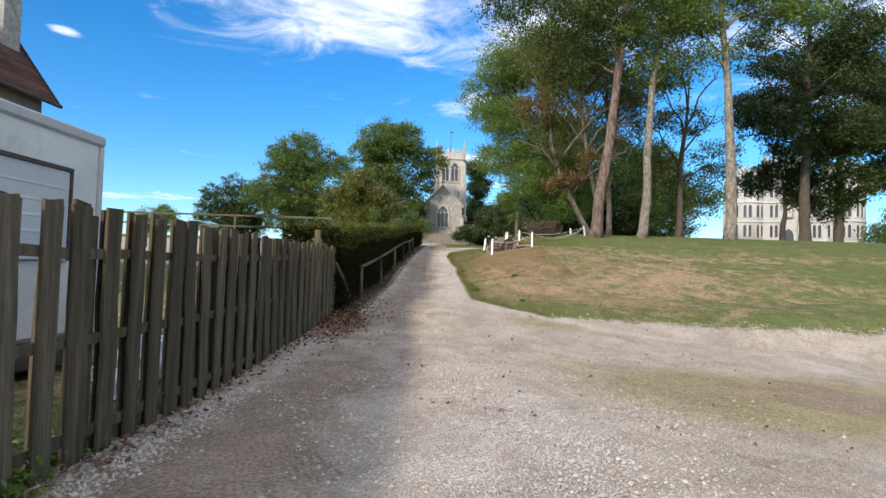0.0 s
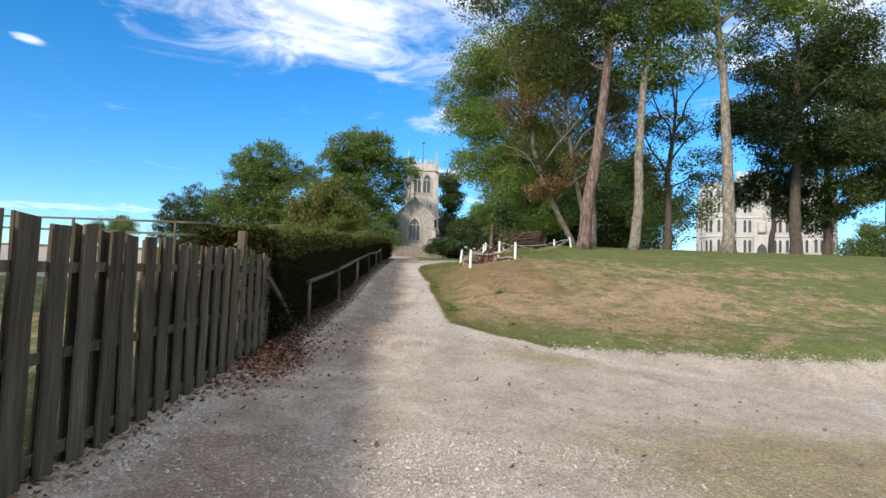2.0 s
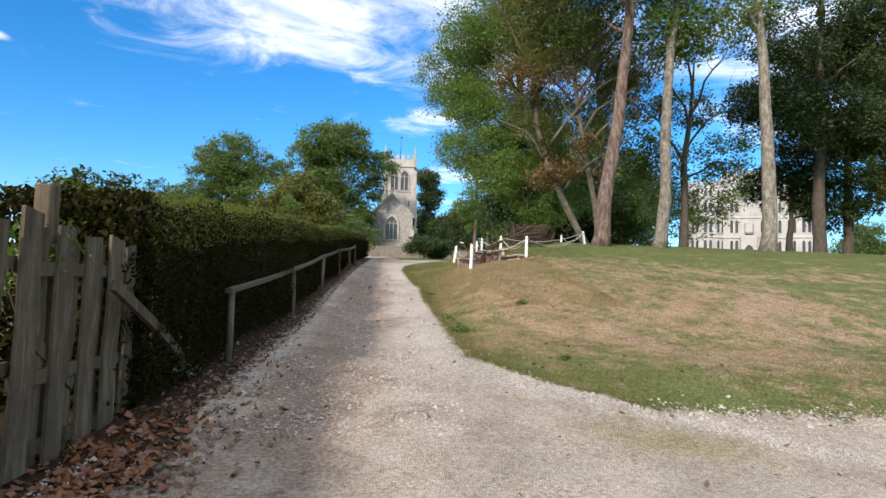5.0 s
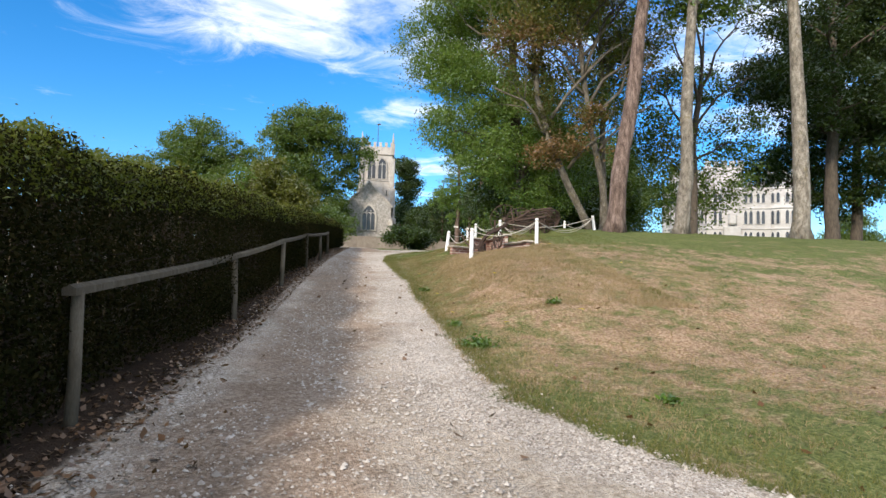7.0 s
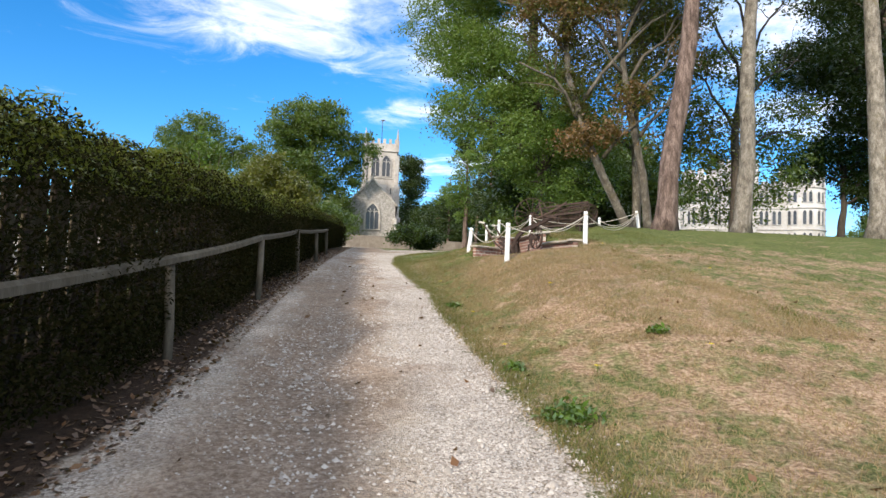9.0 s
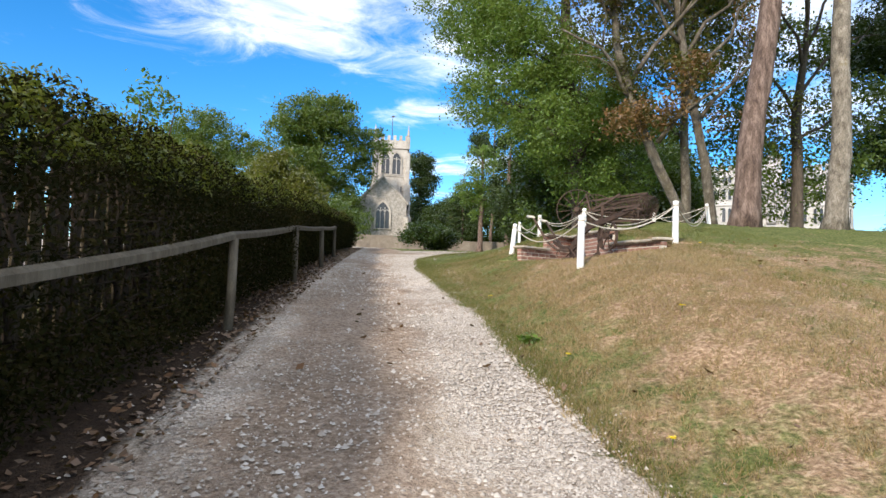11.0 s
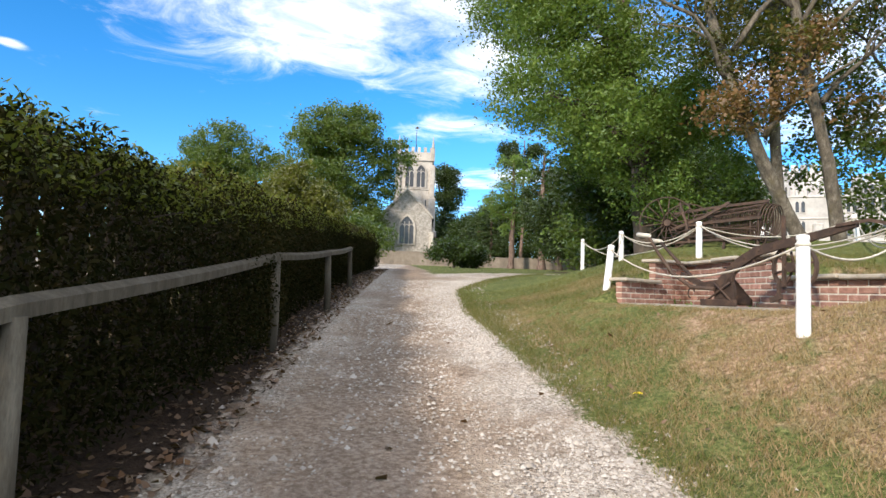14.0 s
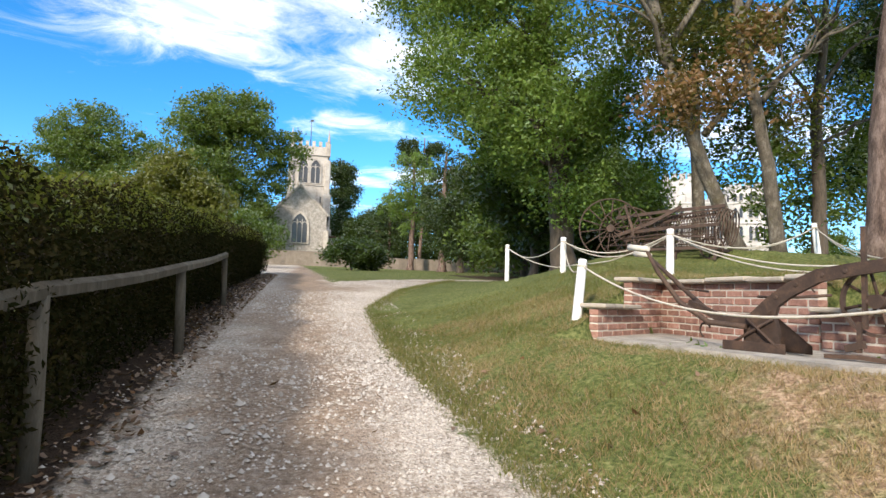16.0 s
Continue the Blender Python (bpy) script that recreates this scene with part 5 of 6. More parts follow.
def build_church():
    gz = 5.6
    church = thing("church", (0, 0, gz), "old grey stone parish church with square west tower", "church")
    # chancel
    cx, w, eave, apex, y0, y1 = -1.6, 6.5, 6.25, 9.65, 98.0, 110.0
    prof = [(cx - w / 2, 0), (cx + w / 2, 0), (cx + w / 2, eave), (cx, apex), (cx - w / 2, eave)]
    o = part("chancel_wall", flat_plate(prof, y1 - y0), "chancel_stone", church)
    o.matrix_local = pose(0, y0, 0)
    for s in (-1, 1):
        bm = bmesh.new()
        a, b = Vector((cx, 0, apex + 0.12)), Vector((cx + s * (w / 2 + 0.3), 0, eave - 0.2))
        vs = [bm.verts.new(p + Vector((0, yy, 0))) for yy in (y0 + 0.3, y1) for p in (a, b, b + Vector((0, 0, 0.16)), a + Vector((0, 0, 0.16)))]
        for q in ((0, 1, 2, 3), (7, 6, 5, 4), (0, 4, 5, 1), (1, 5, 6, 2), (2, 6, 7, 3), (3, 7, 4, 0)):
            bm.faces.new([vs[i] for i in q])
        bmesh.ops.recalc_face_normals(bm, faces=bm.faces)
        part("chancel_roof", bm, "lead_roof", church)
        part("gable_coping", bar([(cx, y0 + 0.05, apex + 0.12), (cx + s * (w / 2 + 0.2), y0 + 0.05, eave - 0.05)], 0.24, 0.5), "church_stone", church)
    part("gable_cross", box((cx - 0.09, y0 - 0.05, apex + 0.1), (cx + 0.09, y0 + 0.13, apex + 0.95), 0.02), "church_stone", church)
    part("cross_arm", box((cx - 0.3, y0 - 0.04, apex + 0.52), (cx + 0.3, y0 + 0.12, apex + 0.68), 0.02), "church_stone", church)
    gothic_window(church, (cx + 0.12, y0 - 0.03, 2.85), 1.75, 3.5, 3, "church_stone")
    for s in (-1, 1):
        part("buttress", box((cx + s * w / 2 - 0.3, y0 - 0.55, 0), (cx + s * w / 2 + 0.3, y0 + 0.2, 4.4), 0.1), "church_stone", church)
    # aisle beyond
    part("aisle", box((2.0, 106.0, 0), (7.6, 116.0, 4.2), 0.02), "church_stone", church)
    part("aisle_roof", box((1.9, 105.8, 4.2), (7.8, 116.2, 4.55), 0.05), "roof_tile", church)
    # tower
    tx0, tx1, ty0, ty1, th = -3.3, 1.85, 112.0, 117.2, 18.0
    part("tower", box((tx0, ty0, 0), (tx1, ty1, th), 0.03), "church_stone", church)
    for z, d in ((4.5, 0.16), (8.8, 0.14), (12.2, 0.14), (16.6, 0.2)):
        part("string_course", box((tx0 - d, ty0 - d, z), (tx1 + d, ty1 + d, z + 0.22), 0.05), "church_stone", church)
    for x, y in ((tx0, ty0), (tx1, ty0), (tx1, ty1), (tx0, ty1)):
        for k, (h, r) in enumerate(((6.0, 0.85), (11.0, 0.6), (16.0, 0.4))):
            part("buttress", box((x - r, y - r, 0), (x + r, y + r, h), 0.12), "church_stone", church)
        part("pinnacle", tube([(x, y, th), (x, y, th + 1.1), (x, y, th + 2.5)], [0.24, 0.2, 0.02], 6), "church_stone", church)
        part("pinnacle_base", box((x - 0.3, y - 0.3, 16.6), (x + 0.3, y + 0.3, th + 0.5), 0.05), "church_stone", church)
    n = 5
    step = (tx1 - tx0) / (2 * n + 1)
    for i in range(n + 1):
        a = tx0 + 2 * i * step
        part("merlon", box((a, ty0 - 0.05, th), (a + step, ty0 + 0.35, th + 0.75), 0.03), "church_stone", church)
        part("merlon", box((tx1 - 0.35, ty0 + 2 * i * step, th), (tx1 + 0.05, ty0 + (2 * i + 1) * step, th + 0.75), 0.03), "church_stone", church)
    for c in (-1.55, 0.15):
        gothic_window(church, (c - 0.02, ty0 - 0.03, 12.6), 1.25, 3.4, 2, "church_stone")
    part("stair_slit", box((0.9, ty0 - 0.06, 9.8), (1.05, ty0 + 0.1, 10.7), 0.01), "window_dark", church)
    mast = thing("flagpole", (-0.75, 114.5, gz + th), "slender flagpole with weather vane on the church tower", "flagpole")
    part("pole", tube([(0, 0, -0.2), (0, 0, 2.5), (0, 0, 4.6)], [0.07, 0.055, 0.03], 8), "dark_trim", mast)
    part("vane", flat_plate([(-0.35, 4.3), (0.1, 4.25), (0.5, 4.4), (0.1, 4.6)], 0.03), "dark_trim", mast)
    # churchyard wall
    def wall_run(name, xa, ya, xb, yb, h, mat, label, n):
        ob = thing(name, (0, 0, 0), label, "wall", kind="structure")
        for i in range(n):
            f, g = i / n, (i + 1) / n
            p, q = Vector((xa + (xb - xa) * f, ya + (yb - ya) * f, 0)), Vector((xa + (xb - xa) * g, ya + (yb - ya) * g, 0))
            bm = bmesh.new()
            vs = []
            for pt in (p, q):
                z = ground_at(pt.x, pt.y)
                for dy, dz in ((-0.2, -0.3), (-0.2, h), (0.2, h), (0.2, -0.3)):
                    vs.append(bm.verts.new((pt.x, pt.y + dy, z + dz + (random.uniform(-0.05, 0.05) if dz > 0 and "stone" in label else 0))))
            for k in ((3, 2, 1, 0), (4, 5, 6, 7), (0, 1, 5, 4), (1, 2, 6, 5), (2, 3, 7, 6), (3, 0, 4, 7)):
                bm.faces.new([vs[j] for j in k])
            bmesh.ops.recalc_face_normals(bm, faces=bm.faces)
            part("wall_length", bm, mat, ob)
    wall_run("wall_churchyard", -14, 82.0, 3.5, 82.0, 1.35, "wall_brick_far", "low brown brick churchyard wall", 6)
    wall_run("wall_wood", 5.0, 82.0, 24, 80.0, 1.05, "wall_brick_far", "low rough stone boundary wall", 12)


build_church()

# ---- castle ----
CASTLE = (53.5, 118.0)


def build_castle():
    castle = thing("castle", (CASTLE[0], CASTLE[1], 6.0), "large pale limestone castle with round corner towers and arched windows", "castle", rz=-22)
    W, D, H, R = 23.2, 22.0, 13.9, 3.6
    part("wall", box((R, 0, 0), (W - R, D, H), 0.05), "castle_stone", castle)
    part("keep", box((7.0, 8.0, H), (14.0, 15.0, H + 5.6), 0.05), "castle_stone", castle)
    merlon = bpy.data.meshes.new("merlon")
    bm = box((-0.55, -0.25, 0), (0.55, 0.25, 1.1), 0.03)
    bm.to_mesh(merlon)
    bm.free()
    merlon.materials.append(MATS["castle_stone"])
    corners = ((R, R - 1.2), (W - R, R - 1.2), (W - R, D - R), (R, D - R))
    for x, y in corners:
        tower = part("round_tower", tube([(x, y, 0), (x, y, H + 2.2)], [R + 0.08, R], 32), "castle_stone", castle)
        for z in (2.6, 6.4, 10.1, 13.6):
            part("band", tube([(x, y, z), (x, y, z + 0.28)], R + 0.18, 32), "castle_stone", tower)
        for k in range(14):
            a = 2 * math.pi * k / 14
            m = part("merlon", merlon, None, tower)
            m.matrix_local = Matrix.Translation((x + (R - 0.25) * math.cos(a), y + (R - 0.25) * math.sin(a), H + 2.15)) @ pose(0, 0, 0, 0, 0, math.degrees(a) + 90)
    for z in (2.6, 6.4, 10.1, 13.6):
        part("band", box((R, -0.18, z), (W - R, 0.1, z + 0.28), 0.05), "castle_stone", castle)
    for i in range(5):
        m = part("merlon", merlon, None, castle)
        m.matrix_local = pose(R * 2 + 0.9 + i * 1.75, 0.3, H - 0.02)
    for i in range(5):
        m = part("merlon", merlon, None, castle)
        m.matrix_local = pose(7.6 + i * 1.45, 8.25, H + 5.58)

    def light(place, h, rz):
        out = gothic_outline(0.52, h, 4)
        w = part("window", flat_plate(out, 0.1), "window_dark", castle)
        w.matrix_local = Matrix.Translation(place) @ pose(0, 0, 0, 0, 0, rz)
        f = part("frame", ring_plate([(a * 1.5, b * 1.06 - 0.08) for a, b in out], out, 0.16), "castle_stone", w)
        f.matrix_local = pose(0, -0.1, 0)

    for x in (8.15, 13.2, 15.2):
        for z, h in ((3.6, 2.4), (7.4, 2.4), (11.2, 1.8)):
            for s in (-0.42, 0.42):
                light((x + s, -0.05, z), h, 0)
    for z, h in ((3.6, 2.4), (7.4, 2.4), (11.2, 1.8), (14.1, 1.3)):
        for x, y in corners[:2]:
            for a in (-162, -126, -90, -54):
                for s in (-7, 7):
                    an = radians(a + s)
                    light((x + (R + 0.06) * math.cos(an), y + (R + 0.06) * math.sin(an), z), h, math.degrees(an) + 90)
    porch = part("porch", box((9.1, -0.9, 0), (11.9, 0.05, 6.9), 0.08), "castle_stone", castle)
    part("entrance", flat_plate(gothic_outline(1.7, 5.2), 0.05), "window_dark", porch).matrix_local = pose(10.5, -0.96, 0)
    part("carved_arms", box((9.8, -1.1, 7.2), (11.2, -0.1, 9.4), 0.25), "castle_stone", castle)


build_castle()

# ---- cottage, trailer and yard behind the fence ----


def build_yard():
    cot = thing("cottage", (-13.5, 20.9, ground_at(-13.6, 18)), "cottage with brown clay-tiled roof and stone chimney", "house")
    ez, rise, half, L = 6.35, 2.75, 2.05, 13.0
    part("wall", box((-2 * half + 0.25, -L + 0.3, 0), (-0.25, -0.3, ez), 0.03), "wall_brick_far", cot)
    for s in (0, 1):
        roof = part("roof", bar([(-half, -L, ez + rise), (-half, 0, ez + rise)], 0.1, 0.2), "roof_tile", cot)
        for k in range(30):
            f0, f1 = k / 30, (k + 1.3) / 30
            xs = [(-2 * half if s else 0) + (half if s else -half) * f for f in (f0, min(1, f1))]
            zs = [ez - 0.1 + rise * f for f in (f0, min(1, f1))]
            bm = bmesh.new()
            n = 26
            lo = [bm.verts.new((xs[0], -L - 0.2 + (L + 0.4) * i / n, zs[0] + 0.06 + 0.012 * ((i * 7 + k * 3) % 3))) for i in range(n + 1)]
            hi = [bm.verts.new((xs[1], -L - 0.2 + (L + 0.4) * i / n, zs[1] + 0.015)) for i in range(n + 1)]
            un = [bm.verts.new((xs[0], -L - 0.2 + (L + 0.4) * i / n, zs[0])) for i in range(n + 1)]
            for i in range(n):
                bm.faces.new((lo[i], lo[i + 1], hi[i + 1], hi[i]))
                bm.faces.new((un[i], un[i + 1], lo[i + 1], lo[i]))
            part("tile_course", bm, "roof_tile", roof)
    for yy in (-0.32, -L + 0.3):
        o = part("gable", flat_plate([(-2 * half + 0.2, ez), (-0.2, ez), (-half, ez + rise - 0.1)], 0.2), "wall_brick_far", cot)
        o.matrix_local = pose(0, yy, 0)
    part("gutter", tube([(0.08, -L, ez - 0.12), (0.08, 0.2, ez - 0.12)], 0.07, 8), "dark_trim", cot)
    part("bargeboard", bar([(0.0, 0.2, ez - 0.1), (-half, 0.2, ez + rise)], 0.16, 0.04), "dark_trim", cot)
    ch = part("chimney", box((-half - 0.1, -0.95, ez + 1.6), (-half + 0.75, -0.12, ez + rise + 1.3), 0.02), "chancel_stone", cot)
    part("chimney_cap", box((-half - 0.17, -1.02, ez + rise + 1.3), (-half + 0.82, -0.05, ez + rise + 1.42), 0.02), "dark_trim", ch)

    tr = thing("box_trailer", (-4.35, 8.78, ground_at(-4.4, 5) - 0.02), "white panelled box trailer with grey shutters parked behind the fence", "trailer")
    part("body", box((-2.4, -7.4, 0.55), (0, 0, 3.42), 0.07), "trailer_panel", tr)
    part("roof_edge", box((-2.45, -7.45, 3.3), (0.05, 0.05, 3.46), 0.03), "trailer_grey", tr)
    part("corner_trim", box((-0.03, -0.05, 0.5), (0.035, 0.035, 3.3), 0.01), "trailer_grey", tr)
    for y0, y1 in ((-2.1, -0.75), (-4.2, -2.85), (-6.4, -5.0)):
        sh = part("shutter", box((0.0, y0, 1.6), (0.05, y1, 2.82), 0.012), "trailer_grey", tr)
        part("shutter_frame", box((0.0, y0 - 0.05, 2.80), (0.075, y1 + 0.05, 2.86), 0.008), "dark_trim", sh)
        part("shutter_frame", box((0.0, y1, 1.6), (0.07, y1 + 0.05, 2.80), 0.008), "dark_trim", sh)
        for k in range(5):
            part("groove", box((0.05, y0 + 0.1, 1.75 + 0.2 * k), (0.058, y1 - 0.1, 1.78 + 0.2 * k), 0.002), "trailer_panel", sh)
    part("skirt", box((-2.35, -7.3, 0.2), (-0.03, -0.1, 0.55), 0.02), "dark_trim", tr)
    for y in (-2.4, -3.3):
        wh = part("wheel", tube([(-0.28, y, 0.34), (-0.04, y, 0.34)], 0.34, 20), "dark_trim", tr)
    # odds and ends on the grass
    for i, (x, y, s, h, rz) in enumerate(((-3.1, 7.4, 0.5, 0.42, 10), (-3.0, 8.0, 0.42, 0.55, 35), (-3.3, 8.7, 0.5, 0.35, -15), (-2.9, 6.9, 0.35, 0.3, 50))):
        bm = bmesh.new()
        add_box(bm, (-s / 2, -s / 2, 0), (s / 2, s / 2, h), 0.05)
        bmesh.ops.subdivide_edges(bm, edges=bm.edges[:], cuts=3, use_grid_fill=True)
        rr = random.Random(i)
        for v in bm.verts:
            if v.co.z > 0.02:
                v.co += Vector((rr.uniform(-1, 1), rr.uniform(-1, 1), rr.uniform(-1, 1))) * 0.04
        bag = thing("plastic_sack", (x, y, ground_at(x, y)), "crumpled white plastic sack on the grass behind the fence", "sack", "white sacks", rz=rz)
        part("sack", bm, "plastic_white", bag)
    pot = thing("flower_pot", (-3.2, 9.4, ground_at(-3.2, 9.4)), "terracotta trough on the grass behind the fence", "flower pot")
    part("trough", tube([(0, 0, 0), (0, 0, 0.34), (0, 0, 0.36), (0, 0, 0.4)], [0.2, 0.27, 0.31, 0.31], 18), "terracotta", pot)
    rails = thing("paddock_fence", (0, 0, 0), "thin post and rail paddock fence beyond the yard", "fence")
    P = [Vector((-26 + 5.2 * i, 34 - 1.2 * i, 0)) for i in range(5)]
    for p in P:
        p.z = ground_at(p.x, p.y)
        part("post", box((p.x - 0.05, p.y - 0.05, p.z - 0.2), (p.x + 0.05, p.y + 0.05, p.z + 1.9), 0.008), "rail_wood", rails)
    for p, q in zip(P, P[1:]):
        for h in (1.3, 1.85):
            part("rail", bar([p + Vector((0, 0, h)), q + Vector((0, 0, h))], 0.09, 0.04), "rail_wood", rails)


build_yard()

# ---- brick bay in the bank, with its paved floor ----


def build_bay():
    slab = tagged(new("pavement", None), "pale worn concrete floor of the brick bay", "paving", kind="structure")
    pts = [(2.55, 30.3), (2.52, 30.52), (3.9, 31.5), (3.93, 29.15), (4.18, 27.72), (3.55, 27.2), (2.98, 28.1), (2.68, 29.3)]
    bm = bmesh.new()
    top = [bm.verts.new((x, y, BAY_Z + 0.03)) for x, y in pts]
    low = [bm.verts.new((x, y, BAY_Z - 0.15)) for x, y in pts]
    bm.faces.new(top)
    for i in range(len(pts)):
        j = (i + 1) % len(pts)
        bm.faces.new((top[j], top[i], low[i], low[j]))
    bmesh.ops.recalc_face_normals(bm, faces=bm.faces)
    part("slab", bm, "concrete", slab)

    wall = tagged(new("wall_bay", None), "low stepped red brick retaining wall with pale coping", "wall", kind="structure")
    brick = bpy.data.meshes.new("brick")
    bm = box((-0.1035, -0.05, -0.030), (0.1035, 0.05, 0.030), 0.007)
    bm.to_mesh(brick)
    bm.free()
    brick.materials.append(MATS["brick_face"])
    half = bpy.data.meshes.new("half_brick")
    bm = box((-0.047, -0.05, -0.030), (0.047, 0.05, 0.030), 0.007)
    bm.to_mesh(half)
    bm.free()
    half.materials.append(MATS["brick_face"])
    A, B, C, D = [Vector((x, y, 0)) for x, y in BAY]
    S = A.lerp(B, 0.46)
    z0 = BAY_Z - 0.06
    for a, b, ztop in ((A, S, 2.515), (S, B, 2.815), (B, C, 2.815), (C, D, 2.545)):
        d = (b - a)
        L = d.length
        d.normalize()
        nrm = Vector((d.y, -d.x, 0))          # towards the inside of the bay
        if nrm.dot(Vector((3.4, 29.6, 0)) - a) < 0:
            nrm = -nrm
        ang = math.degrees(math.atan2(d.y, d.x))
        core = part("mortar_core", box((0.01, -0.045, 0), (L - 0.01, 0.045, ztop - z0), 0.0), "mortar", wall)
        side = 1 if (Matrix.Rotation(radians(ang), 3, "Z") @ Vector((0, 1, 0))).dot(nrm) > 0 else -1
        core.matrix_local = Matrix.Translation((a.x, a.y, z0)) @ pose(0, 0, 0, 0, 0, ang) @ Matrix.Diagonal((1, 1, 1, 1))
        rows = int((ztop - z0) / 0.075)
        for r in range(rows):
            u = 0.0 if r % 2 == 0 else -0.112
            while u < L - 0.02:
                lo, hi = max(u, 0), min(u + 0.214, L)
                if hi - lo > 0.06:
                    full = hi - lo > 0.16
                    o = part("brick", brick if full else half, None, wall)
                    c = a + d * ((lo + hi) / 2) + nrm * (0.003 + random.uniform(-0.003, 0.003))
                    o.matrix_local = Matrix.Translation((c.x, c.y, ztop - 0.04 - (r + 0.0) * 0.075)) @ pose(0, 0, 0, random.uniform(-0.6, 0.6), 0, ang + random.uniform(-0.6, 0.6)) @ Matrix.Diagonal(((hi - lo) / (0.212 if full else 0.1), 1, 1, 1))
                u += 0.224
        u = -0.04
        while u < L + 0.02:
            w = min(random.uniform(0.42, 0.6), L + 0.05 - u)
            if w > 0.05:
                o = part("coping_stone", box((u, -0.15, 0), (u + w - 0.012, 0.15, 0.045), 0.012), "coping", wall)
                o.matrix_local = Matrix.Translation((a.x, a.y, ztop + random.uniform(-0.002, 0.004))) @ pose(0, 0, 0, 0, random.uniform(-0.4, 0.4), ang)
            u += w + 0.002


build_bay()

# ---- white posts and ropes ----
# place, height of the top (or, where None, a height over the ground), lean
POSTS = [(2.38, 30.62, None, 0, 6), (2.56, 26.73, 2.78, 0, 0.5), (4.46, 27.84, 3.21, 0, 0), (4.28, 31.87, 3.56, 0, 0), (3.85, 34.26, 3.64, 0, 0), (4.06, 37.76, 3.80, 0, 0), (8.05, 33.34, 4.02, 0, -9), (7.74, 35.9, 4.06, 0, 0)]


def build_posts():
    tops = []
    first = None
    for i, (x, y, h, lx, ly) in enumerate(POSTS):
        g = ground_at(x, y)
        h = 0.62 if h is None else h - g
        m = pose(x, y, g, lx, ly, 8)
        post = thing("white_post", (x, y, g), "white painted wooden post with rounded top carrying ropes" if i != 0 else "white painted wooden post leaning beside the brick bay", "post", "white posts")
        post.matrix_world = m
        bm = bmesh.new()
        prof = [(-0.25, 0.05), (0.0, 0.05), (h * 0.5, 0.048), (h - 0.06, 0.046), (h - 0.045, 0.04), (h - 0.03, 0.047), (h - 0.006, 0.043), (h, 0.03)]
        tube([(0, 0, z) for z, r in prof], [r for z, r in prof], 14, True, bm)
        part("shaft", bm, "white_paint", post)
        part("collar", tube([(0, 0, h - 0.085), (0, 0, h - 0.06)], 0.051, 12), "rope", post, "rope wound round the neck")
        tops.append(m @ Vector((0, 0, h - 0.07)))
    for a, b, sag in ((0, 1, 0.3), (1, 2, 0.24), (2, 3, 0.32), (3, 5, 0.45), (0, 4, 0.24), (4, 5, 0.25), (2, 6, 0.36), (4, 3, 0.22), (6, 7, 0.3), (3, 6, 0.26)):
        p, q = tops[a], tops[b]
        n = 16
        for off in ((0, 0.0),) if (a, b) not in ((2, 3), (2, 6), (4, 3)) else ((0, 0), (0.02, 0.06)):
            pts = []
            for k in range(n + 1):
                f = k / n
                v = p.lerp(q, f)
                v.z -= (sag + off[1]) * 4 * f * (1 - f)
                v.z = max(v.z, ground_at(v.x, v.y) + 0.03)
                v.x += off[0]
                pts.append(v)
            rope = thing("rope", (0, 0, 0), "pale rope slung between white posts", "rope", "ropes between posts")
            part("strand", tube(pts, 0.0095, 6), "rope", rope)


build_posts()

# ---- old horse plough on the paved floor ----


def wheel_parts(parent, centre, axis_u, r, spokes, rim=0.018, width=0.05, hub=0.05):
    """An iron wheel: rim, hub and spokes; axis_u is level in the wheel's plane."""
    u = Vector(axis_u).normalized()
    w = u.cross(Vector((0, 0, 1)))
    c = Vector(centre)
    bm = bmesh.new()
    n = 36
    rings = []
    for i in range(n):
        a = 2 * math.pi * i / n
        d = u * math.cos(a) + Vector((0, 0, 1)) * math.sin(a)
        rings.append([bm.verts.new(c + d * (r + s * rim / 2) + w * t * width / 2) for s, t in ((-1, -1), (1, -1), (1, 1), (-1, 1))])
    for i in range(n):
        a, b = rings[i], rings[(i + 1) % n]
        for k in range(4):
            bm.faces.new((a[k], a[(k + 1) % 4], b[(k + 1) % 4], b[k]))
    bmesh.ops.recalc_face_normals(bm, faces=bm.faces)
    wh = part("wheel", bm, "rust", parent)
    part("hub", tube([c - w * 0.07, c + w * 0.07], hub, 12), "rust", wh)
    for i in range(spokes):
        a = 2 * math.pi * (i + 0.3) / spokes
        d = u * math.cos(a) + Vector((0, 0, 1)) * math.sin(a)
        part("spoke", tube([c + d * hub * 0.8, c + d * r], 0.012, 6), "rust", wh)
    return wh


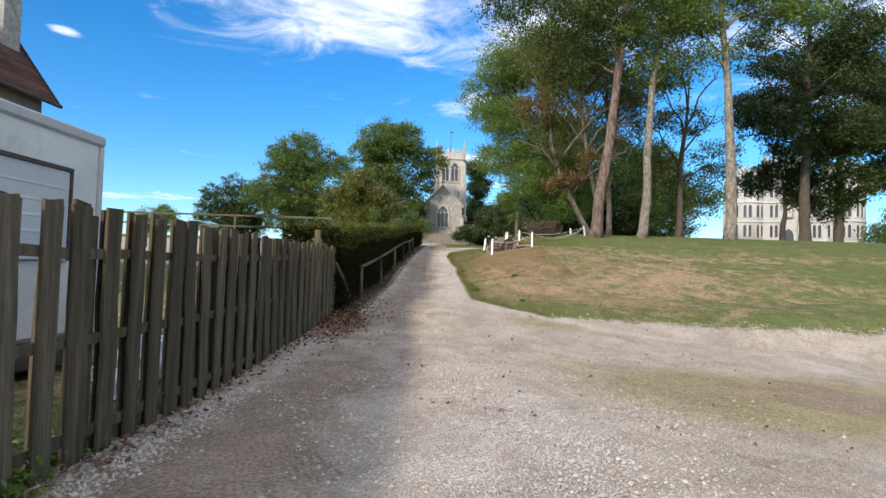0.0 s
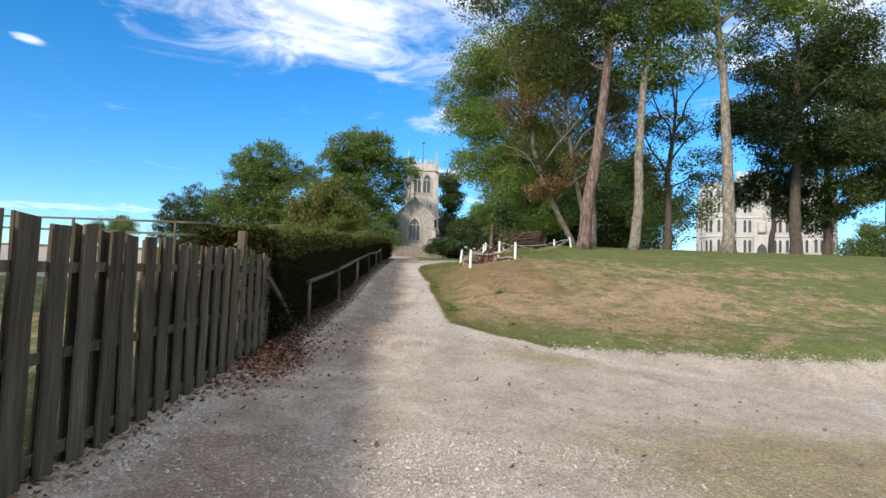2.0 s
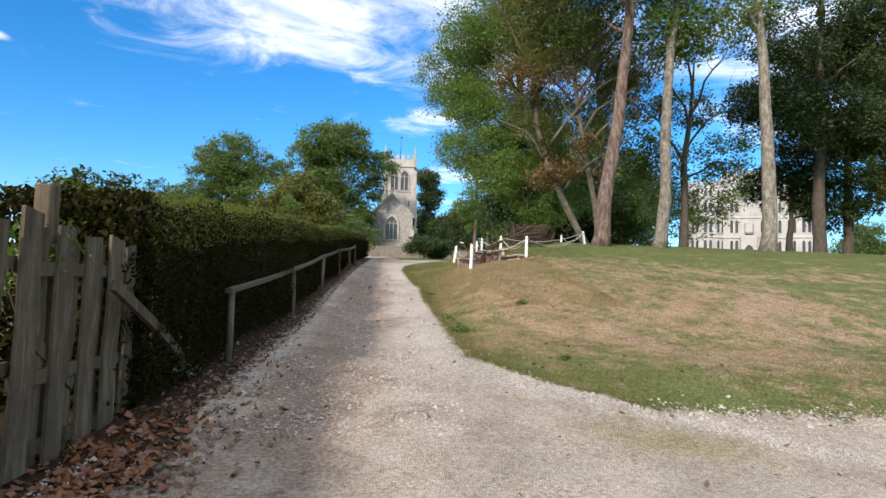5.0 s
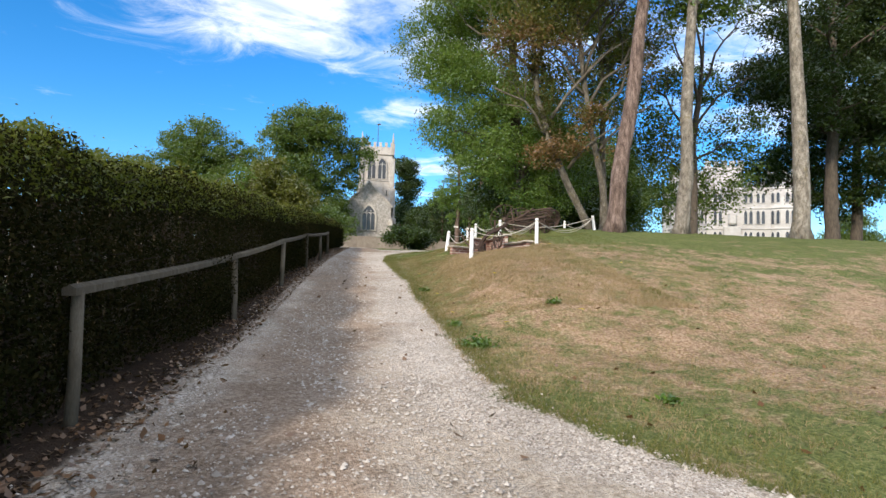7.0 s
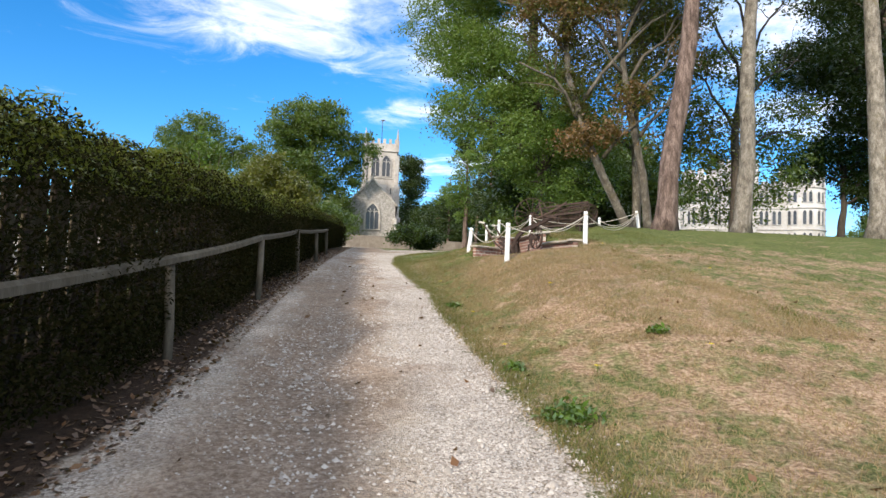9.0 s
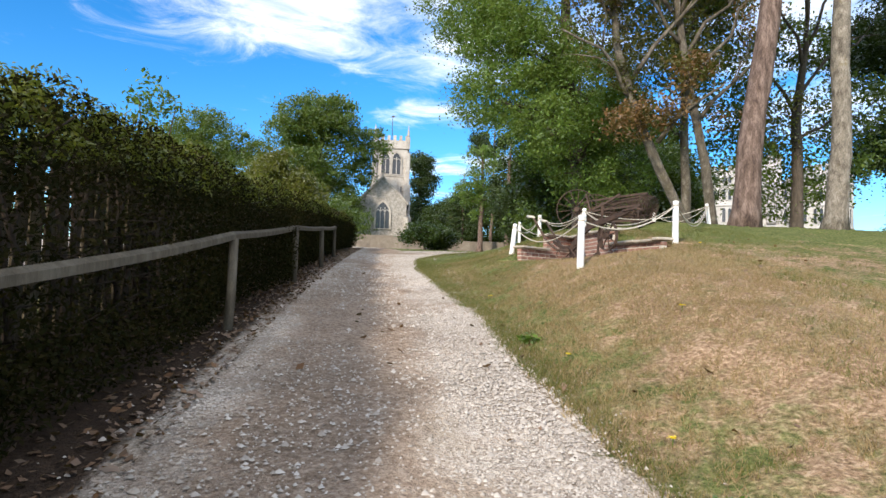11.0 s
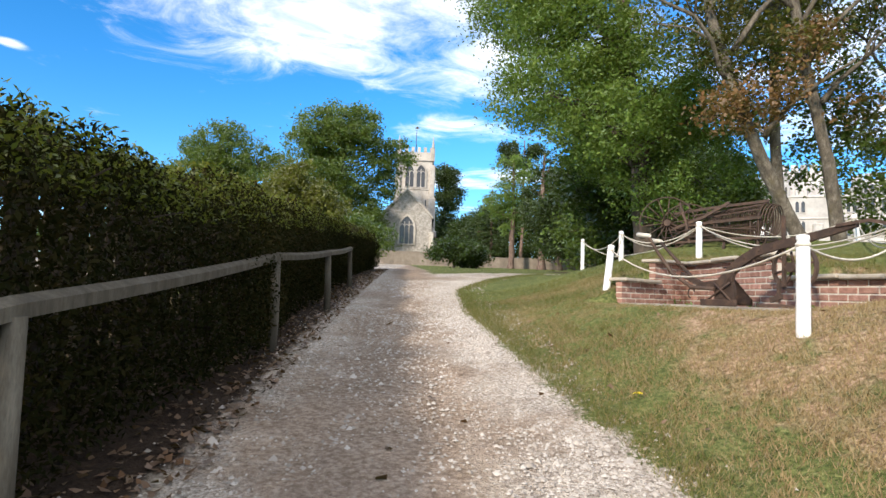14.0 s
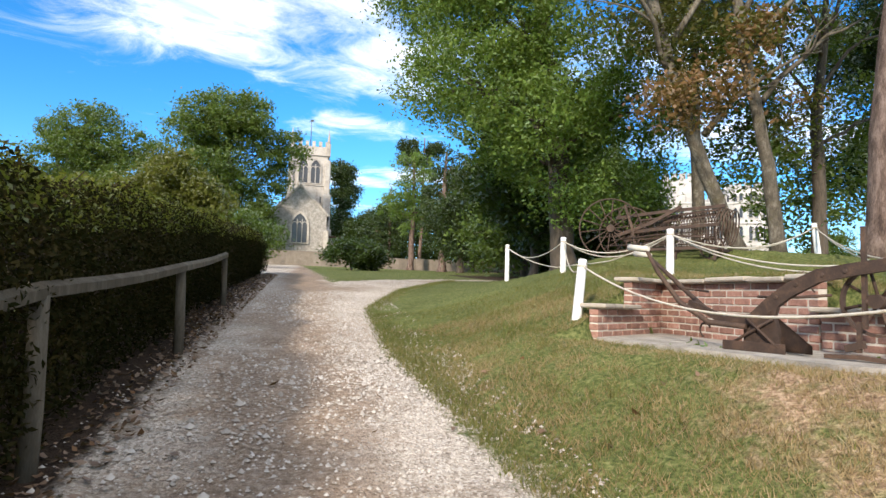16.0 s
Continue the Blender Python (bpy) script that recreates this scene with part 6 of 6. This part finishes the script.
def build_plough():
    # local x runs along the plough, z up from the paving
    z = BAY_Z + 0.03
    pl = thing("plough", (3.05, 29.36, z), "rusty iron horse plough with curved beam and wheel", "plough", rz=-72)
    Z = lambda v: v - z
    beam = [(-0.30, 0, Z(2.60)), (0.10, 0, Z(2.46)), (0.38, 0, Z(2.48)), (0.55, 0, Z(2.60)), (0.72, 0, Z(2.71)), (0.98, 0, Z(2.82)), (1.25, 0, Z(2.86)), (1.5, 0, Z(2.89)), (1.9, 0, Z(2.95)), (2.2, 0, Z(3.0))]
    part("beam", bar(beam, [0.05, 0.07, 0.09, 0.11, 0.11, 0.10, 0.09, 0.085, 0.07, 0.05], 0.045), "rust", pl)
    part("hitch", bar([(2.0, -0.03, Z(3.0)), (2.35, -0.03, Z(3.02)), (2.5, 0.0, Z(2.98))], 0.03, 0.02), "rust", pl)
    for side, tip in ((0.10, (-1.1, Z(3.09))), (-0.16, (-0.56, Z(3.09)))):
        x1, z1 = tip
        h = [(0.35, side * 0.3, Z(2.42)), (0.0, side * 0.6, Z(2.44)), (-0.28, side, Z(2.60)), ((x1 - 0.28) / 2 - 0.05, side * 1.6, (Z(2.66) + z1) / 2), (x1 + 0.06, side * 2.2, z1 - 0.05)]
        part("handle", tube(h, [0.022, 0.024, 0.024, 0.022, 0.018], 8), "rust", pl)
        part("grip", tube([(x1 + 0.08, side * 2.2, z1 - 0.035), (x1 - 0.16, side * 2.3, z1 - 0.01)], [0.022, 0.03], 8), "grip_wood", pl, "bleached wooden grip")
    part("cross_stay", tube([(-0.2, -0.2, Z(2.72)), (-0.2, 0.14, Z(2.70))], 0.011, 6), "rust", pl)
    part("hook", tube(arc((-0.12, 0, 0.14), 0.06, 0.4, 4.4, 10, (1, 0, 0), (0, 0, 1)), 0.009, 6), "rust", pl)
    # share and mouldboard
    bm = bmesh.new()
    grid = []
    for i in range(9):
        f = i / 8
        row = []
        for k in range(6):
            g = k / 5
            x = 0.42 + f * 0.52 - 0.10 * g * (1 - f)
            zz = 0.015 + g * (0.36 - 0.30 * f)
            y = -0.04 + 0.16 * (1 - f) * (0.3 + g * g) * 1.2
            row.append(bm.verts.new((x, y, zz)))
        grid.append(row)
    for r0, r1 in zip(grid, grid[1:]):
        for k in range(5):
            f = bm.faces.new((r0[k], r1[k], r1[k + 1], r0[k + 1]))
            f.smooth = True
    bmesh.ops.solidify(bm, geom=bm.faces[:], thickness=0.012)
    part("mouldboard", bm, "rust", pl)
    part("landside", box((0.12, -0.07, 0.0), (0.72, -0.045, 0.075), 0.006), "rust", pl)
    part("frog", flat_plate([(0.30, 0.04), (0.66, 0.02), (0.62, 0.2), (0.56, 0.36), (0.40, 0.30)], 0.05), "rust", pl).matrix_local = pose(0, -0.02, 0)
    part("stay", tube([(0.18, -0.05, 0.04), (0.60, -0.05, 0.26)], 0.012, 6), "rust", pl)
    part("stay", tube([(0.36, -0.06, 0.26), (0.66, -0.06, 0.04)], 0.012, 6), "rust", pl)
    part("standard", bar([(0.5, 0, 0.05), (0.56, 0, 0.30), (0.62, 0, Z(2.68))], 0.09, 0.04), "rust", pl)
    part("skid", bar([(0.30, 0.03, 0.005), (0.30, 0.03, 0.22)], 0.05, 0.03), "rust", pl)
    part("tie_bar", tube([(0.42, 0.02, Z(2.66)), (0.78, 0.02, Z(2.66)), (1.06, 0.03, Z(2.68))], 0.011, 6), "rust", pl)
    part("chain_hook", tube([(0.92, 0, Z(2.80)), (0.90, 0, Z(2.74)), (0.94, 0, Z(2.70))], 0.008, 5), "rust", pl)
    wheel_parts(pl, (1.38, 0.10, Z(2.64)), (1, 0, 0), 0.235, 8)
    part("wheel_stem", bar([(1.31, 0.03, Z(2.45)), (1.31, 0.03, Z(3.16))], 0.035, 0.03), "rust", pl)
    part("axle", tube([(1.31, 0.02, Z(2.64)), (1.38, 0.16, Z(2.64))], 0.018, 8), "rust", pl)
    part("coulter", bar([(1.30, -0.04, 0.06), (1.30, -0.03, Z(2.50))], 0.03, 0.03), "rust", pl)
    part("foot", bar([(1.05, -0.05, 0.02), (1.30, -0.05, 0.03), (1.6, -0.02, 0.012)], 0.03, 0.05), "rust", pl)
    part("slade", bar([(1.2, -0.04, 0.08), (1.34, -0.04, 0.12)], 0.05, 0.04), "rust", pl)
    for x, zz in ((0.62, 2.66), (0.8, 2.755), (1.02, 2.825), (1.2, 2.85)):
        part("bolt", tube([(x, -0.035, Z(zz)), (x, 0.035, Z(zz))], 0.016, 6), "rust", pl)
    # a short plough: the frame drawn in along its length, the wheel kept round
    for o in pl.children:
        if o.name.startswith("wheel") and o.children:
            for q in (o, *o.children):
                for v in q.data.vertices:
                    v.co.x -= 0.15 * 1.38
        else:
            for v in o.data.vertices:
                v.co.x *= 0.85


build_plough()

# ---- horse-drawn hay machine behind the bay ----


def build_rake():
    g = ground_at(5.9, 34.2)
    rk = thing("hay_rake", (5.15, 35.1, g), "rusty horse-drawn hay machine with caged tines and spoked wheels", "farm machine", rz=-52.5)
    L, h0, r = 1.85, max(3.30 - g, 0.12), 0.35
    mid = 0.34

    def centre(f):
        """Axis of the cage, rising a little towards its far end."""
        return h0 + r + 0.06 * f

    # hoops of the cage
    for i in range(30):
        f = i / 29
        x = 0.5 + (L - 0.5) * f
        c = centre(f)
        rr = r * (0.82 + 0.18 * f) * random.uniform(0.96, 1.03)
        pts = [(x + 0.03 * math.sin(a), mid + rr * math.cos(a), c + rr * math.sin(a)) for a in (-1.1 + 5.3 * k / 14 for k in range(15))]
        part("tine", tube(pts, 0.0085, 5), "rust", rk)
    # laths that tie the hoops
    for k in range(11):
        a = -0.9 + 4.9 * k / 10
        pts = [(0.42 + (L - 0.40) * f, mid + r * (0.82 + 0.18 * f) * math.cos(a), centre(f) + r * (0.82 + 0.18 * f) * math.sin(a) + random.uniform(-0.006, 0.006)) for f in (0, 0.33, 0.66, 1)]
        part("lath", bar(pts, 0.022, 0.012), "rust", rk)
    # frame beams below and above
    for y, z0, z1 in ((-0.06, 0.02, 0.06), (0.72, 0.02, 0.06), (-0.06, 0.34, 0.44), (0.3, 0.70, 0.80)):
        part("long_bar", bar([(0.0, y, h0 + z0), (L * 0.5, y, h0 + (z0 + z1) / 2 + 0.015), (L + 0.1, y, h0 + z1)], 0.055, 0.04), "rust", rk)
    for x in (0.45, 1.1, 1.75, L + 0.05):
        part("cross_bar", bar([(x, -0.08, h0 + 0.04), (x, 0.74, h0 + 0.05)], 0.05, 0.03), "rust", rk)
        part("upright", bar([(x, -0.07, h0 + 0.03), (x - 0.03, -0.02, h0 + 0.45)], 0.035, 0.02), "rust", rk)
    # curved end bows
    for i in range(5):
        x = L + 0.02 + 0.05 * i
        rr = r * (1.02 - 0.05 * i)
        pts = [(x + 0.05 * math.sin(a), mid + rr * math.cos(a), centre(1) + rr * math.sin(a)) for a in (-1.3 + 5.0 * k / 12 for k in range(13))]
        part("end_bow", tube(pts, 0.012, 6), "rust", rk)
    # seat spring, levers and the drawn-up shafts
    part("shaft", bar([(0.15, -0.1, h0 + 0.30), (0.8, -0.05, h0 + 0.52), (1.3, 0.05, h0 + 0.80)], 0.06, 0.05), "rust", rk)
    part("shaft", bar([(0.1, 0.5, h0 + 0.26), (0.85, 0.45, h0 + 0.55), (1.2, 0.42, h0 + 0.72)], 0.06, 0.05), "rust", rk)
    part("lever", bar([(0.55, -0.12, h0 + 0.0), (0.50, -0.16, h0 + 0.45), (0.36, -0.15, h0 + 0.86)], 0.045, 0.03), "rust", rk)
    part("rod", tube([(0.1, -0.16, h0 + 0.22), (1.0, -0.16, h0 + 0.30), (1.9, -0.14, h0 + 0.20)], 0.014, 6), "rust", rk)
    part("rod", tube([(0.0, -0.2, h0 + 0.12), (1.2, -0.18, h0 + 0.14)], 0.014, 6), "rust", rk)
    # big driving wheels at one end, a small one under the cage
    wheel_parts(rk, (0.10, -0.20, 0.56), (0.86, 0.5, 0), 0.55, 14, 0.022, 0.05, 0.07)
    wheel_parts(rk, (0.0, 0.85, 0.56), (0.86, 0.5, 0), 0.55, 14, 0.022, 0.05, 0.07)
    part("axle", tube([(0.10, -0.24, 0.56), (0.0, 0.9, 0.56)], 0.03, 8), "rust", rk)
    wheel_parts(rk, (1.75, 0.2, 0.20), (1, 0, 0), 0.19, 6)
    for x in (1.2, L):
        part("leg", bar([(x, 0.0, -0.03), (x + 0.02, 0.0, h0 + 0.05)], 0.045, 0.04), "rust", rk)
        part("leg", bar([(x, 0.66, -0.03), (x - 0.03, 0.64, h0 + 0.05)], 0.045, 0.04), "rust", rk)


build_rake()

# ---- leaf litter, stones, grass ----


def noise_2d(x, y):
    """A soft patchy field between 0 and 1."""
    return 0.5 + 0.25 * np.sin(1.7 * x + 1.3 * np.sin(1.1 * y)) * np.cos(1.3 * y + 1.9 * np.sin(0.7 * x)) + 0.25 * np.sin(3.9 * x + 2.1 * y) * np.sin(2.7 * y - 1.4 * x)


def scatter():
    rng = np.random.default_rng(77)

    def lying(x, y, size, wide, mat, name, label, lift=0.012, tilt=0.5, cat="leaves"):
        n = len(x)
        c = np.stack([x, y, land(x, y) + lift + rng.random(n) * lift], -1)
        nrm = np.stack([rng.normal(0, tilt, n), rng.normal(0, tilt, n), np.ones(n)], -1)
        nrm /= np.linalg.norm(nrm, axis=1, keepdims=True)
        a = rng.normal(0, 1, (n, 3))
        u = np.cross(nrm, a); u /= np.linalg.norm(u, axis=1, keepdims=True)
        v = np.cross(nrm, u)
        s = rng.uniform(0.5, 1.4, (n, 1))
        U, V = u * size * s / 2, v * wide * s / 2
        q = np.stack([c - U, c + V, c + U + nrm * size * 0.2, c - V], 1)
        tagged(new(name, poly_soup(name, q, 4, mat)), label, cat, kind="stuff")

    # fallen leaves under the hedge and in a drift at the gate
    n = 5200
    y = rng.uniform(13.0, 45, n); x = -1.22 - np.abs(rng.normal(0, 0.36, n))
    lying(x, y, 0.055, 0.035, "leaf_litter", "fallen_leaves", "dry brown leaves lying under the hedge", 0.008, 0.35)
    n = 950
    lying(rng.normal(-1.5, 0.33, n), rng.normal(13.0, 0.75, n), 0.085, 0.055, "leaf_litter_red", "leaf_drift", "drift of rust-red fallen leaves by the gate")
    n = 600
    lying(rng.normal(-1.3, 0.5, n), rng.normal(13.8, 1.6, n), 0.065, 0.04, "leaf_litter", "leaf_drift", "brown fallen leaves blown over the path")
    n = 420
    lying(rng.uniform(-1.2, 6.5, n), rng.uniform(6, 30, n), 0.07, 0.045, "leaf_litter", "fallen_leaves", "single brown leaves scattered over path and turf")
    n = 500
    lying(rng.normal(-1.9, 0.12, n), rng.uniform(2, 12, n), 0.07, 0.045, "leaf_litter", "fallen_leaves", "dry leaves along the foot of the fence")

    # loose stones: small squashed lumps
    def stones(x, y, size, label):
        n = len(x)
        base = np.array([(1, 0, -0.4), (0, 1, -0.4), (-1, 0, -0.4), (0, -1, -0.4), (0, 0, 0.8)], float)
        tri = np.array([(0, 1, 4), (1, 2, 4), (2, 3, 4), (3, 0, 4)])
        ang = rng.uniform(0, 6.28, n)
        sc = size * rng.lognormal(0, 0.45, n)
        P = base[None] * rng.uniform(0.55, 1.25, (n, 5, 1)) * sc[:, None, None]
        P[..., 2] *= 0.7
        c, s = np.cos(ang)[:, None], np.sin(ang)[:, None]
        X, Y = P[..., 0] * c - P[..., 1] * s, P[..., 0] * s + P[..., 1] * c
        V = np.stack([X + x[:, None], Y + y[:, None], P[..., 2] + (land(x, y) + 0.006)[:, None]], -1).reshape(-1, 3)
        F = (tri[None] + 5 * np.arange(n)[:, None, None]).reshape(-1, 3)
        me = bpy.data.meshes.new("stones")
        me.vertices.add(len(V)); me.vertices.foreach_set("co", V.astype(np.float32).ravel())
        me.loops.add(F.size); me.loops.foreach_set("vertex_index", F.astype(np.int32).ravel())
        me.polygons.add(len(F)); me.polygons.foreach_set("loop_start", np.arange(0, F.size, 3, dtype=np.int32)); me.polygons.foreach_set("loop_total", np.full(len(F), 3, dtype=np.int32))
        me.update(calc_edges=True)
        me.materials.append(MATS["pebble"])
        tagged(new("gravel_stones", me), label, "gravel", kind="stuff")

    n = 26000
    y = 14 + 26 * rng.random(n) ** 1.1
    e = np.interp(y, EDGE_Y, EDGE_X)
    x = e - 0.32 + rng.normal(0, 0.22, n)
    stones(x, y, 0.0095, "pale loose stones along the turf edge")
    n = 26000
    y = 14 + 24 * rng.random(n)
    x = -1.22 + 2.4 * rng.random(n)
    stones(x, y, 0.010, "small gravel stones on the path")
    n = 16000
    x = rng.normal(1.7, 1.3, n); y = 3.2 + 6.5 * rng.random(n)
    stones(x, y, 0.011, "loose white gravel on the forecourt")
    n = 5000
    stones(rng.normal(-1.62, 0.14, n), 3.5 + 10 * rng.random(n), 0.012, "grey gravel along the foot of the fence")
    n = 4000
    x = rng.uniform(3, 14, n)
    stones(x, 15.15 + 0.05 * np.clip(x - 3, 0, 30) + rng.normal(0, 0.22, n), 0.014, "pale loose stones along the turf edge")
    n = 1300
    y = rng.uniform(14, 44, n)
    stones(rng.normal(-1.38, 0.14, n), y, 0.011, "grey stones at the foot of the hedge")

    # grass: short bent blades
    def blades(x, y, h, mat, label):
        n = len(x)
        keep = (gravel_map(x, y) < 0.02 + rng.normal(0, 0.07, n)) & ~in_bay(x, y)
        x, y = x[keep], y[keep]
        n = len(x)
        c = np.stack([x, y, land(x, y) - 0.005], -1)
        a = rng.uniform(0, 6.28, n)
        w = np.stack([np.cos(a), np.sin(a), np.zeros(n)], -1) * 0.0035
        hh = h * rng.uniform(0.4, 1.5, n)
        lean = np.stack([rng.normal(0, 0.6, n), rng.normal(0, 0.6, n), np.ones(n)], -1) * hh[:, None]
        q = np.stack([c - w, c + w, c + lean], 1)
        tagged(new("grass", poly_soup("grass", q, 3, mat)), label, "grass", kind="stuff")

    n = 150000
    y = 14.2 + 20 * rng.random(n)
    e = np.interp(y, EDGE_Y, EDGE_X)
    x = e - 0.1 + 6.5 * rng.random(n) ** 1.6
    d = np.exp(-(((x - 4.2) / 4.5) ** 2 + ((y - 21.5) / 5.0) ** 2)) + 0.7 * np.exp(-(((x - 2.8) / 1.05) ** 2 + ((y - 26.3) / 1.6) ** 2)) + 0.3 * rng.random(n) + 0.5 * (noise_2d(x * 1.7, y * 1.7) - 0.5)
    green = d < 0.55
    blades(x[green], y[green], 0.04, "grass_blade", "short green grass of the bank")
    blades(x[~green], y[~green], 0.035, "grass_dry", "short dry straw-coloured grass")
    n = 130000
    y = 21.5 + 11 * rng.random(n)
    x = np.interp(y, EDGE_Y, EDGE_X) - 0.05 + 4.2 * rng.random(n)
    d = noise_2d(x * 1.1, y * 1.1) + 0.7 * np.exp(-(((x - 2.8) / 1.05) ** 2 + ((y - 26.3) / 1.6) ** 2)) - 0.25 * smooth((y - 27) / 4)
    pick = rng.random(n) * 0.5 + d > 0.5
    blades(x[~pick], y[~pick], 0.045, "grass_blade", "short green grass round the bay")
    blades(x[pick], y[pick], 0.04, "grass_dry", "short dry straw-coloured grass")
    n = 26000
    y = 15 + 30 * rng.random(n)
    x = np.interp(y, EDGE_Y, EDGE_X) + np.abs(rng.normal(0, 0.16, n)) - 0.04
    blades(x, y, 0.06, "grass_blade", "longer grass along the path edge")
    n = 9000
    x = rng.uniform(-2.35, -1.85, n); y = rng.uniform(1, 14, n)
    c = np.stack([x, y], -1)
    blades(np.where(x < -2.06, x, x - 0.3), y, 0.14, "grass_blade", "tufts of grass along the fence foot")

    # broad-leaved weeds and dandelions
    spots = [(1.60, 19.8, 0.2, 60), (1.50, 21.2, 0.1, 22), (1.25, 24.2, 0.10, 20), (3.1, 21.6, 0.12, 20), (3.45, 28.9, 0.14, 26), (3.65, 28.4, 0.13, 24), (2.9, 17.4, 0.1, 16), (-2.15, 4.3, 0.3, 90), (-2.2, 4.9, 0.22, 60), (-1.95, 3.9, 0.2, 50), (2.95, 29.5, 0.16, 24)]
    for i, (x, y, r, k) in enumerate(spots):
        g = ground_at(x, y)
        wd = thing("weed", (x, y, g), "low bright green broad-leaved weed in the turf", "weed", "weeds")
        c = np.stack([rng.normal(0, r * 0.5, k * 4), rng.normal(0, r * 0.5, k * 4), 0.015 + np.abs(rng.normal(0, r * 0.32, k * 4))], -1)
        part("leaves", poly_soup("leaves", leaf_quads(rng, c, 0.07, 0.03, 0.6), 4, "weed"), None, wd)
    for x, y in ((1.45, 23.55), (2.2, 20.9), (3.4, 21.1), (3.1, 29.35), (4.75, 27.6), (1.3, 26.6), (2.6, 23.9), (1.55, 21.9), (5.6, 25.0)):
        g = ground_at(x, y)
        fl = thing("dandelion", (x, y, g), "yellow dandelion flower on a short stalk", "flower", "dandelions")
        part("stalk", tube([(0, 0, 0), (0.005, 0, 0.06)], 0.003, 5), "weed", fl)
        k = 40
        c = np.stack([rng.normal(0, 0.012, k), rng.normal(0, 0.012, k), 0.062 + rng.random(k) * 0.008], -1)
        part("petals", poly_soup("petals", leaf_quads(rng, c, 0.022, 0.008, 2), 4, "dandelion"), None, fl)


scatter()
